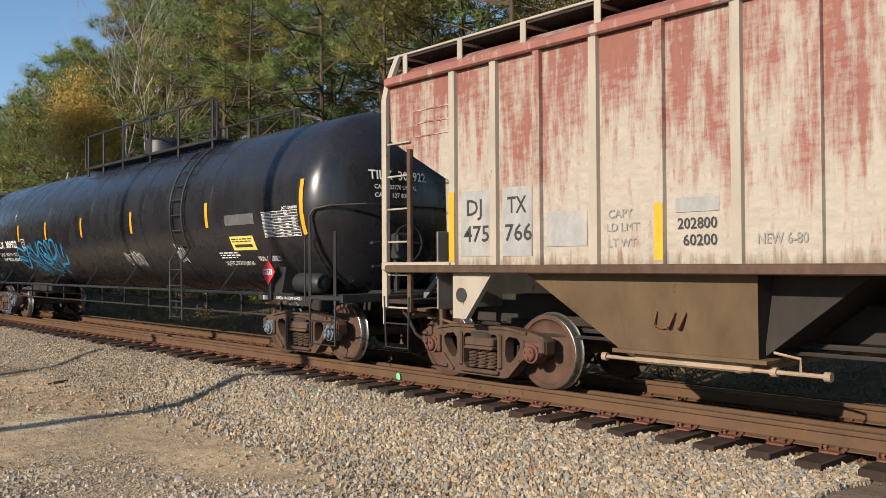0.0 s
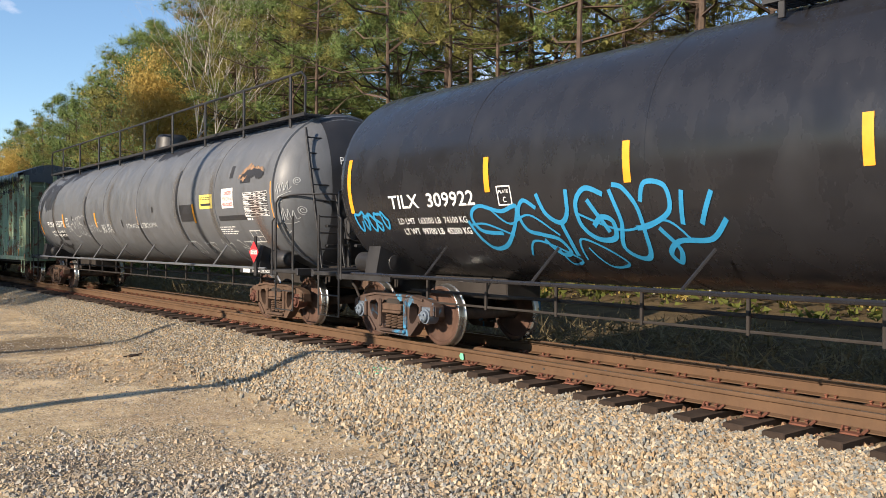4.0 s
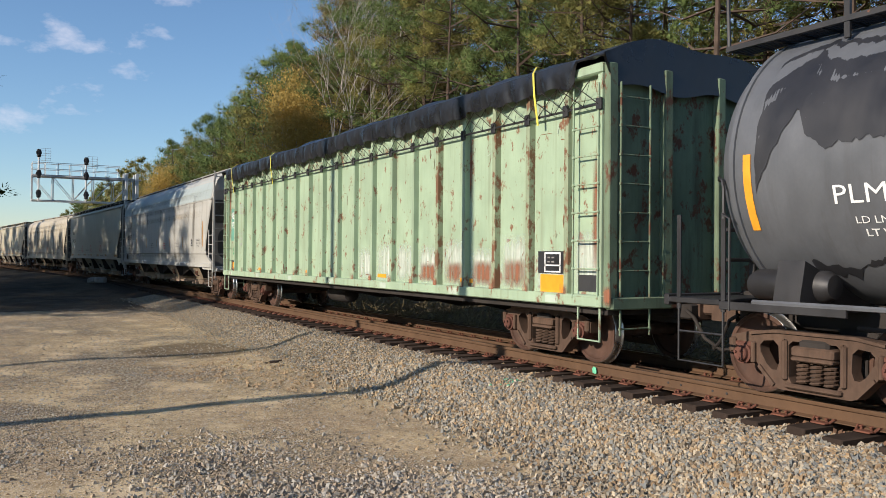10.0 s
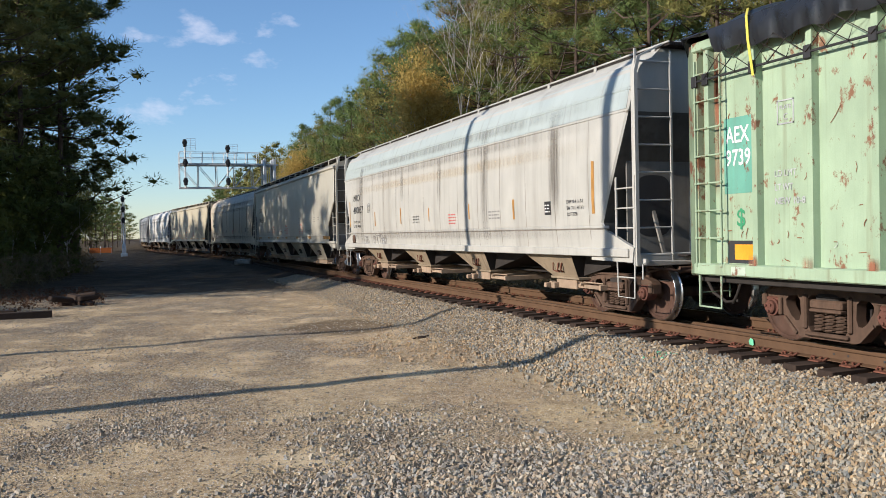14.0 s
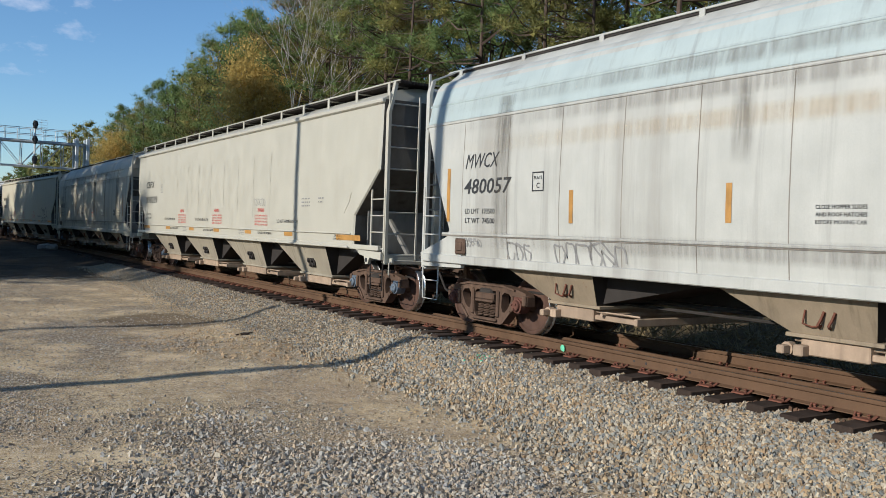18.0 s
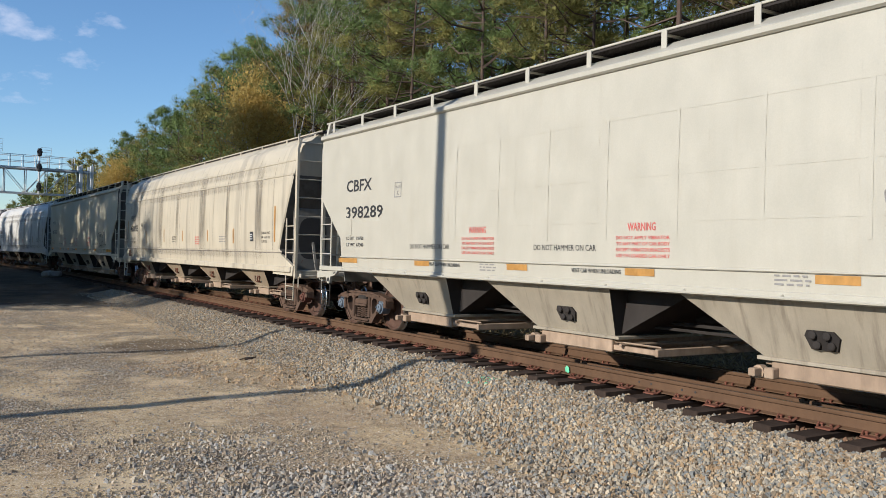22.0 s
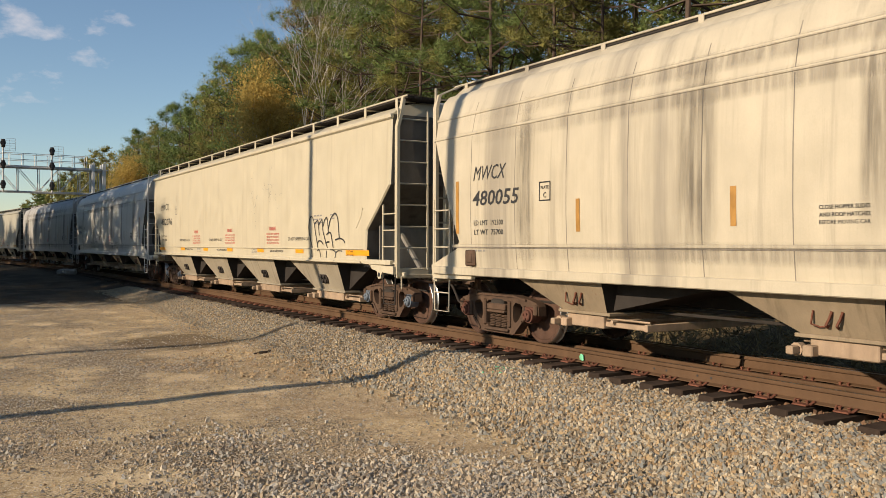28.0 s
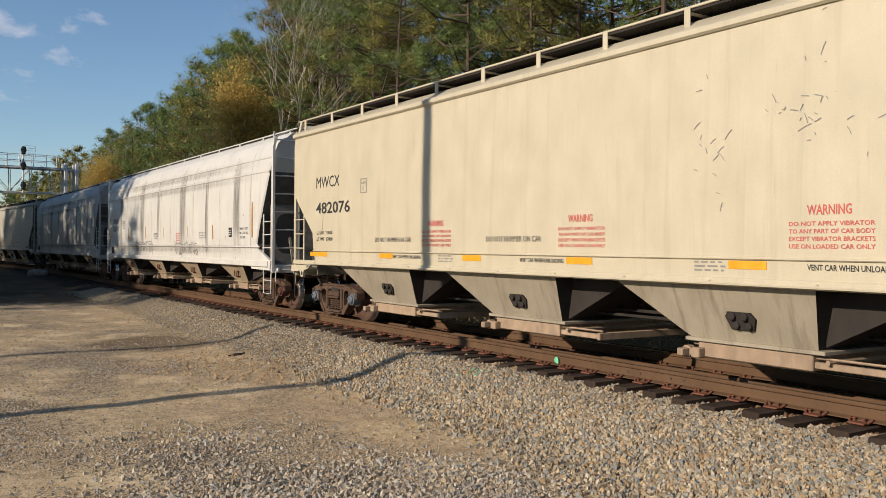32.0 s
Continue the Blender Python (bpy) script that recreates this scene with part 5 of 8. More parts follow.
            part("end_stanchion", st, trim_m, car, "rust-streaked end post")
        # bulkhead under the slope sheet, with its oval lightening holes
        yb = e * (post - (0.42 if curved else 0.93))
        bk = part("bulkhead", MB().soft(-1.4, 1.4, yb - 0.015, yb + 0.015, 0.95, 2.6 if curved else 1.95, 0.006), M["bulk_grey"], car)
        for x in (-0.9, 0.9):
            ov = [(x + 0.36 * math.copysign(abs(math.cos(u)) ** 0.6, math.cos(u)), 1.88 + 0.5 * math.copysign(abs(math.sin(u)) ** 0.6, math.sin(u))) for u in np.linspace(0, 6.283, 25)[:-1]]
            if curved:
                part("lightening_hole", MB().prism(ov, "y", yb + e * 0.016, yb + e * 0.019), M["ink_black"], bk)
            part("slope_brace", MB().loft([[(x - 0.03, y, z - 0.05), (x + 0.03, y, z - 0.05), (x + 0.03, y, z + 0.05), (x - 0.03, y, z + 0.05)] for y, z in ((yb + e * 0.03, 1.75), (e * (post - 0.12), 1.08))]), M["bulk_grey"], bk)
    for e in (-1, 1):
        yl = e * (post + 0.1)
        lv = MB().tube([(-1.46, yl, 0.72), (-1.46, yl, 0.95), (-1.38, yl, 1.0), (-0.6, yl, 0.98), (-0.35, yl + e * 0.12, 0.92), (-0.1, yl + e * 0.3, 0.95)], 0.014, 6)
        lv.soft(-1.42, -1.36, min(e * post, yl + e * 0.02), max(e * post, yl + e * 0.02), 0.94, 1.04, 0.008)
        part("uncoupling_lever", lv, trim_m, car, "bent uncoupling lever")
        rg = MB().tube([(-1.0, e * (post - 0.1), 0.86), (-0.95, e * (post - 0.75), 0.74), (-0.8, e * (post - 1.9), 0.62)], 0.02, 6)
        rg.tube([(-1.25, e * (post - 0.05), 0.9), (-0.7, e * (post + 0.05), 0.82), (-0.3, e * (post + 0.12), 0.86)], 0.022, 6)
        rg.lathe([(0.02, -0.12), (0.06, -0.11), (0.06, 0.11), (0.02, 0.12)], (-0.62, e * (post + 0.02), 0.84), "x", 10)
        rg.soft(-0.98, -0.9, min(e * (post - 0.55), e * (post - 0.45)), max(e * (post - 0.55), e * (post - 0.45)), 0.62, 0.98, 0.012)
        part("brake_rigging", rg, M["grime"], car, "rusty brake rods and levers below the platform")
        part("brake_step", MB().soft(-0.75, 0.55, min(e * (post + 0.02), e * (post + 0.26)), max(e * (post + 0.02), e * (post + 0.26)), 1.06, 1.09, 0.008), M["dark_under"], car)
    bw = MB()
    bx, bz, by_ = 0.12, 2.02, -post - 0.06
    bw.tube([(bx + 0.28 * math.cos(u), by_, bz + 0.28 * math.sin(u)) for u in np.linspace(0, 6.283, 25)], 0.016, 6)
    for k in range(6):
        a = k * 1.047
        bw.tube([(bx + 0.05 * math.cos(a), by_ + 0.02, bz + 0.05 * math.sin(a)), (bx + 0.28 * math.cos(a), by_, bz + 0.28 * math.sin(a))], 0.012, 5)
    bw.lathe([(0.001, by_ - 0.01), (0.06, by_ - 0.01), (0.06, by_ + 0.05), (0.001, by_ + 0.05)], (bx, 0, bz), "y", 10)
    part("brake_wheel", bw, M["dark_under"], car)
    part("brake_housing", MB().soft(bx - 0.3, bx + 0.12, -post + 0.0, -post + 0.24, bz - 0.4, bz + 0.24, 0.07).lathe([(0.001, -post - 0.05), (0.16, -post - 0.05), (0.2, -post + 0.02), (0.2, -post + 0.1), (0.001, -post + 0.1)], (bx - 0.06, 0, bz), "y", 16), trim_m, car)
    chain = MB().tube([(bx - 0.1, -post + 0.1, bz - 0.3), (bx - 0.12, -post + 0.06, 1.5), (bx - 0.08, -post + 0.05, 1.02)], 0.018, 5)
    part("brake_chain", chain, M["spike"], car)
    coupler(car, post + 0.05)
    trucks(car, (-bolsters, bolsters), bearing, rolling=rolling)
    return car, xf


CARS = []

CURVED = [(1.08, 1.53, 8.62), (1.62, 1.585, 8.2), (2.0, 1.60, 8.38), (2.6, 1.60, 8.66), (3.36, 1.575, 8.98), (3.75, 1.50, 9.0), (4.04, 1.39, 9.01), (4.16, 1.28, 9.02), (4.22, 1.12, 9.02)]
FLAT = [(1.26, 1.585, 8.58), (1.5, 1.60, 8.62), (1.85, 1.61, 8.66), (2.35, 1.61, 9.24), (2.72, 1.61, 9.65), (3.2, 1.60, 9.67), (4.06, 1.585, 9.68)]
RIBBED = [(1.50, 1.47, 6.97), (2.52, 1.47, 6.99), (3.2, 1.47, 8.26), (4.02, 1.47, 8.28)]

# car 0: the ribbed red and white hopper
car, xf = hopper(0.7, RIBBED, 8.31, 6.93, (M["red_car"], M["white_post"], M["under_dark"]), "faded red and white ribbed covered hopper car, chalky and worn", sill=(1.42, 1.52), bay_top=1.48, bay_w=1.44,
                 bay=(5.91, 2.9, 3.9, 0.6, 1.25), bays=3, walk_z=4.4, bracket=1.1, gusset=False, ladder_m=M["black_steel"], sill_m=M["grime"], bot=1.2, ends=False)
CARS.append((car, 0.7))
posts = [6.96, 6.25, 5.57, 4.78, 3.98, 3.16, 2.43] + [2.43 - 0.82 * k for k in range(1, 12)]
for i, y in enumerate(posts):
    for s in (-1, 1):
        w = 0.055
        mb = MB().prism([(y - w, s * 1.46), (y - w * 0.9, s * 1.53), (y + w * 0.9, s * 1.53), (y + w, s * 1.46)], "z", 1.5, 4.0)
        mb.v = [(p[1], p[0], p[2]) for p in mb.v]
        part("side_post", mb, M["red_car"] if i in (2, 4, 6, 7, 10, 13) else M["white_post"], car, "chalky side post")
for s in (-1, 1):
    part("top_chord", MB().soft(s * 1.5 - 0.06, s * 1.5 + 0.06, -8.28, 8.28, 3.93, 4.05, 0.02), M["red_post"], car)
xo = lambda z, y=0: -1.475
for y, top in ((6.96, 2.42), (3.98, 2.12), (-0.85, 2.12)):
    patch(car, y - 0.05, y + 0.05, 1.56, top, M["orange"], lambda z, y=0: -1.532, "reflector", "orange reflective strip")
patch(car, 5.68, 6.14, 1.62, 2.42, M["grey_patch"], xo, label="pale grey repaint square")
patch(car, 6.32, 6.85, 1.62, 2.42, M["grey_patch"], xo, label="pale grey repaint square")
patch(car, 4.9, 5.46, 1.72, 2.1, M["grey_patch"], xo, label="pale grey repaint square")
patch(car, 3.36, 3.82, 2.02, 2.16, M["grey_patch"], xo, label="pale grey repaint square")
for tx, y, z, sz, w in (("DJ", 6.74, 2.12, 0.2, 0.26), ("475", 6.80, 1.80, 0.2, 0.44), ("TX", 6.06, 2.12, 0.2, 0.3), ("766", 6.10, 1.80, 0.2, 0.42), ("202800", 3.8, 1.86, 0.11, 0.42), ("60200", 3.74, 1.70, 0.11, 0.36)):
    wall_text(car, tx, y, z, sz, M["ink_black"], xo, w)
for tx, y, z, sz, w in (("CAPY", 4.62, 2.0, 0.09, 0.3), ("LD LMT", 4.64, 1.86, 0.09, 0.4), ("LT WT", 4.62, 1.70, 0.09, 0.34), ("NEW 6-80", 2.98, 1.7, 0.1, 0.46)):
    wall_text(car, tx, y, z, sz, M["ink_grey"], xo, w)
strokes(car, 7.75, 3.2, 0.75, 0.34, (((0, 0), (0, 0.5), (0, 1)), ((0, 1), (0.5, 1), (1, 1)), ((1, 1), (1, 0.5), (1, 0)), ((0, 0), (0.5, 0), (1, 0)), ((0.1, 0.5), (0.4, 0.52), (0.5, 0.5)), ((0.6, 0.5), (0.8, 0.5), (0.95, 0.48))), M["red_post"], lambda z, y=0: -1.472, 0.008, "faint ghost of an old lettering panel")
for e in (-1, 1):
    for s in (-1, 1):
        pf = MB().prism([(e * 6.98, 1.42), (e * 6.98, 0.86), (e * 6.75, 0.86), (e * 6.3, 1.42)], "x", min(s * 1.42, s * 1.5), max(s * 1.42, s * 1.5))
        pl = part("jacking_plate", pf, M["white_post"], car, "rust-stained white plate with a round hole")
        part("jacking_hole", MB().lathe([(0.001, -0.01), (0.09, -0.01), (0.09, 0.0), (0.001, 0.0)], (s * 1.505, e * 6.82, 1.15), n=18), M["ink_black"], pl)
        part("ladder_post", MB().soft(s * 1.5 - 0.03, s * 1.5 + 0.03, e * 7.80 - 0.035, e * 7.80 + 0.035, 0.9, 3.05, 0.008), M["grime"], car, "rust-brown ladder post")
        for k in range(6):
            z = 0.95 + 0.44 * k
            part("rung", MB().tube([(s * 1.5, e * 7.8, z), (s * 1.5, e * 8.31, z)], 0.013, 6), M["white_post"], car)
        part("sill_extension", MB().soft(s * 1.52 - 0.05, s * 1.52 + 0.05, min(e * 6.98, e * 8.33), max(e * 6.98, e * 8.33), 1.45, 1.56, 0.012), M["white_post"], car, "chalky white sill end")


# ---- tank cars ----
def head_rings(R, zc, y, s, n, depth):
    out = []
    for k in range(9):
        u = k / 8 * math.pi / 2
        r, d = R * math.cos(u), depth * math.sin(u)
        out.append([(max(r, 0.01) * math.cos(2 * math.pi * j / n), y + s * d, zc + max(r, 0.01) * math.sin(2 * math.pi * j / n)) for j in range(n)])
    return out


def tank(y0, R, zc, half, bolsters, mt, label, seams, walk, bearing="bearing", frames=("frame", "frame"), bump_=0.012):
    car = thing("tank_car", pose(TRACK, y0, RAIL), label, "rail car", "cars of the freight train")
    n = 72
    rings = list(reversed(head_rings(R, zc, -half, -1, n, R * 0.5)))
    for y in seams:
        for d, r in ((-0.05, R), (-0.045, R + bump_), (0.045, R + bump_), (0.05, R)):
            rings.append([(r * math.cos(2 * math.pi * j / n), y + d, zc + r * math.sin(2 * math.pi * j / n)) for j in range(n)])
    rings += head_rings(R, zc, half, 1, n, R * 0.5)
    shell = MB().loft(rings)
    part("tank_shell", shell, mt, car)
    
    def xf(z, y=0.0):
        r = R * math.sqrt(max(0.05, 1 - (max(0.0, abs(y) - half) / (R * 0.5)) ** 2))
        return -math.sqrt(max(0.01, r * r - (z - zc) ** 2)) - 0.002

    # stub sills, saddles, jacket brackets
    for e in (-1, 1):
        part("stub_sill", MB().soft(-0.35, 0.35, min(e * (half - 2.6), e * (half + 1.0)), max(e * (half - 2.6), e * (half + 1.0)), 0.72, 1.12, 0.02), M["dark_under"], car)
        for s in (-1, 1):
            sd = MB().prism([(s * 0.35, 0.95), (s * 1.5, 1.0), (s * 1.5, 1.12), (s * 1.42, 1.5), (s * 1.0, 1.32), (s * 0.35, 1.15)], "y", e * bolsters - 0.16, e * bolsters + 0.16)
            part("bolster_web", sd, M["black_steel"], car)
        dk = MB().soft(-1.52, 1.52, min(e * (half + 0.25), e * (half + 1.05)), max(e * (half + 0.25), e * (half + 1.05)), 1.0, 1.07, 0.01)
        dk.soft(-1.53, 1.53, min(e * (half + 1.0), e * (half + 1.08)), max(e * (half + 1.0), e * (half + 1.08)), 0.97, 1.1, 0.01)
        part("end_platform", dk, M["black_steel"], car)
        ya, yb_ = e * (half + 0.2), e * (half + 0.86)
        for s in (-1, 1):
            for y in (ya, yb_):
                part("stanchion", MB().soft(s * 1.5 - 0.012, s * 1.5 + 0.012, y - 0.03, y + 0.03, 0.93, 2.02, 0.004), M["black_steel"], car)
            part("grab_iron", MB().tube([(s * 1.52, ya + e * -0.1, 0.95), (s * 1.52, ya + e * -0.1, 1.95), (s * 1.52, ya, 2.0)], 0.016, 6), M["black_steel"], car)
            st = MB().tube([(s * 1.5, ya, 1.0), (s * 1.5, ya, 0.34), (s * 1.5, yb_, 0.34), (s * 1.5, yb_, 1.0)], 0.017, 6).tube([(s * 1.5, ya, 0.68), (s * 1.5, yb_, 0.68)], 0.013, 5)
            part("corner_step", st, M["black_steel"], car)
            part("shoe_board", MB().soft(s * 1.5 - 0.02, s * 1.5 + 0.02, min(e * (half - 1.3), e * (half + 0.25)), max(e * (half - 1.3), e * (half + 0.25)), 0.96, 1.05, 0.006), M["black_steel"], car)
            part("air_reservoir", MB().lathe([(0.001, -0.52), (0.12, -0.5), (0.165, -0.42), (0.165, 0.42), (0.12, 0.5), (0.001, 0.52)], (s * 1.15, e * (half - 0.42), 1.24), "y", 18), M["black_steel"], car)
        arch = [(-1.5, ya, 1.95), (-1.5, ya, 2.28), (-1.46, e * (half + 0.26), 2.38), (-1.3, e * (half + 0.45), 2.43), (-0.9, e * (half + 0.82), 2.45), (0, e * (half + 0.9), 2.45),
                (0.9, e * (half + 0.82), 2.45), (1.3, e * (half + 0.45), 2.43), (1.46, e * (half + 0.26), 2.38), (1.5, ya, 2.28), (1.5, ya, 1.95)]
        part("end_railing", MB().tube(arch, 0.02, 6), M["black_steel"], car)
        br = MB()
        for z in (1.5, 1.86):
            br.soft(-0.8, -0.3, min(e * (half + 0.78), e * (half + 0.86)), max(e * (half + 0.78), e * (half + 0.86)), z - 0.025, z + 0.025, 0.008)
        br.soft(-0.34, -0.28, min(e * (half + 0.78), e * (half + 0.86)), max(e * (half + 0.78), e * (half + 0.86)), 1.06, 1.95, 0.008)
        part("brake_bracket", br, M["black_steel"], car)
    for k, (y, tx) in enumerate(((-half + 0.75, "2 INCH HI-COMP SHOES"),)):
        wall_text(car, tx, y, 0.985, 0.05, M["ink_white"], lambda z, y=0: -1.517, 0.75)
    patch(car, -half + 0.85, -half + 1.15, 0.97, 1.04, M["ink_white"], lambda z, y=0: -1.517, "stencil", "white stencil strip")
    bw = MB()
    e = -1
    bw.tube([(-0.22 + 0.28 * math.cos(u), e * (half + 1.0), 1.86 + 0.28 * math.sin(u)) for u in np.linspace(0, 6.283, 21)], 0.016, 5)
    for k in range(5):
        bw.tube([(-0.22, e * (half + 0.97), 1.86), (-0.22 + 0.28 * math.cos(k * 1.257), e * (half + 1.0), 1.86 + 0.28 * math.sin(k * 1.257))], 0.012, 5)
    bw.soft(-0.42, -0.12, -half - 0.97, -half - 0.8, 1.6, 2.02, 0.03)
    part("brake_wheel", bw, M["black_steel"], car)
    # side guard rails low on the car with their braces
    for s in (-1, 1):
        gr = MB().tube([(s * 1.5, -half + 0.2, 1.06), (s * 1.5, half - 0.2, 1.06)], 0.028, 6)
        for k in range(7):
            yy = -half + 2.4 + (2 * half - 4.8) * k / 6
            gr.tube([(s * 1.5, yy + 0.28, 1.06), (s * 1.3, yy, 1.5)], 0.02, 5)
        part("side_rail", gr, mt, car)
    pp = MB().tube([(-0.9, -half + 1, 0.82), (-0.9, half - 1, 0.82)], 0.025, 6).tube([(-0.95, -half + 1.5, 0.66), (-0.95, half - 1.5, 0.66)], 0.018, 6)
    for k in range(12):
        yy = -half + 1.5 + (2 * half - 3) * k / 11
        pp.soft(-0.98, -0.94, yy - 0.02, yy + 0.02, 0.62, 1.05, 0.006)
    part("brake_piping", pp, M["dark_under"], car)
    # top fittings, manway and walkway
    zt = zc + R
    mw = MB().lathe([(0.001, zt + 0.5), (0.36, zt + 0.5), (0.42, zt + 0.42), (0.44, zt + 0.1), (0.5, zt - 0.05), (0.001, zt - 0.05)], (0, walk[2], 0), "z", 20)
    part("manway", mw, M["black_steel"], car)
    y0_, y1_, _, posts_, both = walk
    for s in ((-1, 1) if both else (-1,)):
        dk = MB()
        for k in range(7):
            xx = s * (0.55 + 0.06 * k)
            dk.box(xx - 0.012, xx + 0.012, y0_, y1_, zt - 0.09, zt - 0.06)
        nb = int((y1_ - y0_) / 0.3)
        for k in range(nb + 1):
            yy = y0_ + (y1_ - y0_) * k / nb
            dk.box(min(s * 0.5, s * 0.95), max(s * 0.5, s * 0.95), yy - 0.015, yy + 0.015, zt - 0.1, zt - 0.085)
        dk.box(min(s * 0.93, s * 0.96), max(s * 0.93, s * 0.96), y0_, y1_, zt - 0.11, zt - 0.05)
        part("walkway", dk, M["black_steel"], car, "black steel grating walkway on the tank's top")
        rl = MB().tube([(s * 0.93, y0_ + 0.02, zt - 0.1), (s * 0.93, y0_, zt + 0.6), (s * 0.93, y0_ + 0.15, zt + 0.72), (s * 0.93, y1_ - 0.15, zt + 0.72), (s * 0.93, y1_, zt + 0.6), (s * 0.93, y1_ - 0.02, zt - 0.1)], 0.024, 6)
        part("handrail", rl, M["black_steel"], car)
        for y in posts_:
            part("rail_post", MB().soft(s * 0.93 - 0.02, s * 0.93 + 0.02, y - 0.035, y + 0.035, zt - 0.28, zt + 0.72, 0.006), M["black_steel"], car)
    coupler(car, half + 1.0)
    for yb, fr in zip((-bolsters, bolsters), frames):
        trucks(car, (yb,), bearing, fr)
    return car, xf


def diamond(car, y, z, r, xf, text):
    mb = MB()
    for q, mt_, off in ((r, 0, 0.03), (r * 0.62, 1, 0.034)):
        pts = [(y + q, z), (y, z + q), (y - q, z), (y, z - q)] if not mt_ else [(y + r * 0.62, z - r * 0.2), (y + r * 0.62, z + r * 0.2), (y - r * 0.62, z + r * 0.2), (y - r * 0.62, z - r * 0.2)]
        mb.add([(-1.56 - off, a, b) for a, b in pts], [(0, 1, 2, 3)], mt_)
    pl = part("placard", mb, [M["sign_red"], M["sign_white"]], car, "red diamond hazard placard")
    holder = MB().soft(-1.57, -1.54, y - 0.05, y + 0.05, z - 0.45, z + 0.3, 0.004)
    part("placard_holder", holder, M["black_steel"], pl)
    wall_text(car, text, y + r * 0.5, z - r * 0.13, r * 0.3, M["ink_black"], lambda z, y=0: -1.595, r)


def table(car, y, z, w, h, rows, cols, xf, seed):
    """A black data panel ruled in white with unreadable cells."""
    patch(car, y - w, y, z, z + h, M["ink_black"], xf, "data_panel", "black stencilled inspection table", 0.006)
    mb, q = MB(), random.Random(seed)
    def cell(a, b, c, d):
        mb.add([(xf(c, a) - 0.01, a, c), (xf(c, b) - 0.01, b, c), (xf(d, b) - 0.01, b, d), (xf(d, a) - 0.01, a, d)], [(0, 1, 2, 3)])
    t = 0.008
    for i in range(rows + 1):
        zz = z + h * i / rows
        cell(y, y - w, zz - t / 2, zz + t / 2)
    for f in (0, 0.45, 0.64, 0.82, 1.0):
        cell(y - w * f + t / 2, y - w * f - t / 2, z, z + h)
    for i in range(rows):
        zz = z + h * (i + 0.3) / rows
        cell(y - 0.02, y - w * q.uniform(0.2, 0.38), zz, zz + h / rows * 0.28)
        for f in (0.47, 0.66, 0.84):
            if q.random() < 0.75:
                cell(y - w * f, y - w * (f + 0.09), zz, zz + h / rows * 0.28)
    tagged(part("data_panel", mb, M["ink_white"], car, "white ruled lines and unreadable entries"), kind="stuff")


# car 1: the black tank car
car, xf = tank(20.0, 1.52, 2.53, 8.93, 8.18, M["tank_black"], "glossy black tank car with blue graffiti and orange reflectors", (-5.9, -2.95, 0, 2.95, 5.9),
               (-5.1, 1.9, -0.6, (-4.9, -3.4, -2.0, -0.5, 0.7, 1.7), True), "bearing_blue", ("frame", "frame_blue"), 0.006)
CARS.append((car, 20.0))
for y, a, b in ((-8.92, 2.0, 2.86), (-5.78, 2.21, 2.66), (-2.37, 2.21, 2.66), (0.57, 2.21, 2.66), (3.15, 2.21, 2.66), (5.45, 2.21, 2.66), (8.78, 2.02, 2.87)):
    patch(car, y - 0.05, y + 0.05, a, b, M["orange"], xf, "reflector", "orange reflective strip", 0.006, nz=6)
wall_text(car, "TILX  309922", 7.72, 2.06, 0.2, M["ink_white"], xf, 1.98)
wall_text(car, "LD LMT  163300 LB  74100 KG", 7.6, 1.83, 0.09, M["ink_white"], xf, 1.6)
wall_text(car, "LT WT  99700 LB  45200 KG", 7.55, 1.68, 0.09, M["ink_white"], xf, 1.55)
boxed_plate(car, 5.28, 2.03, 0.26, 0.25, M["ink_white"], xf)
table(car, -7.72, 1.99, 1.08, 0.40, 9, 4, xf, 3)
wall_text(car, "DOT111A100W1", -8.35, 2.41, 0.05, M["ink_white"], xf, 0.45)
patch(car, -7.3, -6.5, 1.79, 2.03, M["sign_yellow"], xf, "sign", "yellow emergency notice with unreadable lines", 0.006, nz=5)
text_bars(car, -6.55, 1.97, 0.7, 2, M["ink_black"], lambda z, y=0: xf(z, y) - 0.004, 0.02, 0.04, 2)
patch(car, -7.2, -6.6, 1.84, 1.89, M["ink_black"], lambda z, y=0: xf(z, y) - 0.004, "bar", "dark bar of print", 0.006)
patch(car, -7.45, -6.45, 2.22, 2.40, M["grey_gloss"], xf, label="grey painted-over rectangle", nz=5)
text_bars(car, -5.9, 1.74, 0.75, 3, M["ink_white"], xf, 0.02, 0.042, 5)
wall_text(car, "LIQUEFIED PETROLEUM GAS", -5.92, 1.53, 0.075, M["ink_white"], xf, 1.02)
wall_text(car, "NON - ODORIZED", -7.18, 1.60, 0.085, M["ink_white"], xf, 0.72)
strokes(car, 5.98, 1.3, 1.0, 1.0, (((0.0, 0.55), (0.12, 0.3), (0.3, 0.18), (0.6, 0.25), (0.9, 0.5), (1.0, 0.72), (0.7, 0.66), (0.3, 0.74), (0.1, 0.62), (0.2, 0.42), (0.6, 0.38)),
    ((1.35, 0.68), (1.15, 0.78), (1.02, 0.62), (1.08, 0.42), (1.3, 0.36), (1.55, 0.3), (1.62, 0.15), (1.45, 0.12), (1.3, 0.3))), M["ink_blue"], xf, 0.026, "large blue spray-painted letters")
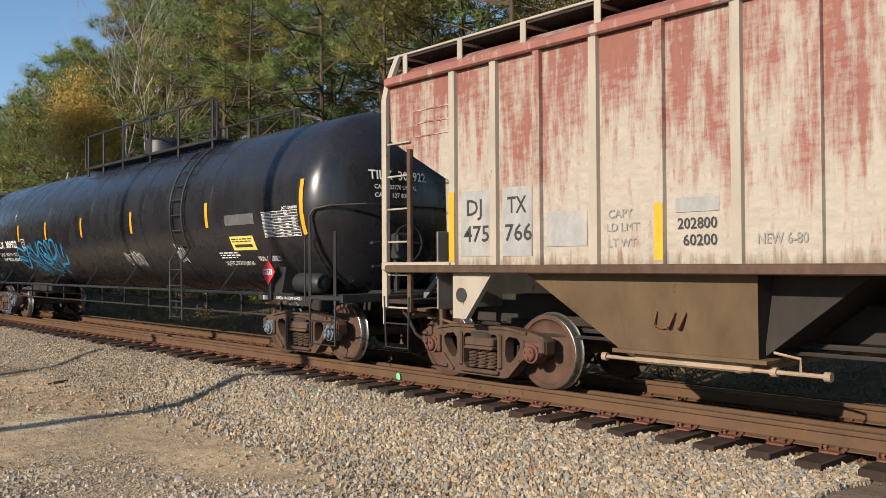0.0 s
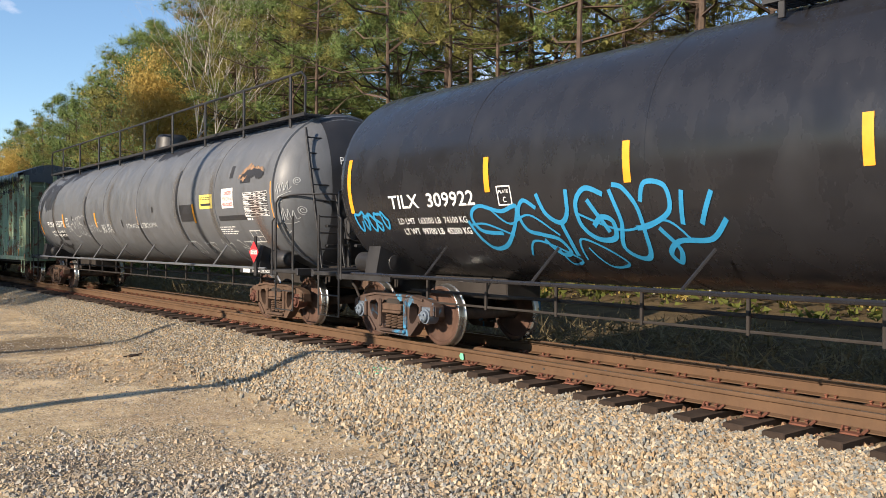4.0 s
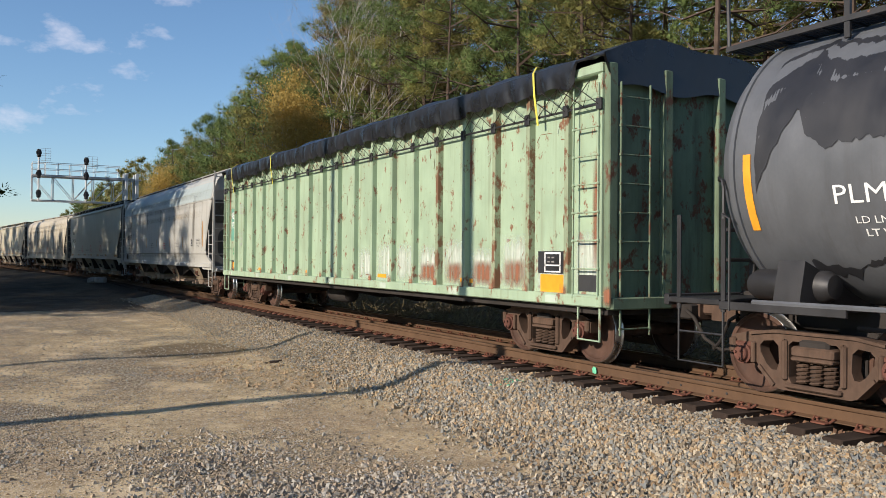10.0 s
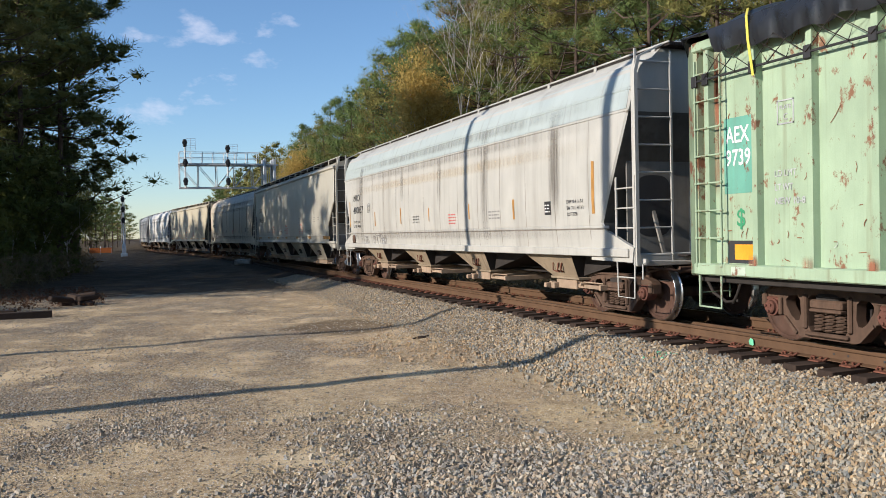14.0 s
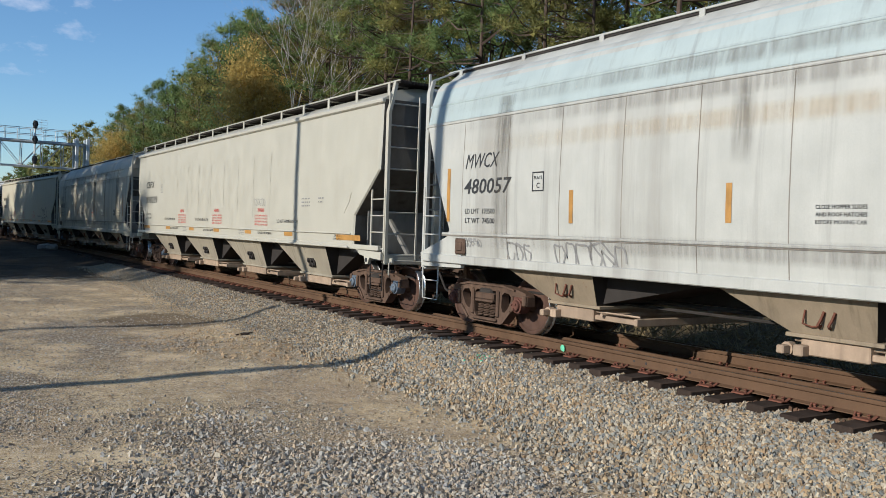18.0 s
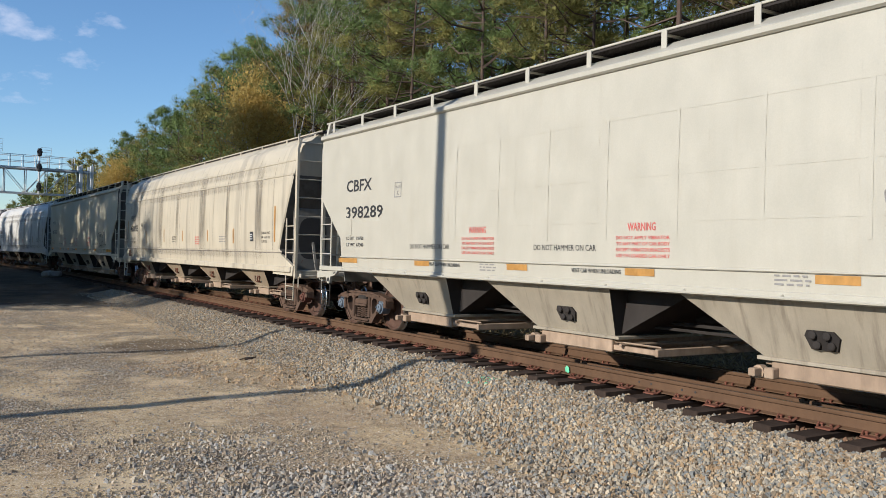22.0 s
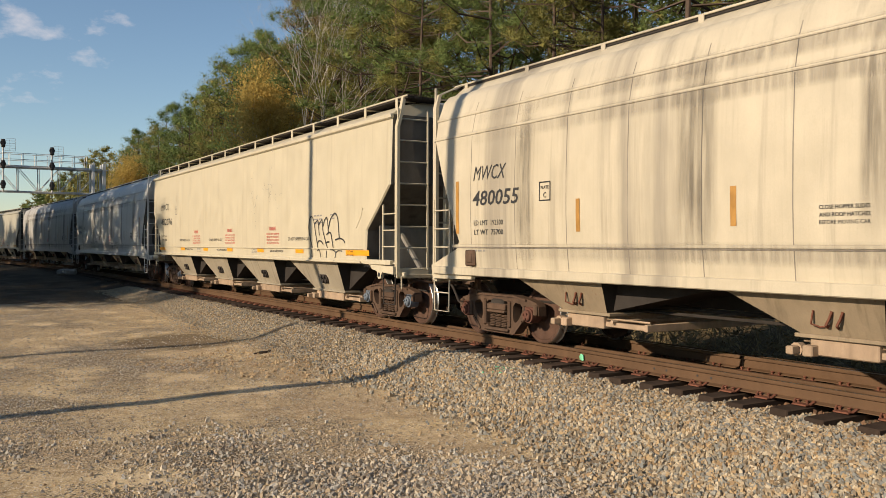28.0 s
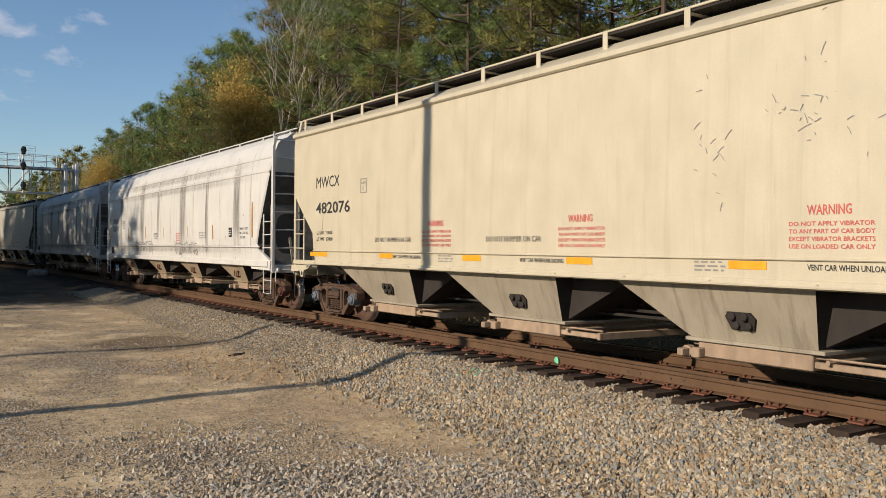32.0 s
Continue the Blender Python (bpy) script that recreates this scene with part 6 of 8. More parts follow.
strokes(car, 5.98, 1.3, 1.0, 1.0, (((1.4, 0.85), (1.5, 0.6), (1.7, 0.5), (1.85, 0.62), (1.9, 0.88)), ((1.7, 0.5), (1.72, 0.3), (1.7, 0.1)),
    ((2.45, 0.8), (2.2, 0.88), (2.02, 0.72), (2.02, 0.45), (2.2, 0.3), (2.45, 0.32), (2.5, 0.5), (2.35, 0.55), (2.2, 0.45)), ((2.2, 0.75), (2.35, 0.5), (2.4, 0.38))), M["ink_blue"], xf, 0.030, "large blue spray-painted letters")
strokes(car, 5.98, 1.3, 1.0, 1.0, (((2.55, 0.85), (2.62, 0.5), (2.5, 0.2), (2.7, 0.08), (2.85, 0.2), (2.9, 0.6), (2.75, 0.85), (2.6, 0.9)), ((2.95, 0.7), (3.05, 0.9), (3.3, 0.85), (3.3, 0.6), (3.0, 0.45), (2.8, 0.42)),
    ((3.1, 0.42), (3.25, 0.2), (3.15, 0.05), (3.1, 0.15), (3.3, 0.28), (3.7, 0.3), (3.95, 0.5)), ((3.5, 0.8), (3.42, 0.45)), ((3.85, 0.78), (3.65, 0.45))), M["ink_blue"], xf, 0.027, "large blue spray-painted letters")
strokes(car, 5.98, 1.3, 1.0, 1.0, (((0.9, 0.1), (1.1, 0.28), (1.4, 0.22), (1.7, 0.05), (1.5, 0.0), (1.45, 0.2)), ((1.8, 0.05), (1.9, 0.3), (2.2, 0.2), (2.4, 0.02), (2.1, -0.02), (1.95, 0.2)), ((0.05, 0.5), (0.35, 0.5), (0.8, 0.35)),
    ((0.5, 0.7), (0.8, 0.5), (1.2, 0.6), (1.6, 0.35)), ((2.0, 0.6), (2.6, 0.4), (3.2, 0.5), (3.45, 0.3))), M["ink_blue"], xf, 0.014, "thin blue spray-painted flourishes")
scribble(car, 8.75, 1.75, 0.9, 0.3, M["ink_blue"], xf, 12, 5, 0.022, "blue spray-painted scrawl")
scribble(car, -1.6, 1.55, 0.9, 0.3, M["ink_white"], xf, 13, 5, 0.008, "thin white chalk scrawl")
scribble(car, -4.2, 1.6, 0.35, 0.35, M["ink_white"], xf, 14, 4, 0.008, "thin white chalk scrawl")
diamond(car, -8.06, 1.42, 0.21, xf, "1075")
tl = MB()
for yy in (-4.9, -4.4):
    pts = [(-1.56, yy, 0.5), (-1.57, yy, 1.6)] + [(-1.58 * math.cos(u), yy, 2.53 + 1.58 * math.sin(u)) for u in np.linspace(-0.45, 0.95, 9)]
    tl.tube(pts, 0.022, 6)
for z in (0.55, 0.85, 1.15, 1.45):
    tl.tube([(-1.565, -4.9, z), (-1.565, -4.4, z)], 0.014, 5)
for u in np.linspace(-0.4, 0.9, 8):
    tl.tube([(-1.58 * math.cos(u), -4.9, 2.53 + 1.58 * math.sin(u)), (-1.58 * math.cos(u), -4.4, 2.53 + 1.58 * math.sin(u))], 0.014, 5)
part("side_ladder", tl, M["black_steel"], car, "black ladder curving up the tank side")


def end_text(car, text, x, z, size, half, R, zc, mt, width=0.0):
    """White lettering on the near-facing head."""
    vs, fs = letters(text, size, width)
    def yy(px, pz):
        q = min(0.98, ((px * px + (pz - zc) ** 2) / (R * R)))
        return -half - R * 0.5 * math.sqrt(1 - q) - 0.018
    me = bpy.data.meshes.new("lettering")
    me.from_pydata([(x + v[0], yy(x + v[0], z + v[1]), z + v[1]) for v in vs], [], fs)
    me.materials.append(mt)
    part("lettering", me, None, car, "lettering " + text)


end_text(car, "TILX  309922", -0.72, 2.86, 0.15, 8.93, 1.52, 2.53, M["ink_white"], 1.1)
end_text(car, "CAPY  33770 US GAL", -0.64, 2.71, 0.07, 8.93, 1.52, 2.53, M["ink_white"], 0.8)
end_text(car, "CAPY  127 830 L", -0.64, 2.58, 0.07, 8.93, 1.52, 2.53, M["ink_white"], 0.7)

# car 2: the dark grey pressure tank car
car, xf = tank(40.5, 1.52, 2.53, 8.93, 8.31, M["tank_grey"], "dull dark grey pressure tank car, patched and scrawled on", (-6.3, -4.2, -1.4, 1.4, 3.22, 6.98),
               (-9.2, 9.6, 0.2, [-8.6 + 2.08 * k for k in range(9)], False), "bearing", ("frame", "frame"))
for y, w, a, b in ((3.3, 0.35, 1.15, 3.5), (0.9, 0.3, 1.3, 3.8), (-4.1, 0.35, 1.2, 3.6), (-6.2, 0.3, 1.2, 3.4), (6.9, 0.25, 1.2, 3.2), (-8.3, 0.5, 1.15, 2.6)):
    patch(car, y - w / 2, y + w / 2, a, b, M["rust_film"] if y == -8.3 else M["soot"], xf, "seam_stain", "dark run down from a seam", 0.016, nz=12)
for e in (-1, 1):
    part("jacket_band", MB().lathe([(1.515, e * 8.97), (1.535, e * 8.975), (1.535, e * 9.03), (1.49, e * 9.04)], (0, 0, 2.53), "y", 72), M["tank_grey"], car, "grey jacket band round the shell's end")
for y, a, b in ((3.22, 1.15, 2.9), (-4.2, 1.1, 3.2), (6.98, 1.2, 3.6), (-1.4, 1.1, 2.0)):
    patch(car, y - 0.05, y + 0.05, a, b, M["patch_black"], xf, "seam_band", "black coating along a seam", 0.018, nz=12)
CARS.append((car, 40.5))
for y, a, b in ((-8.98, 1.83, 2.69), (-5.15, 1.98, 2.39), (-1.38, 1.98, 2.39), (2.28, 1.98, 2.39), (5.77, 2.0, 2.43), (8.8, 1.82, 2.62)):
    patch(car, y - 0.05, y + 0.05, a, b, M["orange"], xf, "reflector", "orange reflective strip", 0.006, nz=6)
wall_text(car, "PLMX  135173", 7.8, 2.05, 0.19, M["ink_white"], xf, 1.95)
wall_text(car, "LD LMT  164200 LB  74500 KG", 7.62, 1.86, 0.07, M["ink_white"], xf, 1.65)
wall_text(car, "LT WT  98800 LB  44800 KG", 7.55, 1.74, 0.07, M["ink_white"], xf, 1.6)
boxed_plate(car, 5.5, 2.05, 0.28, 0.25, M["ink_white"], xf)
table(car, -7.76, 2.06, 1.04, 0.46, 10, 4, xf, 8)
text_bars(car, -7.8, 1.99, 0.3, 1, M["ink_white"], xf, 0.04, 0.06, 8)
patch(car, -7.28, -6.72, 2.25, 2.65, M["sign_white"], xf, "sign", "white sign with red lettering", 0.006, nz=6)
for k, (tx, w) in enumerate((("LIQUEFIED", 0.38), ("PETROLEUM GAS", 0.48), ("NON-ODORIZED", 0.48))):
    wall_text(car, tx, -6.78 if w > 0.4 else -6.83, 2.52 - 0.115 * k, 0.075, M["ink_red"], lambda z, y=0: xf(z, y) - 0.004, w)
patch(car, -6.24, -5.55, 2.27, 2.57, M["sign_yellow"], xf, "sign", "yellow emergency notice with unreadable lines", 0.006, nz=5)
text_bars(car, -5.6, 2.50, 0.6, 2, M["ink_black"], lambda z, y=0: xf(z, y) - 0.004, 0.018, 0.04, 2)
patch(car, -6.16, -5.63, 2.33, 2.38, M["ink_black"], lambda z, y=0: xf(z, y) - 0.004, "bar", "dark bar of print", 0.006)
for y0_, y1_, a, b in ((-5.08, -4.35, 2.02, 2.39), (-7.8, -6.46, 2.0, 2.1), (-2.6, -2.5, 2.28, 2.42), (-0.1, 0.0, 1.95, 2.15), (3.4, 3.52, 2.05, 2.2), (-7.2, -7.05, 2.85, 3.1), (6.0, 6.6, 1.62, 1.85), (4.7, 4.8, 2.2, 2.35), (-8.05, -7.6, 2.72, 2.85)):
    patch(car, y0_, y1_, a, b, M["patch_black"], xf, label="dull black repaint patch", nz=5)
def ragged(car, ys, lo, hi, mt, xf, name, label, seed, step=0.035, jag=0.12):
    """A worn or spilled patch with a torn lower and upper edge."""
    q_ = random.Random(seed)
    mb = MB()
    n_ = int((ys[1] - ys[0]) / step)
    ja = jb = 0.0
    cols = []
    for i in range(n_ + 1):
        y = ys[0] + (ys[1] - ys[0]) * i / n_
        u = i / n_
        ja += (q_.uniform(-1, 1) - 0.25 * ja) * 0.7
        jb += (q_.uniform(-1, 1) - 0.25 * jb) * 0.7
        a, b = float(np.interp(u, *lo)) + jag * ja * 0.5, float(np.interp(u, *hi)) + jag * jb * 0.3
        cols.append([(xf(z, y) - 0.007, y, z) for z in np.linspace(a, max(b, a + 0.01), 6)])
    mb.add([p for c in cols for p in c], [(i * 6 + j, i * 6 + j + 1, (i + 1) * 6 + j + 1, (i + 1) * 6 + j) for i in range(n_) for j in range(5)])
    return part(name, mb, mt, car, label)


ragged(car, (-8.6, -7.5), ((0, 0.4, 0.6, 1), (2.86, 2.9, 2.84, 2.8)), ((0, 0.3, 0.7, 1), (2.92, 3.04, 3.06, 2.9)), M["buff_patch"], xf, "worn_patch", "buff undercoat showing through worn paint", 5)
ragged(car, (-8.6, -7.6), ((0, 1), (2.80, 2.82)), ((0, 0.5, 1), (2.88, 2.99, 2.88)), M["patch_black"], lambda z, y=0: xf(z, y) - 0.004, "worn_patch", "black overpaint on the worn patch", 6)
mb = MB()
for a, b, c, d in ((-7.66, -8.14, 1.56, 1.575), (-7.66, -8.14, 1.775, 1.79), (-7.66, -7.675, 1.56, 1.79), (-8.125, -8.14, 1.56, 1.79), (-7.66, -8.14, 1.66, 1.67), (-7.9, -7.91, 1.56, 1.79)):
    mb.add([(xf(c, a) - 0.006, a, c), (xf(c, b) - 0.006, b, c), (xf(d, b) - 0.006, b, d), (xf(d, a) - 0.006, a, d)], [(0, 1, 2, 3)])
part("stencil_box", mb, M["ink_white"], car)
text_bars(car, -6.3, 1.86, 0.9, 4, M["ink_white"], xf, 0.02, 0.045, 9)
for k, (y, w, lp) in enumerate(((-5.0, 0.6, 2), (-6.0, 0.5, 2), (-6.8, 0.7, 2), (-4.2, 0.5, 2), (-7.4, 0.4, 2))):
    scribble(car, y, 1.32, w, 0.3, M["ink_chalk"], xf, 30 + k, lp, 0.010, "thin chalk drawing")
strokes(car, 4.98, 1.72, 1.78, 0.62, (
    ((0.38, 0.08), (0.25, 0.0), (0.1, 0.08), (0.02, 0.3), (0.0, 0.5), (0.05, 0.62), (0.14, 0.62), (0.2, 0.52), (0.24, 0.42), (0.15, 0.45)),
    ((0.13, 0.62), (0.14, 0.78), (0.2, 0.86), (0.26, 0.8), (0.3, 0.5), (0.33, 0.7), (0.36, 0.86), (0.42, 0.8), (0.41, 0.4), (0.38, 0.08)),
    ((0.36, 0.86), (0.41, 0.93), (0.48, 0.88), (0.475, 0.4), (0.5, 0.15), (0.57, 0.14), (0.6, 0.25), (0.56, 0.6), (0.5, 0.9)),
    ((0.5, 0.9), (0.58, 1.0), (0.66, 0.92), (0.63, 0.72), (0.56, 0.62), (0.7, 0.55), (0.77, 0.3), (0.7, 0.08), (0.58, 0.14)),
    ((0.64, 0.8), (0.72, 0.95), (0.82, 1.0), (0.92, 0.94)), ((0.77, 0.3), (0.78, 0.12), (0.86, 0.02), (1.0, 0.05))), M["ink_chalk"], xf, 0.009, "looping white chalk outline")
strokes(car, 5.38, 1.88, 0.42, 0.17, (((0.0, 1.0), (0.08, 0.1), (0.3, 0.15)), ((0.3, 0.9), (0.65, 0.95)), ((0.48, 0.95), (0.5, 0.1)), ((0.75, 0.1), (0.72, 0.9), (0.95, 0.75), (0.76, 0.5), (1.0, 0.3), (0.75, 0.1))), M["ink_chalk"], xf, 0.008, "small white marker letters")
strokes(car, 3.05, 1.84, 1.05, 0.3, (((0.14, 0.6), (0.04, 0.62), (0.05, 0.4), (0.14, 0.3), (0.1, 0.05), (0.0, 0.1)), ((0.27, 1.0), (0.25, 0.1), (0.33, 0.05)), ((0.2, 0.6), (0.36, 0.64)), ((0.42, 0.0), (0.46, 0.5), (0.46, 1.0)), ((0.46, 1.0), (0.56, 0.5), (0.66, 0.05)), ((0.66, 0.05), (0.67, 0.5), (0.68, 1.05)), ((0.98, 0.85), (0.86, 0.9), (0.78, 0.5), (0.84, 0.1), (1.0, 0.12))), M["ink_chalk"], xf, 0.009, "white marker letters")
wall_text(car, "BUNTA.", 1.86, 1.82, 0.24, M["ink_chalk"], xf, 0.95, 0.25)
wall_text(car, "STN:AOSK:LTBC:UPPR", -0.35, 1.92, 0.12, M["ink_chalk"], xf, 2.3, 0.2)
diamond(car, -8.4, 1.37, 0.21, xf, "1075")
def curl(cy_, cz_, r):
    """A small spiral of chalk."""
    return tuple((cy_ + r * (0.2 + 0.06 * k) * math.cos(0.8 * k), cz_ + 1.2 * r * (0.2 + 0.06 * k) * math.sin(0.8 * k)) for k in range(15))


strokes(car, -9.1, 2.3, 0.34, 0.46, (((0.0, 0.42), (0.1, 0.75)), ((0.08, 0.3), (0.2, 0.7), (0.24, 0.4), (0.36, 0.78), (0.42, 0.45), (0.55, 0.84), (0.58, 0.5), (0.7, 0.62)), ((0.1, 0.2), (0.7, 0.44)), ((0.1, 0.2), (0.18, 0.0), (0.3, 0.05)), curl(0.86, 0.85, 0.13)), M["ink_chalk"], xf, 0.0045, "thin pale chalk crown and curl")
strokes(car, -9.1, 1.72, 0.36, 0.5, (((0.02, 0.8), (0.1, 0.5), (0.16, 0.85)), ((0.2, 0.5), (0.26, 0.95), (0.34, 0.5), (0.44, 0.9), (0.5, 0.5), (0.62, 0.85), (0.66, 0.55), (0.78, 0.6)), ((0.05, 0.42), (0.4, 0.36), (0.7, 0.45)), ((0.05, 0.42), (0.14, 0.1), (0.32, 0.12), (0.1, 0.0)), curl(0.9, 0.86, 0.14)), M["ink_chalk"], xf, 0.0045, "thin pale chalk scrawl and curl")
end_text(car, "PLMX  135173", -0.42, 3.02, 0.15, 8.93, 1.52, 2.53, M["ink_white"], 0.95)
end_text(car, "CAPY  33800 US GAL", -0.36, 2.86, 0.06, 8.93, 1.52, 2.53, M["ink_white"], 0.75)
end_text(car, "CAPY  28146 IMP GAL", -0.36, 2.74, 0.06, 8.93, 1.52, 2.53, M["ink_white"], 0.78)
end_text(car, "CAPY- 127 947  L", -0.36, 2.62, 0.06, 8.93, 1.52, 2.53, M["ink_white"], 0.66)
hc = MB()
for k in range(29):
    x = -0.6 + 2.0 * k / 28
    h = math.sqrt(max(0.02, 1.47 ** 2 - x * x))
    hc.v += [(x, -8.93 - 0.76 * math.sqrt(max(0.0, 1 - (x * x + (h * u) ** 2) / 1.52 ** 2)) - 0.009, 2.53 + h * u) for u in np.linspace(-1, 1, 25)]
fs = [(k * 25 + j, k * 25 + j + 1, k * 25 + j + 26, k * 25 + j + 25) for k in range(28) for j in range(24)]
part("head_coating", MB().add(hc.v, fs), M["patch_black"], car, "black coating over the tank's end")
lad = ladder("end_ladder", car, 0.0, -1.0, -0.52, 0.0, 2.72, 9, M["black_steel"], "x")
lad.matrix_basis = pose(0, -9.98, 1.05, -13.6) @ lad.matrix_basis
ragged(car, (4.9, 8.7), ((0, 0.25, 0.35, 0.55, 0.62, 0.8, 0.88, 1), (3.85, 3.5, 3.75, 3.2, 2.75, 2.6, 3.0, 2.2)), ((0, 1), (3.99, 3.97)), M["patch_black"], xf, "stain", "spilled black coating run down the shoulder", 7)
ragged(car, (-3.5, -0.5), ((0, 0.5, 1), (3.78, 3.66, 3.82)), ((0, 1), (3.97, 3.97)), M["patch_black"], xf, "stain", "spilled black coating along the walkway", 8)
ragged(car, (6.1, 8.3), ((0, 0.3, 0.6, 1), (1.5, 1.35, 1.5, 1.3)), ((0, 0.2, 0.5, 0.8, 1), (1.52, 1.45, 1.62, 1.42, 1.5)), M["patch_black"], xf, "stain", "dark drips low on the shell", 9)

# car 3: the green gondola under its tarpaulin
car = thing("gondola", pose(TRACK, 60.88, RAIL), "pale green high-sided gondola, rusted, under a black tarpaulin", "rail car", "cars of the freight train")
CARS.append((car, 60.88))
G0, G1, GH = 0.86, 4.06, 9.27
for s in (-1, 1):
    part("side_sheet", MB().box(min(s * 1.42, s * 1.45), max(s * 1.42, s * 1.45), -GH, GH, G0, G1), M["green_car"], car)
    part("side_sill", MB().soft(s * 1.5 - 0.07, s * 1.5 + 0.06, -GH, GH, G0, G0 + 0.16, 0.015), M["green_car"], car)
    part("top_chord", MB().soft(s * 1.5 - 0.07, s * 1.5 + 0.07, -GH, GH, G1 - 0.14, G1, 0.02), M["green_post"], car)
    part("tie_rail", MB().soft(s * 1.555 - 0.012, s * 1.555 + 0.012, -GH, GH, 3.505, 3.535, 0.005), M["black_steel"], car, "dark tie-down rail along the side")
    for k in range(22):
        y = min(9.21, max(-9.21, -9.42 + 0.92 * k))
        w = 0.06
        mb = MB().prism([(s * 1.44, y - w), (s * 1.545, y - w * 0.75), (s * 1.545, y + w * 0.75), (s * 1.44, y + w)], "z", G0, G1 - 0.1)
        ps = part("side_post", mb, M["rust_post"] if k in (1, 2, 3, 5, 21) else M["green_post"], car, "rust-chipped green side post")
        part("tie_bracket", MB().soft(s * 1.56 - 0.02, s * 1.56 + 0.02, y - 0.055, y + 0.055, 3.44, 3.60, 0.008), M["black_steel"], ps)
for e in (-1, 1):
    part("end_sheet", MB().box(-1.45, 1.45, min(e * GH, e * (GH - 0.03)), max(e * GH, e * (GH - 0.03)), G0, G1), M["green_end_shaded"], car)
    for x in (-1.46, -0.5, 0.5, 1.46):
        part("end_post", MB().soft(x - 0.07, x + 0.07, min(e * GH, e * (GH + 0.12)), max(e * GH, e * (GH + 0.12)), G0, G1 - 0.02, 0.012), M["green_end_shaded"], car)
    part("end_beam", MB().soft(-1.5, 1.5, min(e * GH, e * (GH + 0.16)), max(e * GH, e * (GH + 0.16)), G0 - 0.02, G0 + 0.14, 0.015), M["green_end_shaded"], car)
    ladder("end_ladder", car, e * (GH + 0.13), -1.35, -0.85, 0.5, 3.8, 9, M["green_end_shaded"], "x", 0.012, 0.012)
    ladder("side_ladder", car, -1.56, min(e * 9.2, e * 8.68), max(e * 9.2, e * 8.68), 0.9, 3.8, 8, M["green_post"], "y", 0.012, 0.01)
    part("corner_step", MB().tube([(-1.52, e * 9.2, 0.85), (-1.52, e * 9.2, 0.42), (-1.52, e * 8.75, 0.42), (-1.52, e * 8.75, 0.85)], 0.018, 6), M["green_post"], car)
    part("stub_sill", MB().soft(-0.3, 0.3, min(e * 7.0, e * 9.6), max(e * 7.0, e * 9.6), 0.7, 0.9, 0.02), M["dark_under"], car)
part("floor", MB().soft(-1.45, 1.45, -GH, GH, G0 - 0.1, G0 + 0.05, 0.01).soft(-0.25, 0.25, -GH, GH, 0.62, G0, 0.02), M["dark_under"], car)
for y in np.arange(-5.5, 5.6, 1.83):
    part("cross_bearer", MB().prism([(-1.45, G0 - 0.08), (1.45, G0 - 0.08), (0.4, G0 - 0.3), (-0.4, G0 - 0.3)], "y", y - 0.05, y + 0.05), M["dark_under"], car)
part("air_reservoir", MB().lathe([(0.001, -0.6), (0.18, -0.55), (0.2, -0.4), (0.2, 0.4), (0.18, 0.55), (0.001, 0.6)], (-0.8, 1.2, 0.6), "y", 16), M["dark_under"], car)
# tarpaulin: crowned, wrinkled, with a ragged hanging edge
tx_, ty_ = 31, 320
vs, fs = [], []
for j in range(ty_):
    y = -GH - 0.12 + (2 * GH + 0.24) * j / (ty_ - 1)
    flap = min(1.0, max(0.0, (GH - 0.45 - abs(y)) / 0.12))
    drop = 0.05 + flap * (0.30 + 0.02 * math.sin(3.4 * y + 1.0) + 0.03 * math.sin(1.1 * y) + 0.025 * math.sin(11.0 * y + 2))
    for i in range(tx_):
        u = -1 + 2 * i / (tx_ - 1)
        a = abs(u)
        if a < 0.8:
            x = u / 0.8 * 1.60
            z = 4.16 + 0.26 * (1 - abs(u / 0.8) ** 3) + 0.025 * math.sin(5 * y + 4 * u) + 0.02 * math.sin(2.1 * y - 6 * u) + 0.012 * math.sin(13 * y + 9 * u)
        else:
            k = (a - 0.8) / 0.2
            x = math.copysign(1.62 + (0.02 * math.sin(9 * y) + 0.018 * math.sin(17 * y + 3 * k) + 0.012 * math.sin(29 * y)) * k + 0.03 * math.sin(math.pi * k), u)
            z = 4.16 - drop * k
        if j in (0, ty_ - 1) and a < 0.8:
            z = 3.74 + 0.05 * math.sin(9 * u)
        vs.append((x, y, z))
for j in range(ty_ - 1):
    for i in range(tx_ - 1):
        fs.append((j * tx_ + i, j * tx_ + i + 1, (j + 1) * tx_ + i + 1, (j + 1) * tx_ + i))
part("tarpaulin", MB().add(vs, fs), M["tarp"], car, "wrinkled black plastic tarpaulin with a ragged edge")
for k in range(20):
    y = -9.42 + 0.92 * k + (0.21 if k == 0 else 0)
    for a, b, c in ((0.0, 0.46, 0.925), (0.3, 0.1, 0.62), (0.62, 0.8, 0.3)):
        part("lashing", MB().tube([(-1.585, y + a, 3.52), (-1.635, y + b, 3.84), (-1.585, y + c, 3.52)], 0.006, 4), M["dark_under"], car)
for y in (8.0, -7.9, 4.2):
    part("strap", MB().loft([[(x, y + d - w, z), (x + 0.006, y + d - w, z), (x + 0.006, y + d + w, z), (x, y + d + w, z)] for x, z, d, w in ((-1.60, 3.4, 0.0, 0.022), (-1.655, 3.85, 0.02, 0.022), (-1.665, 4.15, 0.03, 0.022), (-1.45, 4.31, 0.25, 0.022), (-0.6, 4.47, 0.9, 0.022))]), M["strap"], car, "yellow webbing strap")
xg = lambda z, y=0: -1.452
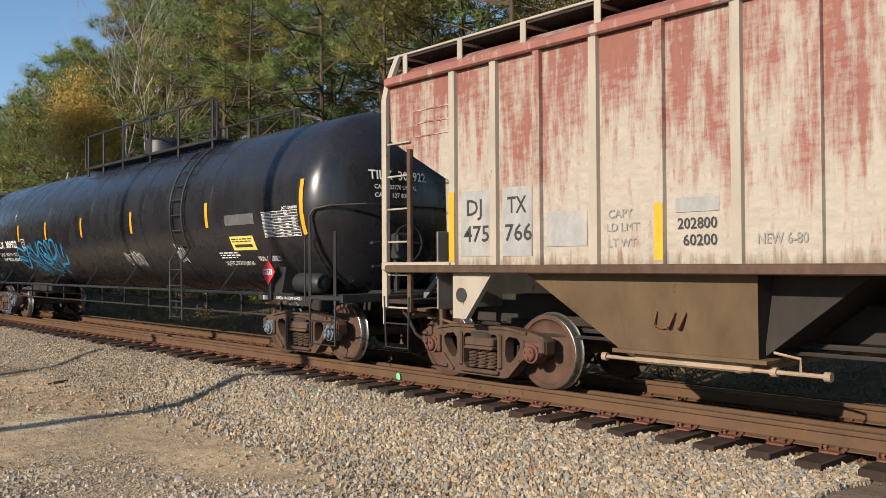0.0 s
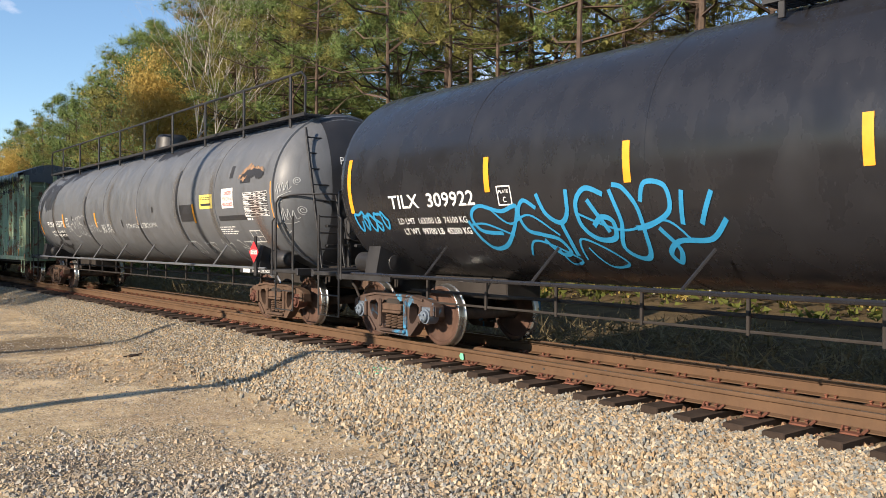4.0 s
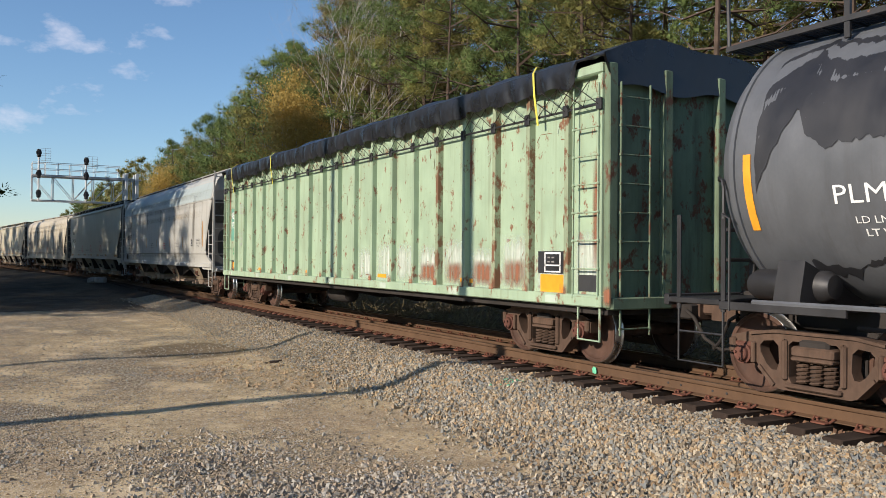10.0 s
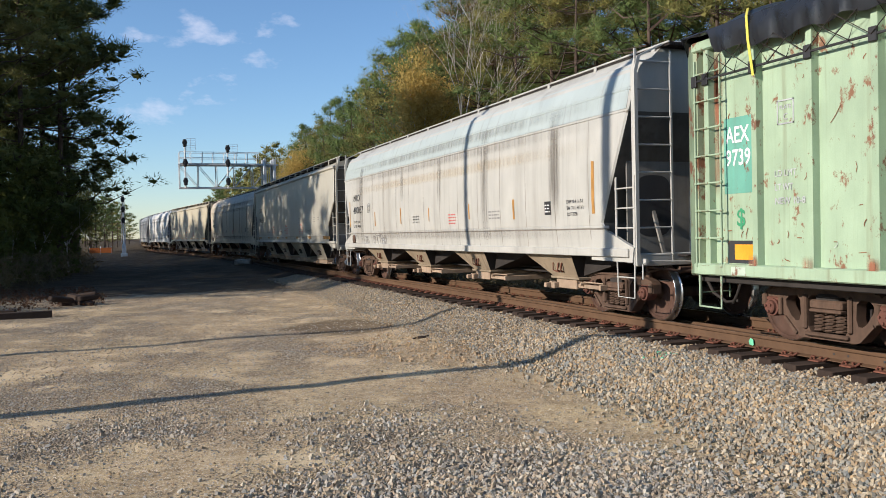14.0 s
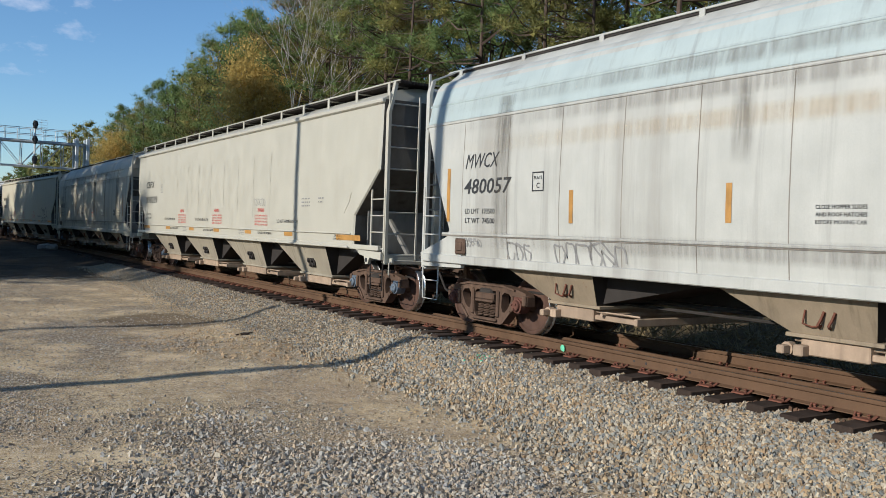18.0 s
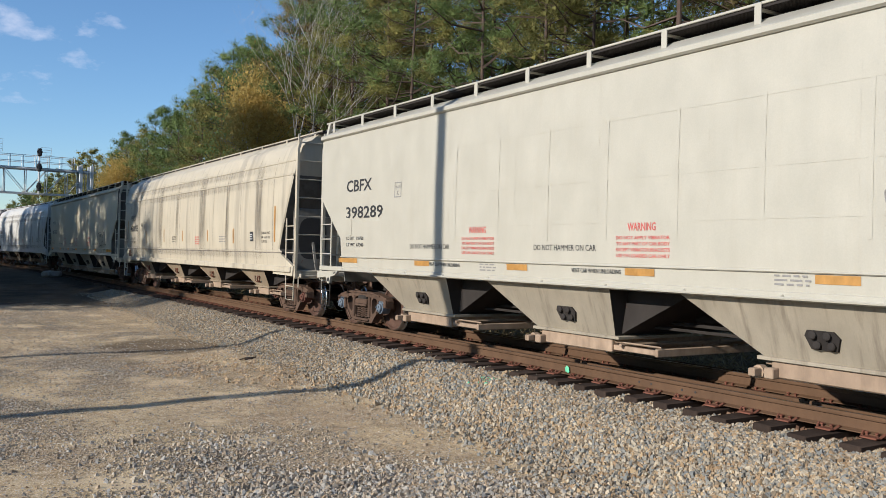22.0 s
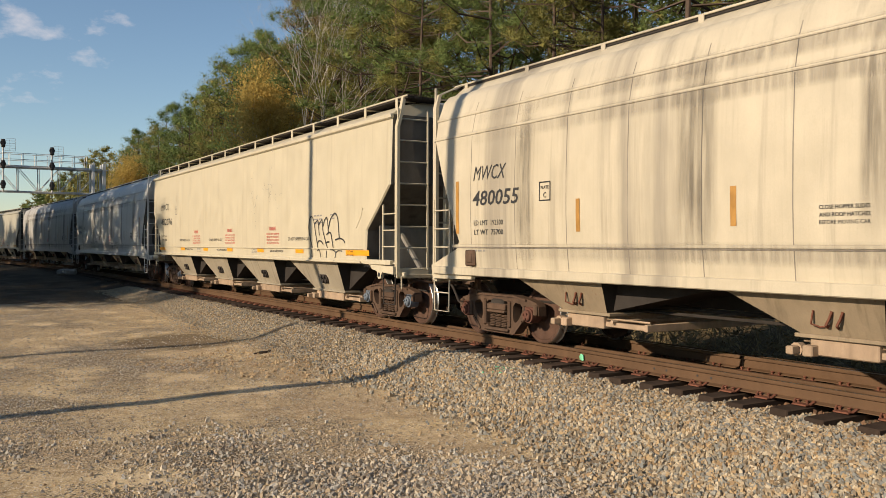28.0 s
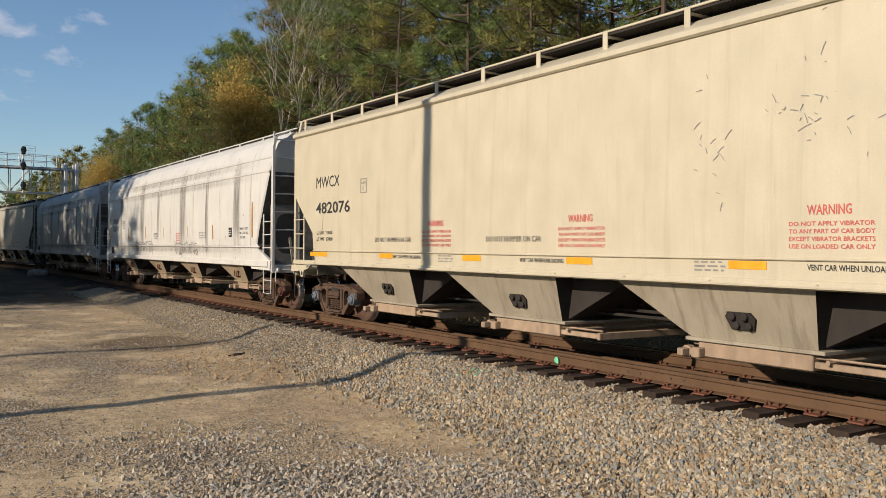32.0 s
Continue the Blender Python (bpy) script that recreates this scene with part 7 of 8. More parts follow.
patch(car, 8.14, 8.74, 1.95, 2.95, M["teal_patch"], lambda z, y=0: -1.4495, label="teal repaint square behind the number", off=0.004)
wall_text(car, "$", 8.5, 1.52, 0.24, M["green_mark"], lambda z, y=0: -1.452)
patch(car, 8.1, 8.68, 1.03, 1.33, M["ink_black"], lambda z, y=0: -1.4495, "panel", "black backing of the reflector", 0.004)
wall_text(car, "AEX", 8.7, 2.62, 0.22, M["ink_white"], xg, 0.45)
wall_text(car, "9739", 8.7, 2.32, 0.22, M["ink_white"], xg, 0.47)
for k, (tx, w) in enumerate((("LD LMT", 0.36), ("LT WT", 0.3), ("NEW 10-8", 0.5))):
    wall_text(car, tx, 7.8, 2.12 - 0.17 * k, 0.085, M["ink_chalk"], xg, w)
boxed_plate(car, 7.75, 2.75, 0.28, 0.3, M["ink_chalk"], xg)
for y0_, y1_ in ((8.2, 8.55), (5.4, 5.85), (-2.6, -2.2), (1.6, 2.0), (-5.9, -5.5)):
    patch(car, y0_, y1_, 1.08, 1.28 if y0_ > 8 or y0_ < -8 else 1.15, M["orange"], xg, "reflector", "orange reflective patch", 0.006)
qq = random.Random(21)
for k in range(210):
    y, z = qq.uniform(-9.1, 9.0), qq.choice((qq.uniform(1.05, 1.6), qq.uniform(1.0, 3.9), qq.uniform(2.8, 3.9)))
    ln, an = qq.uniform(0.04, 0.14) * qq.choice((1, 1, 1, 2)), qq.choice((0.9, 1.2, 1.57, qq.uniform(-0.4, 0.4)))
    off = (y + 9.42) % 0.92
    if off < 0.11 or off > 0.815:
        y += 0.24
    a, b = ln * math.cos(an), ln * math.sin(an)
    if not 0.10 < (y - a + 9.42) % 0.92 < 0.83:
        a = 0.0
    cu = qq.uniform(-0.02, 0.02)
    strokes(car, y, z, 1.0, 1.0, (((0, 0), (0.5 * a + cu, 0.5 * b), (a, b)),), M["rust_patch"] if k % 7 else M["pale_patch"], lambda z, y=0, d=0.0005 * (k % 9): -1.447 - d, qq.uniform(0.003, 0.0075), "rusty scratch")
for k in range(9):
    y = -8.96 + 0.92 * k
    patch(car, y - 0.43, y + 0.43, 0.98, 1.9 - 0.25 * math.sin(1.7 * k) ** 2, M["pale_film"], lambda z, y=0: -1.4475, "scrape", "scraped pale band near the sill", 0.005)
    if k in (2, 3, 4, 5):
        patch(car, y - 0.36, y + 0.34, 1.04, 1.56 - 0.03 * k, M["rust_square"], lambda z, y=0: -1.4475, "rust_patch", "bare rusted square", 0.008)
part("stake_pocket", MB().box(-1.462, -1.455, -9.15, -8.68, 1.06, 1.28), M["ink_black"], car, "black hand hole in the corner plate")
for y0_, y1_, a, b in ((8.72, 9.2, 2.5, 3.95), (8.78, 9.22, 1.9, 2.9), (8.75, 9.0, 3.1, 3.9), (-9.2, -8.95, 1.2, 3.0), (3.4, 3.55, 1.0, 2.2), (-5.9, -5.7, 2.4, 3.5)):
    patch(car, y0_, y1_, a, b, M["rust_square"], lambda z, y=0: -1.4475, "rust_patch", "rust run down the side sheet", 0.0075)
for k in range(20):
    y = -9.42 + 0.92 * k + 0.3
    if k % 3 == 1:
        part("sill_plate", MB().soft(-1.572, -1.56, y - 0.14, y + 0.14, G0 + 0.02, G0 + 0.13, 0.004), M["pale_patch"], car, "pale plate welded to the sill")
    patch(car, y - 0.36, y - 0.18, G0 + 0.02, G0 + 0.3, M["rust_square"], lambda z, y=0: -1.561, "rust_patch", "rust at the foot of a post", 0.004)
patch(car, -8.4, -7.8, 1.0, 1.27, M["orange"], xg, "reflector", "large orange reflective patch", 0.008)
patch(car, -8.4, -7.74, 1.285, 1.6, M["patch_black"], xg, "panel", "scuffed black panel with a white-framed table", 0.008)
for y0_, y1_, a, b in ((-8.28, -7.9, 1.56, 1.585), (-8.28, -7.9, 1.39, 1.41), (-8.28, -7.9, 1.30, 1.32), (-7.925, -7.9, 1.32, 1.56), (-8.28, -8.255, 1.32, 1.56)):
    patch(car, y0_, y1_, a, b, M["ink_white"], lambda z, y=0: xg(z) - 0.008, "table_rule", "white painted frame", 0.004, nz=2)
text_bars(car, -7.98, 1.5, 0.2, 2, M["ink_grey"], lambda z, y=0: -1.464, 0.02, 0.06, 4)
coupler(car, GH + 0.3)
trucks(car, (-7.37, 7.37))

# cars 4 to 9 and the rest of the train
def stripes(car, xf, rows, mt):
    for y, a, b, w in rows:
        patch(car, y - w / 2, y + w / 2, a, b, mt, xf, "reflector", "amber reflective strip", 0.006, nz=5)


def bands(car, levels, rows, mt):
    """Weld seams: thin raised bands along the side."""
    for z, l in rows:
        xs = side_of(levels)(z)
        part("seam", MB().soft(xs - 0.012, xs + 0.01, -l, l, z - 0.022, z + 0.022, 0.008), mt, car)
        part("seam", MB().soft(xs - 0.004, xs + 0.01, -l, l, z - 0.04, z - 0.022, 0.002), M["seam_dirt"], car, "soot-lined seam")
        patch(car, -l + 0.1, l - 0.1, z - 0.22, z + 0.06, M["soot_thin"], side_of(levels), "soot_stain", "soot gathered along a seam", 0.0135, nz=4)


def curved_car(y0, mt, mark, num, lines, label, band=None, bearing="bearing", soot=((6.35, 0.5, 1.12, 3.9), (3.1, 0.7, 1.3, 3.95), (0.9, 0.4, 1.6, 3.9), (-1.9, 0.8, 1.12, 4.0), (-4.3, 0.35, 1.2, 3.7), (-6.8, 0.6, 1.3, 3.9))):
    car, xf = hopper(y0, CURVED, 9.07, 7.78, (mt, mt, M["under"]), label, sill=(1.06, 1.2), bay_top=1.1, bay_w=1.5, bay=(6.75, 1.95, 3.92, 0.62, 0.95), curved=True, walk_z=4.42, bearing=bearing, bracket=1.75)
    CARS.append((car, y0))
    bands(car, CURVED, ((1.55, 8.4), (3.38, 9.0)), mt)
    bands(car, CURVED, ((3.72, 9.0),), band or mt)
    for k in range(14):
        y = -7.8 + 1.2 * k
        mb = MB()
        zs = [v[0] for v in CURVED]
        pr = [(xf(z) - 0.0015, z) for z in np.linspace(1.12, 3.9, 40)]
        for (xa, za), (xb, zb_) in zip(pr, pr[1:]):
            mb.add([(xa, y - 0.007, za), (xa, y + 0.007, za), (xb, y + 0.007, zb_), (xb, y - 0.007, zb_)], [(0, 1, 2, 3)])
        part("weld_seam", mb, M["seam_dirt"], car, "soot-lined weld seam")
    if band:
        patch(car, -8.4, 8.3, 2.8, 3.08, M["ochre"], xf, "dust_stain", "ochre dust line along the side", 0.008, nz=4)
    for y, w, a, b in soot:
        patch(car, y - w / 2, y + w / 2, a, b, M["soot"], xf, "soot_stain", "soot run down the side", 0.009, nz=14)
    if band:
        patch(car, -8.95, 8.95, 3.41, 4.2, band, xf, "band", "pale blue-grey upper band", 0.006, nz=8)
    stripes(car, xf, ((8.2, 1.75, 2.62, 0.09), (-7.95, 1.78, 2.66, 0.09), (5.15, 1.75, 2.2, 0.08), (2.55, 1.78, 2.22, 0.08), (0.2, 1.8, 2.15, 0.06), (-2.5, 1.8, 2.15, 0.06), (-4.85, 1.75, 2.15, 0.08)), M["orange_dull"])
    if mark:
        wall_text(car, mark, 7.72, 2.60, 0.24, M["ink_black"], xf, 0.9, 0.3)
        wall_text(car, num, 7.74, 2.2, 0.24, M["ink_black"], xf, 1.25, 0.15)
    else:
        text_bars(car, 7.7, 2.4, 1.0, 2, M["ink_grey"], xf, 0.2, 0.3, 12)
    for k, tx in enumerate(lines):
        wall_text(car, tx, 7.7, 1.88 - 0.15 * k, 0.085, M["ink_black"], xf, 0.8)
    boxed_plate(car, 6.0, 2.2, 0.26, 0.28, M["ink_black"], xf)
    for k, tx in enumerate(("CLOSE HOPPER SLIDES", "AND ROOF HATCHES", "BEFORE MOVING CAR")):
        wall_text(car, tx, 1.5, 1.93 - 0.075 * k, 0.042, M["ink_black"], xf, 0.54)
    text_bars(car, 7.9, 1.46, 0.6, 1, M["ink_grey"], xf, 0.03, 0.05, 3)
    text_bars(car, -1.2, 1.92, 0.5, 4, M["ink_red"], xf, 0.03, 0.07, 5, "small red warning lines, unreadable")
    text_bars(car, -3.6, 1.92, 0.6, 3, M["ink_grey"], xf, 0.03, 0.07, 6)
    for k, tx in enumerate(("EXW 10-8  H 3-7", "EW  7-11  H 13-3", "CU FT 5750")):
        wall_text(car, tx, -7.05, 1.98 - 0.11 * k, 0.065, M["ink_black"], xf, 0.36 if k == 2 else 0.58)
    patch(car, -6.45, -6.2, 1.8, 2.05, M["ink_black"], xf, "panel", "small black inspection panel", 0.006)
    text_bars(car, -6.22, 1.97, 0.2, 3, M["ink_white"], lambda z, y=0: xf(z, y) - 0.004, 0.02, 0.06, 4)
    pb = MB().soft(-1.60, -1.55, 7.7, 7.98, 1.22, 1.48, 0.02).soft(-1.615, -1.59, 7.76, 7.92, 1.28, 1.42, 0.01)
    part("routing_board", pb, M["grime"], car)
    return car, xf


def flat_car(y0, mt, mark, num, lines, label, amber, bearing="bearing_blue", d=0.0):
    def ly(y):
        return y - d * (1 + 0.07 * (8.5 - y))

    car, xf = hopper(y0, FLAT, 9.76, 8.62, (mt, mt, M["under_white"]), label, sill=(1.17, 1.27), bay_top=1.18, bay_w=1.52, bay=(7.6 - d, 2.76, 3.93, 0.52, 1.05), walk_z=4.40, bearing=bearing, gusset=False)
    CARS.append((car, y0))
    for k in range(10):
        y = -8.1 + 1.8 * k
        zs = np.linspace(1.5, 3.85, 12)
        part("weld_seam", MB().add([(xf(z) - 0.0015, y + d, z) for z in zs for d in (-0.008, 0.008)], [(2 * i, 2 * i + 1, 2 * i + 3, 2 * i + 2) for i in range(11)]), mt, car)
    for e in (-1, 1):
        bk = MB().prism([(e * 8.75, 1.17), (e * 9.78, 1.15), (e * 9.78, 1.0), (e * 9.32, 1.03), (e * 9.26, 0.90), (e * 9.16, 0.90), (e * 9.1, 1.05), (e * 8.9, 1.08)], "x", -1.6, -1.54)
        jb = part("jacking_bracket", bk, mt, car)
        part("jacking_hole", MB().lathe([(0.001, -0.006), (0.045, -0.006), (0.045, 0.0), (0.001, 0.0)], (-1.602, e * 9.2, 0.98), n=14), M["ink_black"], jb)
        wp = MB().prism([(e * 8.1, 2.24), (e * 8.5, 2.3), (e * 8.42, 2.12), (e * 8.2, 1.9), (e * 8.12, 1.92)], "x", -1.619, -1.60)
        part("wear_plate", wp, mt, car, "welded three-cornered plate")
        wall_text(car, "LIFT AND", e * 8.75 + 0.2, 1.11, 0.05, M["ink_black"], lambda z, y=0: -1.602, 0.3)
    part("sill_bead", MB().soft(-1.625, -1.56, -8.5, 8.6, 1.46, 1.49, 0.01), mt, car)
    hr = MB().tube([(-1.66, -8.5, 1.2), (-1.66, 8.6, 1.2)], 0.018, 6)
    for k in range(14):
        y = -8.4 + 1.3 * k
        hr.tube([(-1.66, y, 1.2), (-1.6, y, 1.23)], 0.016, 5)
    part("grab_rail", hr, mt, car)
    stripes(car, xf, [(ly(s_[0]),) + s_[1:] for s_ in ((8.45, 1.36, 1.45, 0.85), (5.55, 1.36, 1.45, 0.5), (2.85, 1.36, 1.45, 0.5), (0.4, 1.36, 1.45, 0.5), (-2.2, 1.36, 1.45, 0.48), (-4.9, 1.36, 1.45, 0.5), (-8.0, 1.34, 1.45, 1.1))], amber)
    wall_text(car, mark, ly(8.55), 2.8, 0.24, M["ink_black"], xf, 1.1)
    wall_text(car, num, ly(8.55), 2.26, 0.24, M["ink_black"], xf, 1.58)
    for k, tx in enumerate(lines):
        wall_text(car, tx, ly(8.5), 1.82 - 0.13 * k, 0.07, M["ink_black"], xf, 0.75)
    boxed_plate(car, ly(6.55), 2.6, 0.25, 0.28, M["ink_grey"], xf)
    for y in (5.95, 2.45, -4.2):
        wall_text(car, "DO NOT HAMMER ON CAR", ly(y), 1.66, 0.085, M["ink_black"], xf, 1.3)
    for y in (4.1, 0.6, -2.9):
        wall_text(car, "WARNING", ly(y), 1.92, 0.1, M["ink_red"], xf, 0.47)
        for k, tx in enumerate(("DO NOT APPLY VIBRATOR", "TO ANY PART OF CAR BODY", "EXCEPT VIBRATOR BRACKETS", "USE ON LOADED CAR ONLY")):
            wall_text(car, tx, ly(y) + 0.2, 1.81 - 0.075 * k, 0.045, M["ink_red"], xf, 0.9)
    for y in (5.3, 1.65, -2.9):
        wall_text(car, "VENT CAR WHEN UNLOADING", ly(y), 1.37, 0.06, M["ink_black"], xf, 0.95)
    text_bars(car, ly(3.8), 1.42, 0.5, 3, M["ink_grey"], xf, 0.02, 0.045, 3)
    text_bars(car, ly(-1.5), 1.42, 0.5, 3, M["ink_grey"], xf, 0.02, 0.045, 4)
    wall_text(car, "2 INCH HF", -7.72, 1.40, 0.05, M["ink_black"], xf, 0.3)
    wall_text(car, "COMP SHOES", -7.66, 1.33, 0.05, M["ink_black"], xf, 0.4)
    text_bars(car, -6.0, 2.2, 0.5, 3, M["ink_grey"], xf, 0.03, 0.08, 5)
    text_bars(car, -6.9, 2.2, 0.3, 2, M["ink_grey"], xf, 0.03, 0.08, 6)
    return car, xf


car, xf = curved_car(80.72, M["grey_car_c"], "MWCX", "480057", ("LD LMT  193500", "LT WT  74500"), "weathered light grey covered hopper car with dark run-down stains", M["blue_band"], soot=((6.75, 0.5, 1.12, 4.1), (2.4, 0.35, 2.4, 3.4), (-0.6, 0.3, 2.2, 3.4), (-3.4, 0.5, 1.2, 3.9), (-6.6, 0.5, 1.6, 3.8)))
scribble(car, 6.6, 1.14, 0.6, 0.36, M["ink_grey"], xf, 61, 3, 0.014, "grey spray-painted scrawl")
scribble(car, 5.5, 1.14, 1.4, 0.38, M["ink_grey"], xf, 64, 6, 0.014, "grey spray-painted scrawl")
scribble(car, 7.75, 1.36, 0.5, 0.12, M["ink_grey"], xf, 62, 5, 0.006, "small pencilled scrawl")
car, xf = flat_car(101.0, M["white_car_b"], "CBFX", "398289", ("LD LMT  218700", "LT WT  67300"), "cream-white covered hopper car with black lettering", M["orange_dull"], d=0.17)
for z in (2.05, 2.6, 3.36):
    patch(car, -4.02, 4.32, z - 0.03, z + 0.03, M["white_car_b"], xf, "side_rib", "shallow pressed panel line", 0.003, nz=2)
for k in range(8):
    y = 4.3 - 1.187 * k
    patch(car, y - 0.025, y + 0.025, 1.8, 3.37, M["white_car_b"], xf, "side_rib", "shallow pressed panel line", 0.0045, nz=8)
scribble(car, -2.95, 2.08, 0.8, 0.2, M["ink_grey"], xf, 63, 6, 0.005, "small grey scrawl")
car, xf = curved_car(121.33, M["grey_car"], "MWCX", "480055", ("LD LMT  192300", "LT WT  75700"), "weathered cream-grey covered hopper car with dark streaks")
car, xf = flat_car(141.58, M["white_car"], "MWCX", "482076", ("LD LMT  218200", "LT WT  67800"), "cream covered hopper car with orange strips and black scrawl", M["orange"], d=0.1)
strokes(car, -5.7, 1.49, 1.95, 0.76, (
    ((0.10, 0.0), (0.04, 0.3), (0.0, 0.6), (0.03, 0.88), (0.1, 0.93), (0.16, 0.75), (0.2, 0.45), (0.26, 0.0)), ((0.17, 0.69), (0.22, 0.77), (0.27, 0.81), (0.29, 0.65), (0.31, 0.37)),
    ((0.29, 0.68), (0.34, 0.75), (0.39, 0.83), (0.41, 0.62), (0.46, 0.8), (0.52, 0.88), (0.55, 0.7), (0.57, 0.4)), ((0.41, 0.6), (0.42, 0.48), (0.46, 0.3), (0.53, 0.0)),
    ((0.57, 0.55), (0.62, 0.8), (0.7, 0.95), (0.77, 0.97), (0.83, 0.75), (0.855, 0.26)), ((0.51, 0.38), (0.56, 0.43), (0.63, 0.43), (0.66, 0.25), (0.69, 0.0)),
    ((0.25, 0.12), (0.3, 0.21), (0.37, 0.18), (0.42, 0.1)), ((0.48, 0.13), (0.53, 0.17), (0.59, 0.17)), ((0.75, 0.23), (0.85, 0.27), (0.95, 0.24), (1.0, 0.15))),
    M["ink_black"], xf, 0.017, "tall black spray-painted scrawl")
strokes(car, -5.7, 1.47, 1.95, 0.76, (((0.07, -0.03), (0.08, -0.25)), ((0.24, -0.06), (0.3, -0.04), (0.33, -0.26)), ((0.5, -0.05), (0.48, -0.27)), ((0.6, -0.02), (0.7, -0.04), (0.75, -0.12), (0.71, -0.28)), ((0.74, -0.12), (0.82, -0.05), (0.92, -0.06))),
        M["ink_black"], xf, 0.012, "black spray-painted scrawl over the sill")
qq = random.Random(9)
for k in range(48):
    y, z = (-3.1 + qq.gauss(0, 0.3), 2.95 + qq.gauss(0, 0.3)) if k % 3 else (-1.9 + qq.gauss(0, 0.2), 2.7 + qq.gauss(0, 0.3))
    a, b = qq.gauss(0.02, 0.05), qq.gauss(0.02, 0.05)
    strokes(car, y, z, 1.0, 1.0, (((0, 0), (a * 0.5, b * 0.6), (a, b)),), M["ink_grey"], xf, 0.004, "thin scratch in the paint")
car, xf = curved_car(161.8, M["pale_car"], "", "", (), "worn white covered hopper car with scrawled lower side")
scribble(car, 4.0, 1.35, 2.4, 0.4, M["ink_grey"], xf, 81, 9, 0.015, "grey spray-painted scrawl")
scribble(car, -1.0, 1.3, 2.4, 0.4, M["ink_grey"], xf, 82, 9, 0.015, "grey spray-painted scrawl")
car, xf = curved_car(181.8, M["grey_car_b"], "", "", (), "sooty grey covered hopper car")
# the rest of the train, far off: repeats of the cars above
order = [5, 4, 9, 7, 6, 9]
y0 = 181.8
for prev, k in zip([9] + order, order):
    y0 += (9.15 if prev in (4, 6, 8, 9) else 9.83) + (9.15 if k in (4, 6, 8, 9) else 9.83) + 1.25
    CARS.append((copy_thing(CARS[k][0], pose(TRACK, y0, RAIL)), y0))


# ---- woods ----
def tuft(vs, fs, c, r, n, q, flat=0.8, wide=0.16, loose=0.1):
    """A spray of narrow pointed leaves round a centre."""
    d = q.normal(size=(n, 3))
    d /= np.linalg.norm(d, axis=1)[:, None]
    d[:, 2] = d[:, 2] * flat + 0.15
    side = np.cross(d, q.normal(size=(n, 3)))
    side /= np.linalg.norm(side, axis=1)[:, None]
    ln = r * q.uniform(0.6, 1.15, n)[:, None]
    base = c + q.normal(0, 1.0, (n, 3)) * loose * np.array([1.0, 1.0, 0.75])
    tri = np.stack([base - side * ln * wide, base + side * ln * wide, base + d * ln], 1)
    vs.append(tri.reshape(-1, 3))


def leaf_mesh(name, chunks, mt, norms=()):
    v = np.concatenate(chunks)
    me = array_mesh(name, v, np.arange(len(v)).reshape(-1, 3), mt, bool(norms))
    if norms:
        me.normals_split_custom_set(np.concatenate(norms))
    return me


OCT = np.array([(1, 0, 0), (-1, 0, 0), (0, 1, 0), (0, -1, 0), (0, 0, 1), (0, 0, -1)], float)
OCT_F = np.array([(a, b, c) for a in (0, 1) for b in (2, 3) for c in (4, 5)])


def puff(chunks, norms, c, r, n, q, wide):
    """One clump of needles: short blades thatched over a ragged dense heart, shaded as a round clump."""
    d = q.normal(size=(n, 3))
    d[:, 2] += 0.35
    d /= np.linalg.norm(d, axis=1)[:, None]
    base = c + d * r * q.uniform(0.25, 0.95, n)[:, None] * np.array([1.0, 1.0, 0.68])
    t = np.cross(d, q.normal(size=(n, 3)))
    t /= np.linalg.norm(t, axis=1)[:, None] + 1e-6
    way = 0.6 * t + 0.75 * d + q.normal(0, 0.2, (n, 3)) + np.array([0, 0, 0.15])
    side = np.cross(d, way)
    side /= np.linalg.norm(side, axis=1)[:, None] + 1e-6
    ln = r * q.uniform(0.2, 0.42, n)[:, None]
    tri = np.stack([base - side * wide, base + side * wide, base + way * ln], 1)
    # the dense heart of the clump
    ball = c + OCT * r * q.uniform(0.2, 0.34 if n > 60 else 0.55, (6, 1)) * np.array([1.0, 1.0, 0.65])
    heart = ball[OCT_F]
    e = heart.mean(1) - c
    e /= np.linalg.norm(e, axis=1)[:, None]
    tri = np.concatenate([tri, heart])
    d = np.concatenate([d, e])
    face = np.cross(tri[:, 1] - tri[:, 0], tri[:, 2] - tri[:, 0])
    turn = (face * d).sum(1) < 0
    tri[turn] = tri[turn][:, ::-1]
    face[turn] *= -1
    face /= np.linalg.norm(face, axis=1)[:, None] + 1e-9
    nn = d + np.where(np.arange(len(d)) < n, 0.5, 0.0)[:, None] * face + q.normal(0, 0.2, d.shape)
    nn /= np.linalg.norm(nn, axis=1)[:, None]
    chunks.append(tri.reshape(-1, 3))
    norms.append(np.repeat(nn, 3, 0))


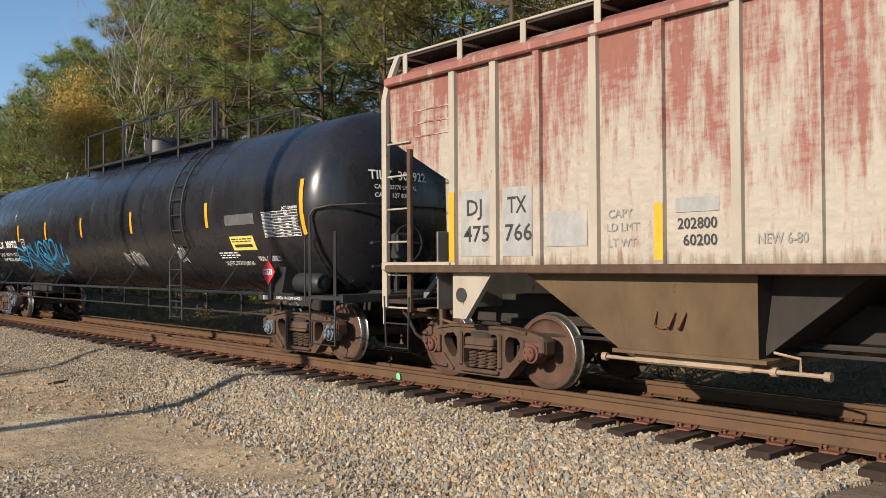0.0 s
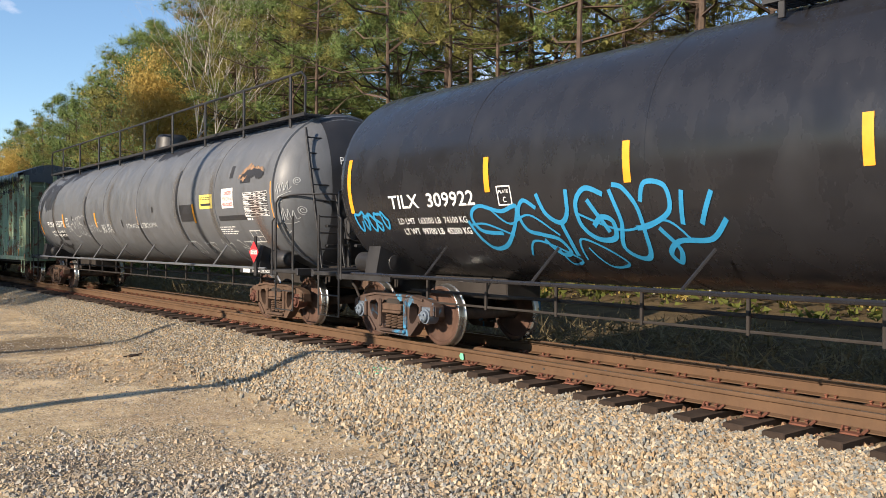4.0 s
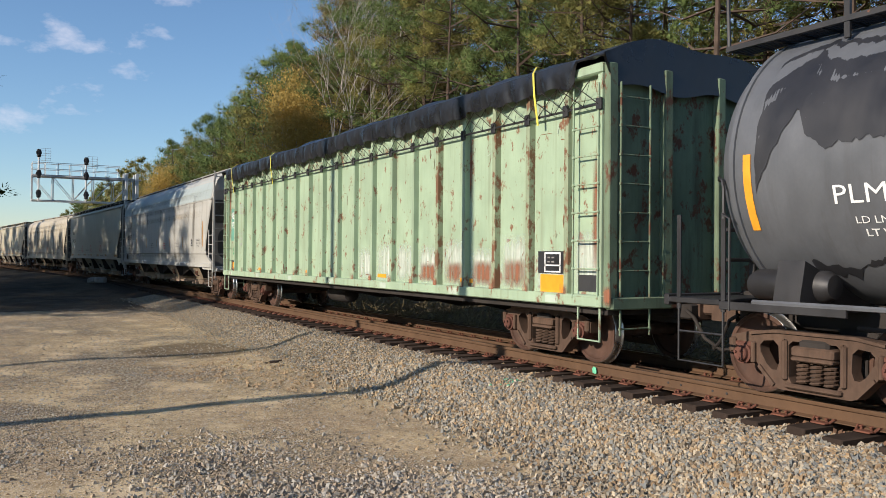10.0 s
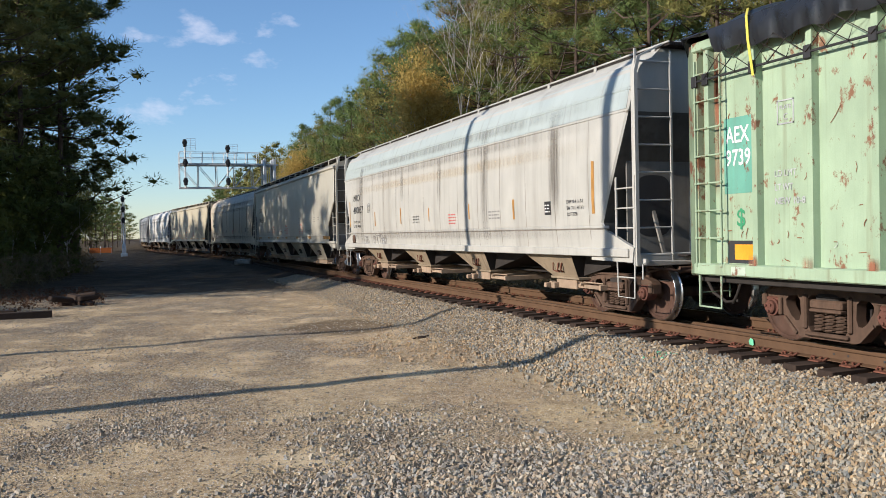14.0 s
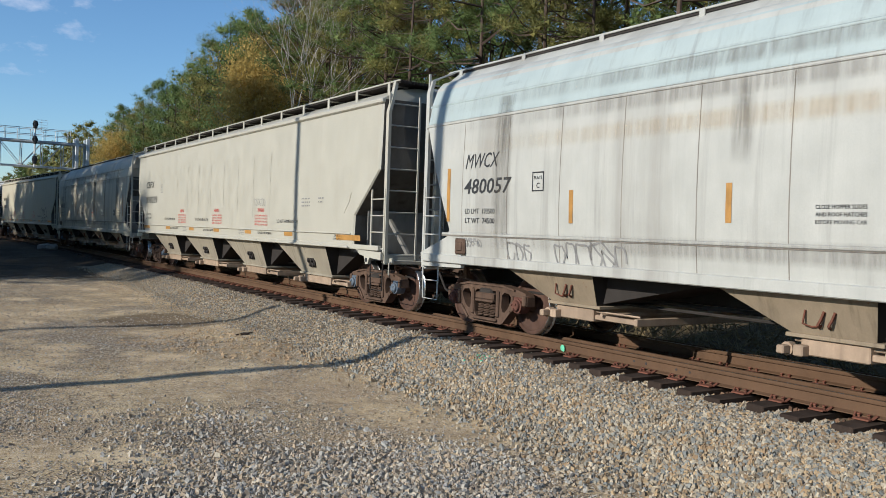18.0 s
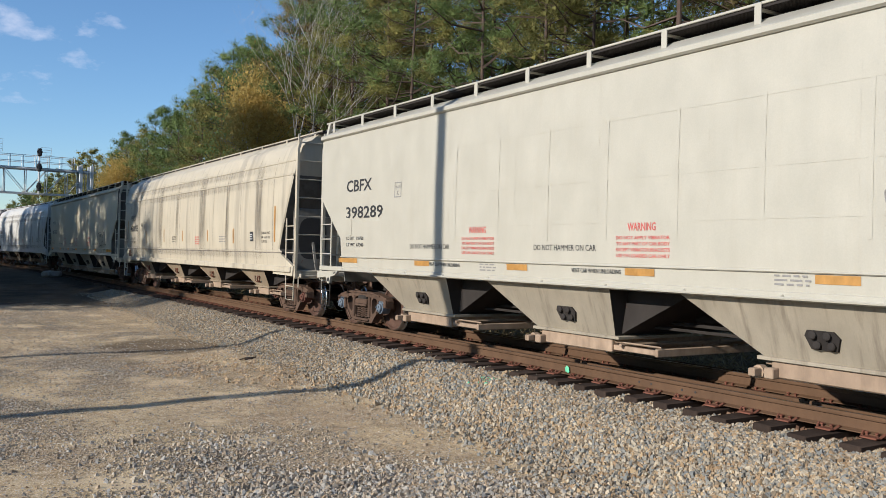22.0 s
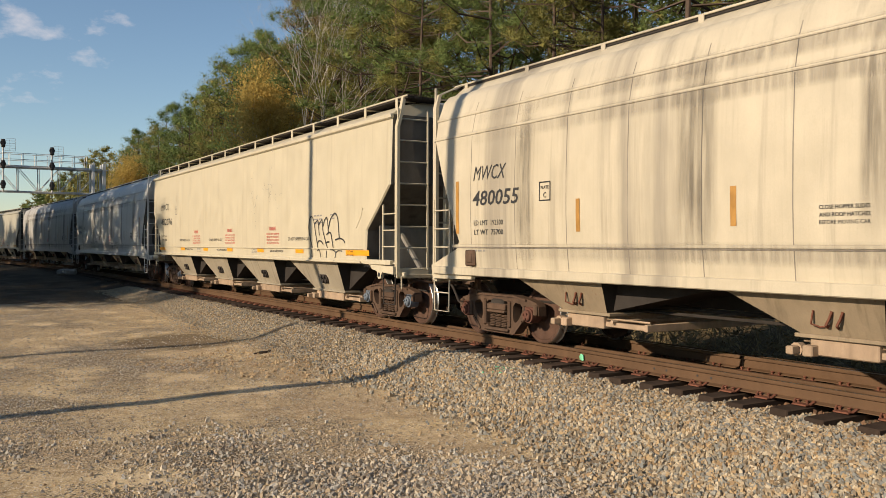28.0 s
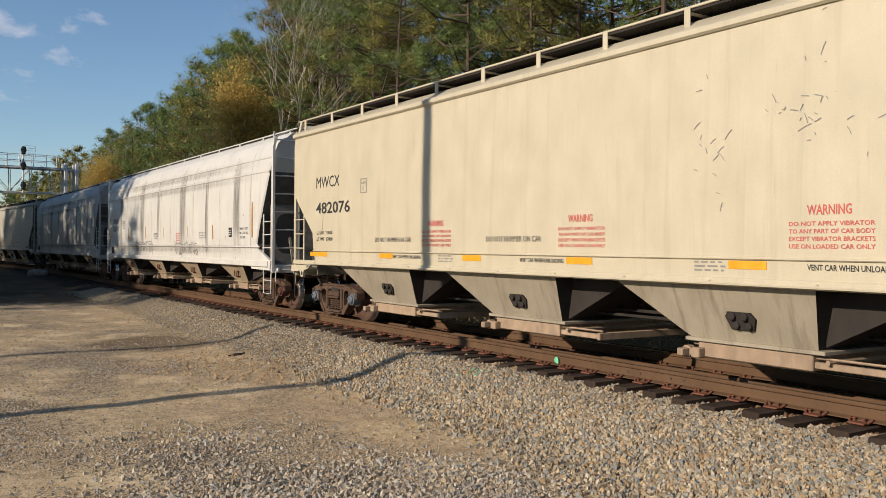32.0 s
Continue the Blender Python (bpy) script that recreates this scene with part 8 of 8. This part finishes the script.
def pine_parts(seed, h, bare, spread, limbs, puffs, blades, wide, size=0.5):
    """Meshes of a loblolly pine: bare lower trunk, dead stubs, limbs, a crown of separate needle clumps."""
    q = np.random.default_rng(seed)
    tr = MB()
    bend = q.normal(0, 0.25, 2)
    top = lambda f: np.array([bend[0] * math.sin(f * 2.2), bend[1] * math.sin(f * 2.8), f * h])
    r0 = 0.007 * h + 0.02
    tr.tube([top(f) for f in np.linspace(0, 1, 7)], [r0 * (1.25 if k == 0 else 1) * (1 - 0.9 * k / 6) + 0.012 for k in range(7)], 7)
    chunks, norms = [], []
    for k in range(5):
        f = bare * q.uniform(0.4, 1.0)
        a = q.uniform(0, 6.283)
        p0 = top(f)
        tr.tube([p0, p0 + np.array([math.cos(a), math.sin(a), 0.15]) * q.uniform(0.6, 1.8)], [0.025, 0.008], 3, cap=False)
    for k in range(limbs):
        f = bare + (0.98 - bare) * ((k + 0.5) / limbs) ** 0.9 + q.uniform(-0.02, 0.02)
        g = (f - bare) / (1 - bare)
        ln = spread * (0.55 + 0.8 * math.sin(math.pi * min(1, 0.2 + 0.8 * g)) ** 0.8) * q.uniform(0.5, 1.2) * (1.1 - 0.6 * g)
        a = q.uniform(0, 6.283)
        p0 = top(min(f, 0.99))
        up = q.uniform(-0.05, 0.4) + 0.5 * g * g
        way = np.array([math.cos(a), math.sin(a), up])
        mid = p0 + way * ln * 0.5 + np.array([0, 0, -0.08 * ln])
        tip = p0 + way * ln + np.array([0, 0, 0.06 * ln])
        tr.tube([p0, mid, tip], [0.012 + 0.013 * ln, 0.01 + 0.008 * ln, 0.008], 3, cap=False)
        across = np.array([-math.sin(a), math.cos(a), 0.0])
        for j in range(puffs):
            u = 1.0 if j == 0 else q.uniform(0.35, 1.05)
            c = p0 + (tip - p0) * u + across * q.normal(0, 0.24 * ln * (1.1 - 0.5 * u)) + np.array([0, 0, q.uniform(-0.05, 0.4)])
            puff(chunks, norms, c, size * q.uniform(0.65, 1.25), blades, q, wide)
    return tr, chunks, norms


def leafy_parts(seed, h, spread, leaves, q_size=0.12, base=0.25, thick=1.0, forks=4):
    """Meshes of a broadleaf tree: forking limbs and small leaves in loose clumps."""
    q = np.random.default_rng(seed)
    tr, chunks = MB(), []
    ends = []

    def grow(p, d, ln, r, depth):
        e = p + d * ln
        m_ = p + d * ln * 0.5 + q.normal(0, 0.05 * ln, 3)
        tr.tube([p, m_, e], [r, r * 0.8, r * 0.6], 6 if depth < 2 else 3, cap=False)
        if depth >= forks:
            ends.append(e)
            return
        if depth >= 2:
            ends.append(e)
        for _ in range(3 if depth in (1, 2) else 2):
            nd = d + q.normal(0, 0.48, 3) * spread + np.array([0, 0, 0.12])
            nd /= np.linalg.norm(nd)
            grow(e, nd, ln * q.uniform(0.6, 0.85), r * 0.58, depth + 1)
    grow(np.zeros(3), np.array([0.03, 0.02, 1.0]), h * base, thick * (0.012 * h + 0.04), 0)
    per = max(1, int(leaves / max(1, len(ends))))
    for e in ends:
        if leaves:
            tuft(chunks, None, e + q.normal(0, 0.2, 3), q_size, per, q, 1.0, 0.45)
            d = q.normal(0, h * 0.042, (per, 3))
            chunks[-1] = (chunks[-1].reshape(-1, 3, 3) + d[:, None, :]).reshape(-1, 3)
    return tr, chunks


TREES = {}


def tree(kind, parts_, bark, mt_leaf, label):
    tr, chunks = parts_[:2]
    ob = thing("pine_tree" if "pine" in kind else "tree", pose(0, 0, -200), label, "tree", "trees of the wood")
    part("trunk", tr, bark, ob)
    if chunks:
        part("crown", leaf_mesh("crown", chunks, mt_leaf, parts_[2] if len(parts_) > 2 else ()), None, ob)
    TREES[kind] = ob
    return ob


for k in range(4):
    tree("pine%d" % k, pine_parts(100 + k, 20.0, (0.42, 0.52, 0.34, 0.46)[k], (3.3, 2.8, 3.5, 3.0)[k], 40, 5, 120, 0.013, 0.62), M["bark"], (M["needles"], M["needles_gold"], M["needles"], M["needles_brown"])[k],
         "tall loblolly pine with a bare trunk and open green crown")
for k in range(3):
    tree("back_pine%d" % k, pine_parts(120 + k, 20.0, (0.30, 0.22, 0.38)[k], (3.4, 3.6, 3.1)[k], 38, 4, 64, 0.022, 0.82), M["bark"], (M["needles"], M["needles_gold"], M["needles_gold"])[k],
         "pine standing back in the wood")
for k in range(2):
    tree("far_pine%d" % k, pine_parts(140 + k, 18.0, 0.12, 3.5, 32, 5, 26, 0.045, 0.85), M["bark"], (M["needles_gold"], M["needles"])[k], "distant pine, olive green in the sun")
tree("dense_pine", pine_parts(160, 20.0, 0.16, 2.7, 70, 5, 40, 0.03, 0.75), M["bark"], M["needles_shade"], "dark thick-crowned pine in the shaded stand")
tree("orange", leafy_parts(7, 14.0, 0.72, 12000, 0.13, 0.24, 0.5), M["bark_grey"], M["leaf_orange"], "autumn tree with thinning orange leaves")
tree("bare", leafy_parts(8, 17.0, 0.62, 0, 0.1, 0.25, 0.32, 7), M["bark_grey"], None, "bare grey tree with fine branches")
tree("green", leafy_parts(9, 11.0, 1.0, 8000, 0.13), M["bark_grey"], M["leaf_green"], "dull green broadleaf tree")
used = set()
q = random.Random(12)


def plant(kind, x, y, h, turn=None, wide=1.0):
    src = TREES[kind]
    base = {"orange": 14.0, "bare": 17.0, "green": 11.0}.get(kind, 18.0 if "far" in kind else 20.0)
    k = h / base
    m = Matrix.LocRotScale((x, y, float(ground_z(x, y)) - 0.12), Euler((0, 0, q.uniform(0, 6.28) if turn is None else turn)), (wide * k * q.uniform(0.92, 1.1),) * 2 + (k,))
    if kind not in used:
        used.add(kind)
        src.matrix_basis = m
        return src
    return copy_thing(src, m)


def crest(x, y):
    """How high the wood stands: tall beside the yard, lower along the line away from it."""
    return 2.1 + (x / 24.0) * float(np.interp(y * 24.0 / x, (40, 62, 70, 90, 110, 165, 270, 420), (24.0, 21.0, 18.6, 16.4, 15.6, 14.4, 11.0, 9.0)))


# the wood behind the track: rows from its edge inwards
for row, (x, gap, lo, hi) in enumerate(((24.5, 4.2, 18, 22.5), (28.5, 4.0, 20, 25), (33.0, 4.6, 22, 26), (38.5, 5.2, 23, 27))):
    y = 1.0 + row
    while y < 150:
        kind = "pine%d" % q.randrange(4) if row < 2 and y < 75 else "back_pine%d" % q.randrange(3)
        px, py = x + q.uniform(-1.4, 1.4), y + q.uniform(-1.2, 1.2)
        plant(kind, px, py, min(q.uniform(lo, hi), crest(px - 1.0, py) * q.uniform(0.86, 1.02)))
        y += gap * q.uniform(0.75, 1.3) * (1 if y < 100 else 1.25)
for row, x in enumerate((25.0, 31.5)):
    y = 148.0
    while y < 420:
        plant("far_pine%d" % q.randrange(2), x + q.uniform(-2, 2), y, min(q.uniform(15, 20), crest(x, y) * q.uniform(0.85, 1.02)))
        y += 7.0 * q.uniform(0.8, 1.3)
plant("orange", 21.4, 61.5, 20.5, 1.0, 0.8)
plant("orange", 22.2, 66.5, 17.5, 3.4, 0.75)
plant("bare", 20.6, 51.5, 20.5)
plant("bare", 21.2, 53.5, 21.5)
plant("bare", 20.8, 49.5, 17)
plant("orange", 25.0, 112.0, 13.0)
for k in range(9):
    plant("green", 27.0 + 6 * q.random(), 4.5 + 4.2 * k, q.uniform(6.5, 9.0))
# deep in the wood: low-crowned pines that close the view between the trunks
for x, y in ((43.0, 40.0), (48.0, 62.0)):
    while y < 120:
        plant("far_pine%d" % q.randrange(2), x + q.uniform(-2, 2), y, q.uniform(14, 20))
        y += 4.6 * q.uniform(0.8, 1.3)
# the lower storey at the wood's edge
for k in range(20):
    kind = ("green", "orange", "green", "green", "green")[k % 5]
    plant(kind, 21.8 + q.uniform(-0.9, 1.6), 2.5 + 3.9 * k + q.uniform(-1.2, 1.2), q.uniform(3.8, 5.8))
# the dark stand on the near side of the line
for x, y, h in ((-9.5, 37.5, 18), (-6.2, 46.5, 19), (-5.2, 50, 21), (-3.6, 54, 20), (-6.8, 53, 22), (-2.9, 60, 20), (-4.8, 58, 21), (-8.2, 57, 22), (-3.6, 66, 11), (-7, 65, 12), (-4, 74, 10), (-6, 84, 10), (-8, 94, 11)):
    plant("pine1" if y < 48 else "dense_pine" if y < 62 else "back_pine%d" % (2 * q.randrange(2)), x, y, h, None, 1.12)
# the far end of the view along the line
for k in range(12):
    plant("far_pine%d" % (k % 2), -26.0 + 2.6 * k, 300.0 + 13.0 * (k % 3), q.uniform(10, 14), None, 1.4)
# trees out of view behind that stand, added to deepen its shade
for x, y, h in ((-11, 34, 19), (-15.5, 35, 20), (-20, 35.5, 21), (-14, 38, 19), (-13, 41, 19), (-17, 39, 20), (-21, 42, 21), (-14.5, 45.5, 20), (-19, 46, 21), (-11, 47.5, 20), (-16, 48.5, 21), (-25, 45, 22), (-24, 38.5, 20)):
    plant("far_pine1", x, y, h, None, 1.2)
# unseen belt added to block the low sky beyond the stand
for x in (-34.0,):
    for k in range(11):
        plant("far_pine1", x + q.uniform(-1.5, 1.5), 29.0 + 7.5 * k + q.uniform(-2, 2), q.uniform(20, 23), None, 1.3)
# unseen low hedge added to shade the yard's ground
for k in range(9):
    plant("green", -10.2 - 1.6 * (k % 2), 32.4 + 1.7 * k, q.uniform(6.5, 8.0))
# deep rows, mostly out of view, added to shade yard and cars
y = 50.0
while y < 135:
    for x in (-13.5, -18.5, -24.0):
        plant("far_pine1", x + q.uniform(-1.5, 1.5), y + q.uniform(-1.5, 1.5), q.uniform(12.5, 14.5) + (6 if y < 62 else 0) + 0.4 * (-13.5 - x))
    y += 3.8 if y < 90 else 7.0
for x, y, h in ((-6.4, 45, 6), (-5.2, 47, 7), (-7.2, 44, 5), (-4.4, 50, 8), (-3.2, 56, 9), (-4.6, 53, 9), (-2.8, 63, 8), (-5.8, 49, 9)):
    plant("green", x, y, h)
for x, y, h in ((-5, 150, 10), (-8, 158, 12), (-2.5, 185, 10), (-12, 150, 13), (-6, 190, 12), (-16, 165, 14), (-10, 185, 13), (-1, 215, 10), (-20, 140, 14), (-14, 200, 13), (-4, 235, 12), (-9, 240, 13), (1, 260, 11), (-3.5, 135, 7), (-6, 133, 9), (-8.5, 138, 10), (-1.5, 150, 7), (-3, 168, 9), (0, 178, 8), (-11, 132, 11)):
    plant("back_pine%d" % (y % 2) if y < 180 else "far_pine0", x, y, h * 1.1, None, 1.5)
# young growth deep behind the yard, which closes the view under the tall crowns
for k in range(22):
    plant("far_pine%d" % (k % 2), 41.0 + 3.5 * (k % 2), 1.0 + 2.0 * k, q.uniform(13, 16), None, 1.4)


def brush(name, label, mt, spots, seed, n, size, wide):
    """Undergrowth or grass: loose blades over patches of ground."""
    q_ = np.random.default_rng(seed)
    chunks = []
    for x, y, rx, ry, hh in spots:
        for _ in range(n):
            px, py = x + q_.uniform(-rx, rx), y + q_.uniform(-ry, ry)
            c = np.array([px, py, float(ground_z(px, py)) + q_.uniform(0, hh) ** 1.0])
            tuft(chunks, None, c, size * q_.uniform(0.6, 1.3), 7, q_, 1.0, wide)
    ob = part(name, leaf_mesh(name, chunks, mt))
    return tagged(ob, label, "undergrowth", kind="stuff")


brush("undergrowth", "tangled green and brown undergrowth at the wood's edge", M["leaf_green"], [(21.5, 6 + 9 * k, 2.5, 5, 2.4) for k in range(14)], 3, 330, 0.24, 0.28)
brush("undergrowth", "rust-brown and orange undergrowth below the pines", M["leaf_orange"], [(23.0, 4 + 9 * k, 2.5, 5, 3.8) for k in range(9)], 13, 420, 0.17, 0.35)
brush("undergrowth", "dry brown undergrowth under the near trees", M["dry_grass"], [(-6.6, 40.5, 2.2, 2.0, 1.3), (-5.2, 44, 1.8, 2.5, 1.4), (-4.0, 50, 1.3, 4, 1.3), (-3.0, 60, 1.2, 6, 1.2)], 4, 260, 0.35, 0.07)
brush("undergrowth", "vines and shrubs under the near trees", M["leaf_green"], [(-6.8, 43.5, 1.8, 1.5, 3.0), (-5.6, 47, 1.4, 2, 6.0), (-4.6, 51, 1.4, 3, 7.0), (-3.8, 57, 1.2, 5, 6.0)], 5, 520, 0.28, 0.4)
brush("leaf_litter", "red-brown fallen leaves at the yard's edge", M["litter"], [(-3.2, 31.0, 2.4, 3.0, 0.03), (-3.5, 36, 2.2, 3.0, 0.03)], 15, 300, 0.09, 0.35)
brush("dry_grass", "tall dry grass beyond the track", M["dry_grass"], [(14.2, 4 + 5 * k, 2.2, 2.6, 0.35) for k in range(16)], 6, 170, 0.4, 0.05)

# ---- signals ----
def signal_heads(mb_m, parent, x, y, zs, back=0.2):
    for z in zs:
        hd = MB().lathe([(0.001, -0.06), (back, -0.06), (back + 0.02, 0.0), (back, 0.04), (0.001, 0.04)], (x, y, z), "y", 20)
        for dz in (-0.17, 0.0, 0.17):
            hd.lathe([(0.085, -0.28), (0.09, -0.28), (0.09, -0.06), (0.085, -0.06)], (x, y, z + dz), "y", 10)
        hd.soft(x - 0.16, x + 0.16, y - 0.04, y + 0.2, z - 0.36, z + 0.3, 0.06)
        part("signal_head", hd, M["ink_black"], parent, "black three-lamp signal head with hoods")


gantry = thing("signal_gantry", pose(0, 77.0, 0), "silver cantilever signal gantry over the track", "signal gantry")
for z, r in ((6.35, 0.06), (8.35, 0.06)):
    for y in (-0.6, 0.6):
        part("chord", MB().soft(4.7, 13.2, y - r, y + r, z - r, z + r, 0.02), M["silver"], gantry)
for k in range(6):
    x = 4.75 + 1.55 * k
    for y in (-0.6, 0.6):
        part("web", MB().soft(x - 0.035, x + 0.035, y - 0.035, y + 0.035, 6.4, 8.3, 0.01), M["silver"], gantry)
        if k < 5:
            a, b = (6.4, 8.3) if k >= 2 else (8.3, 6.4)
            part("diagonal", MB().tube([(x, y, a), (x + 1.55, y, b)], 0.028, 5), M["silver"], gantry)
part("deck", MB().soft(4.7, 13.0, -0.55, 0.55, 8.42, 8.48, 0.01), M["galv"], gantry)
rl = MB()
for y in (-0.6, 0.6):
    for z in (8.95, 9.45):
        rl.tube([(4.75, y, z), (11.5, y, z)], 0.025, 5)
    for k in range(8):
        rl.tube([(4.75 + 0.96 * k, y, 8.4), (4.75 + 0.96 * k, y, 9.45)], 0.025, 5)
part("handrail", rl, M["silver"], gantry)
for x in (12.0, 12.85):
    for y in (-0.6, 0.6):
        part("column", MB().soft(x - 0.13, x + 0.13, y - 0.13, y + 0.13, -0.3, 8.9, 0.02), M["silver"], gantry)
for x, zs in ((5.2, (6.9, 8.5, 10.2)), (8.78, (6.9, 8.5, 9.75))):
    part("signal_mast", MB().tube([(x, -0.75, 6.3), (x, -0.75, zs[-1])], 0.07, 8), M["silver"], gantry)
    signal_heads(None, gantry, x, -0.9, zs)
    cg = MB()
    for k in range(6):
        z = zs[-1] - 0.6 + 0.2 * k
        cg.tube([(x + 0.15, -0.6, z), (x + 0.9, -0.6, z)], 0.014, 4)
    for xx in (x + 0.15, x + 0.5, x + 0.9):
        cg.tube([(xx, -0.6, zs[-1] - 0.6), (xx, -0.6, zs[-1] + 0.4)], 0.014, 4)
    part("guard_cage", cg, M["silver"], gantry)
mast = thing("signal_mast", pose(0.15, 100.0, float(ground_z(0.15, 100.0))), "silver wayside signal mast with three black heads", "signal")
part("post", MB().tube([(0, 0, 0), (0, 0, 6.3)], 0.09, 8), M["silver"], mast)
signal_heads(None, mast, 0, -0.2, (4.0, 5.2, 6.3))
part("ladder", end_ladder_mesh(0.35, -0.2, 0.2, 0.2, 6.4, 18), M["silver"], mast)
part("base", MB().soft(-0.35, 0.35, -0.35, 0.35, -0.1, 0.35, 0.03).soft(-0.22, 0.22, -0.2, 0.2, 0.3, 1.3, 0.02), M["silver"], mast)

# ---- utility poles beside the yard, whose shadows cross it ----
for x, y, h, r in ((-6.0, 10.95, 14.5, 0.17), (-6.5, 16.95, 14.5, 0.13)):
    up_ = thing("utility_pole", pose(x, y, 0), "weathered wooden utility pole", "utility pole", "utility poles")
    part("pole", MB().tube([(0, 0, -0.2), (0, 0, h)], [r, r * 0.7], 12), M["pole_wood"], up_)
    part("crossarm", MB().soft(-0.06, 0.06, -1.2, 1.2, h - 0.7, h - 0.58, 0.01), M["pole_wood"], up_)

# ---- clutter ----
for x, y, dx, a, z in ((-3.4, 25.2, 2.9, 4, 0.0), (-4.2, 26.2, 2.6, -8, 0.0)):
    zz = float(ground_z(x, y))
    part_ob = part("timber", MB().soft(-dx / 2, dx / 2, -0.12, 0.12, 0, 0.2, 0.015), M["tie"], m=pose(x, y, zz - 0.02, 0, 0, a))
    tagged(part_ob, "old dark timber lying at the yard's edge", "timber", "old timbers")
qq = random.Random(31)
for k in range(12):
    x, y = -1.55 + qq.gauss(0, 0.35), 29.6 + qq.gauss(0, 0.5)
    a = qq.uniform(0.2, 0.45)
    ob = part("broken_tie", MB().soft(-a, a, -0.1, 0.1, 0, 0.17, 0.035), M["tie"], m=pose(x, y, float(ground_z(x, y)) + (0.15 if k > 7 else -0.02), qq.uniform(-14, 14), qq.uniform(-9, 9), qq.uniform(-80, 80)))
    tagged(ob, "rotten broken tie in a heap", "timber", "heap of broken ties")
for k in range(4):
    x, y = 7.2 + qq.uniform(-0.4, 0.4), 54.0 + qq.uniform(-0.6, 0.6)
    ob = part("rubble", MB().soft(-0.35, 0.3, -0.3, 0.3, 0, 0.35, 0.08), M["concrete"], m=pose(x, y, float(ground_z(x, y)) - 0.03, qq.uniform(-12, 12), 0, qq.uniform(0, 180)))
    tagged(ob, "grey lump of broken concrete by the track", "rubble", "lumps of rubble")
clod = part("clod", MB().soft(-0.09, 0.09, -0.06, 0.06, 0, 0.05, 0.02).tube([(-0.2, 0.02, 0.02), (0.15, -0.05, 0.05)], 0.015, 5), M["tie"], m=pose(5.3, 15.7, float(ground_z(5.3, 15.7)) - 0.01, 0, 0, 20))
tagged(clod, "dark clod with a stick on the dirt", "clod")
spray = MB()
for k in range(30):
    x, y = 6.85 + qq.gauss(0.0, 0.22), 9.9 + qq.gauss(0.0, 0.09)
    z = float(ground_z(x, y)) + 0.028
    a = qq.uniform(0.012, 0.024)
    spray.soft(x - a, x + a, y - a, y + a * 0.8, z - 0.02, z + 0.008, 0.008)
tagged(part("painted_stones", spray, M["green_paint"]), "ballast stones sprayed green", "gravel", kind="stuff")
fence = thing("safety_fence", pose(-2.6, 124, 0.15), "orange plastic safety fence far along the yard", "fence")
part("mesh_panel", MB().box(-1.6, 1.3, -0.02, 0.02, 0.05, 0.75), M["orange_fence"], fence)
for k in range(3):
    part("post", MB().tube([(-1.5 + 1.35 * k, 0, -0.1), (-1.5 + 1.35 * k, 0, 0.95)], 0.03, 5), M["silver"], fence)
shed = thing("shed", pose(-9.5, 150, 0.1), "small pale shed far beyond the signals", "shed")
part("wall", MB().soft(-2, 2, -1.5, 1.5, 0, 2.3, 0.02), M["sign_white"], shed)
part("roof", MB().prism([(-2.3, 2.25), (2.3, 2.25), (0, 3.2)], "y", -1.7, 1.7), M["galv"], shed)


def travel(t):
    return float(np.interp(t, [p[0] for p in TRAVEL], [p[1] for p in TRAVEL]))


def motions():
    """The train rolls towards smaller y; every wheelset turns with it."""
    for car, y0 in CARS:
        walk(car, [(t, on_track(y0 - s, RAIL)) for t, s in TRAVEL])
    for ws, y in WHEELSETS:
        walk(ws, [(0.15 * k if k < 213 else 32.0, pose(0, y, 0.457, math.degrees(travel(0.15 * k if k < 213 else 32.0) / 0.457) % 360)) for k in range(214)])


motions()
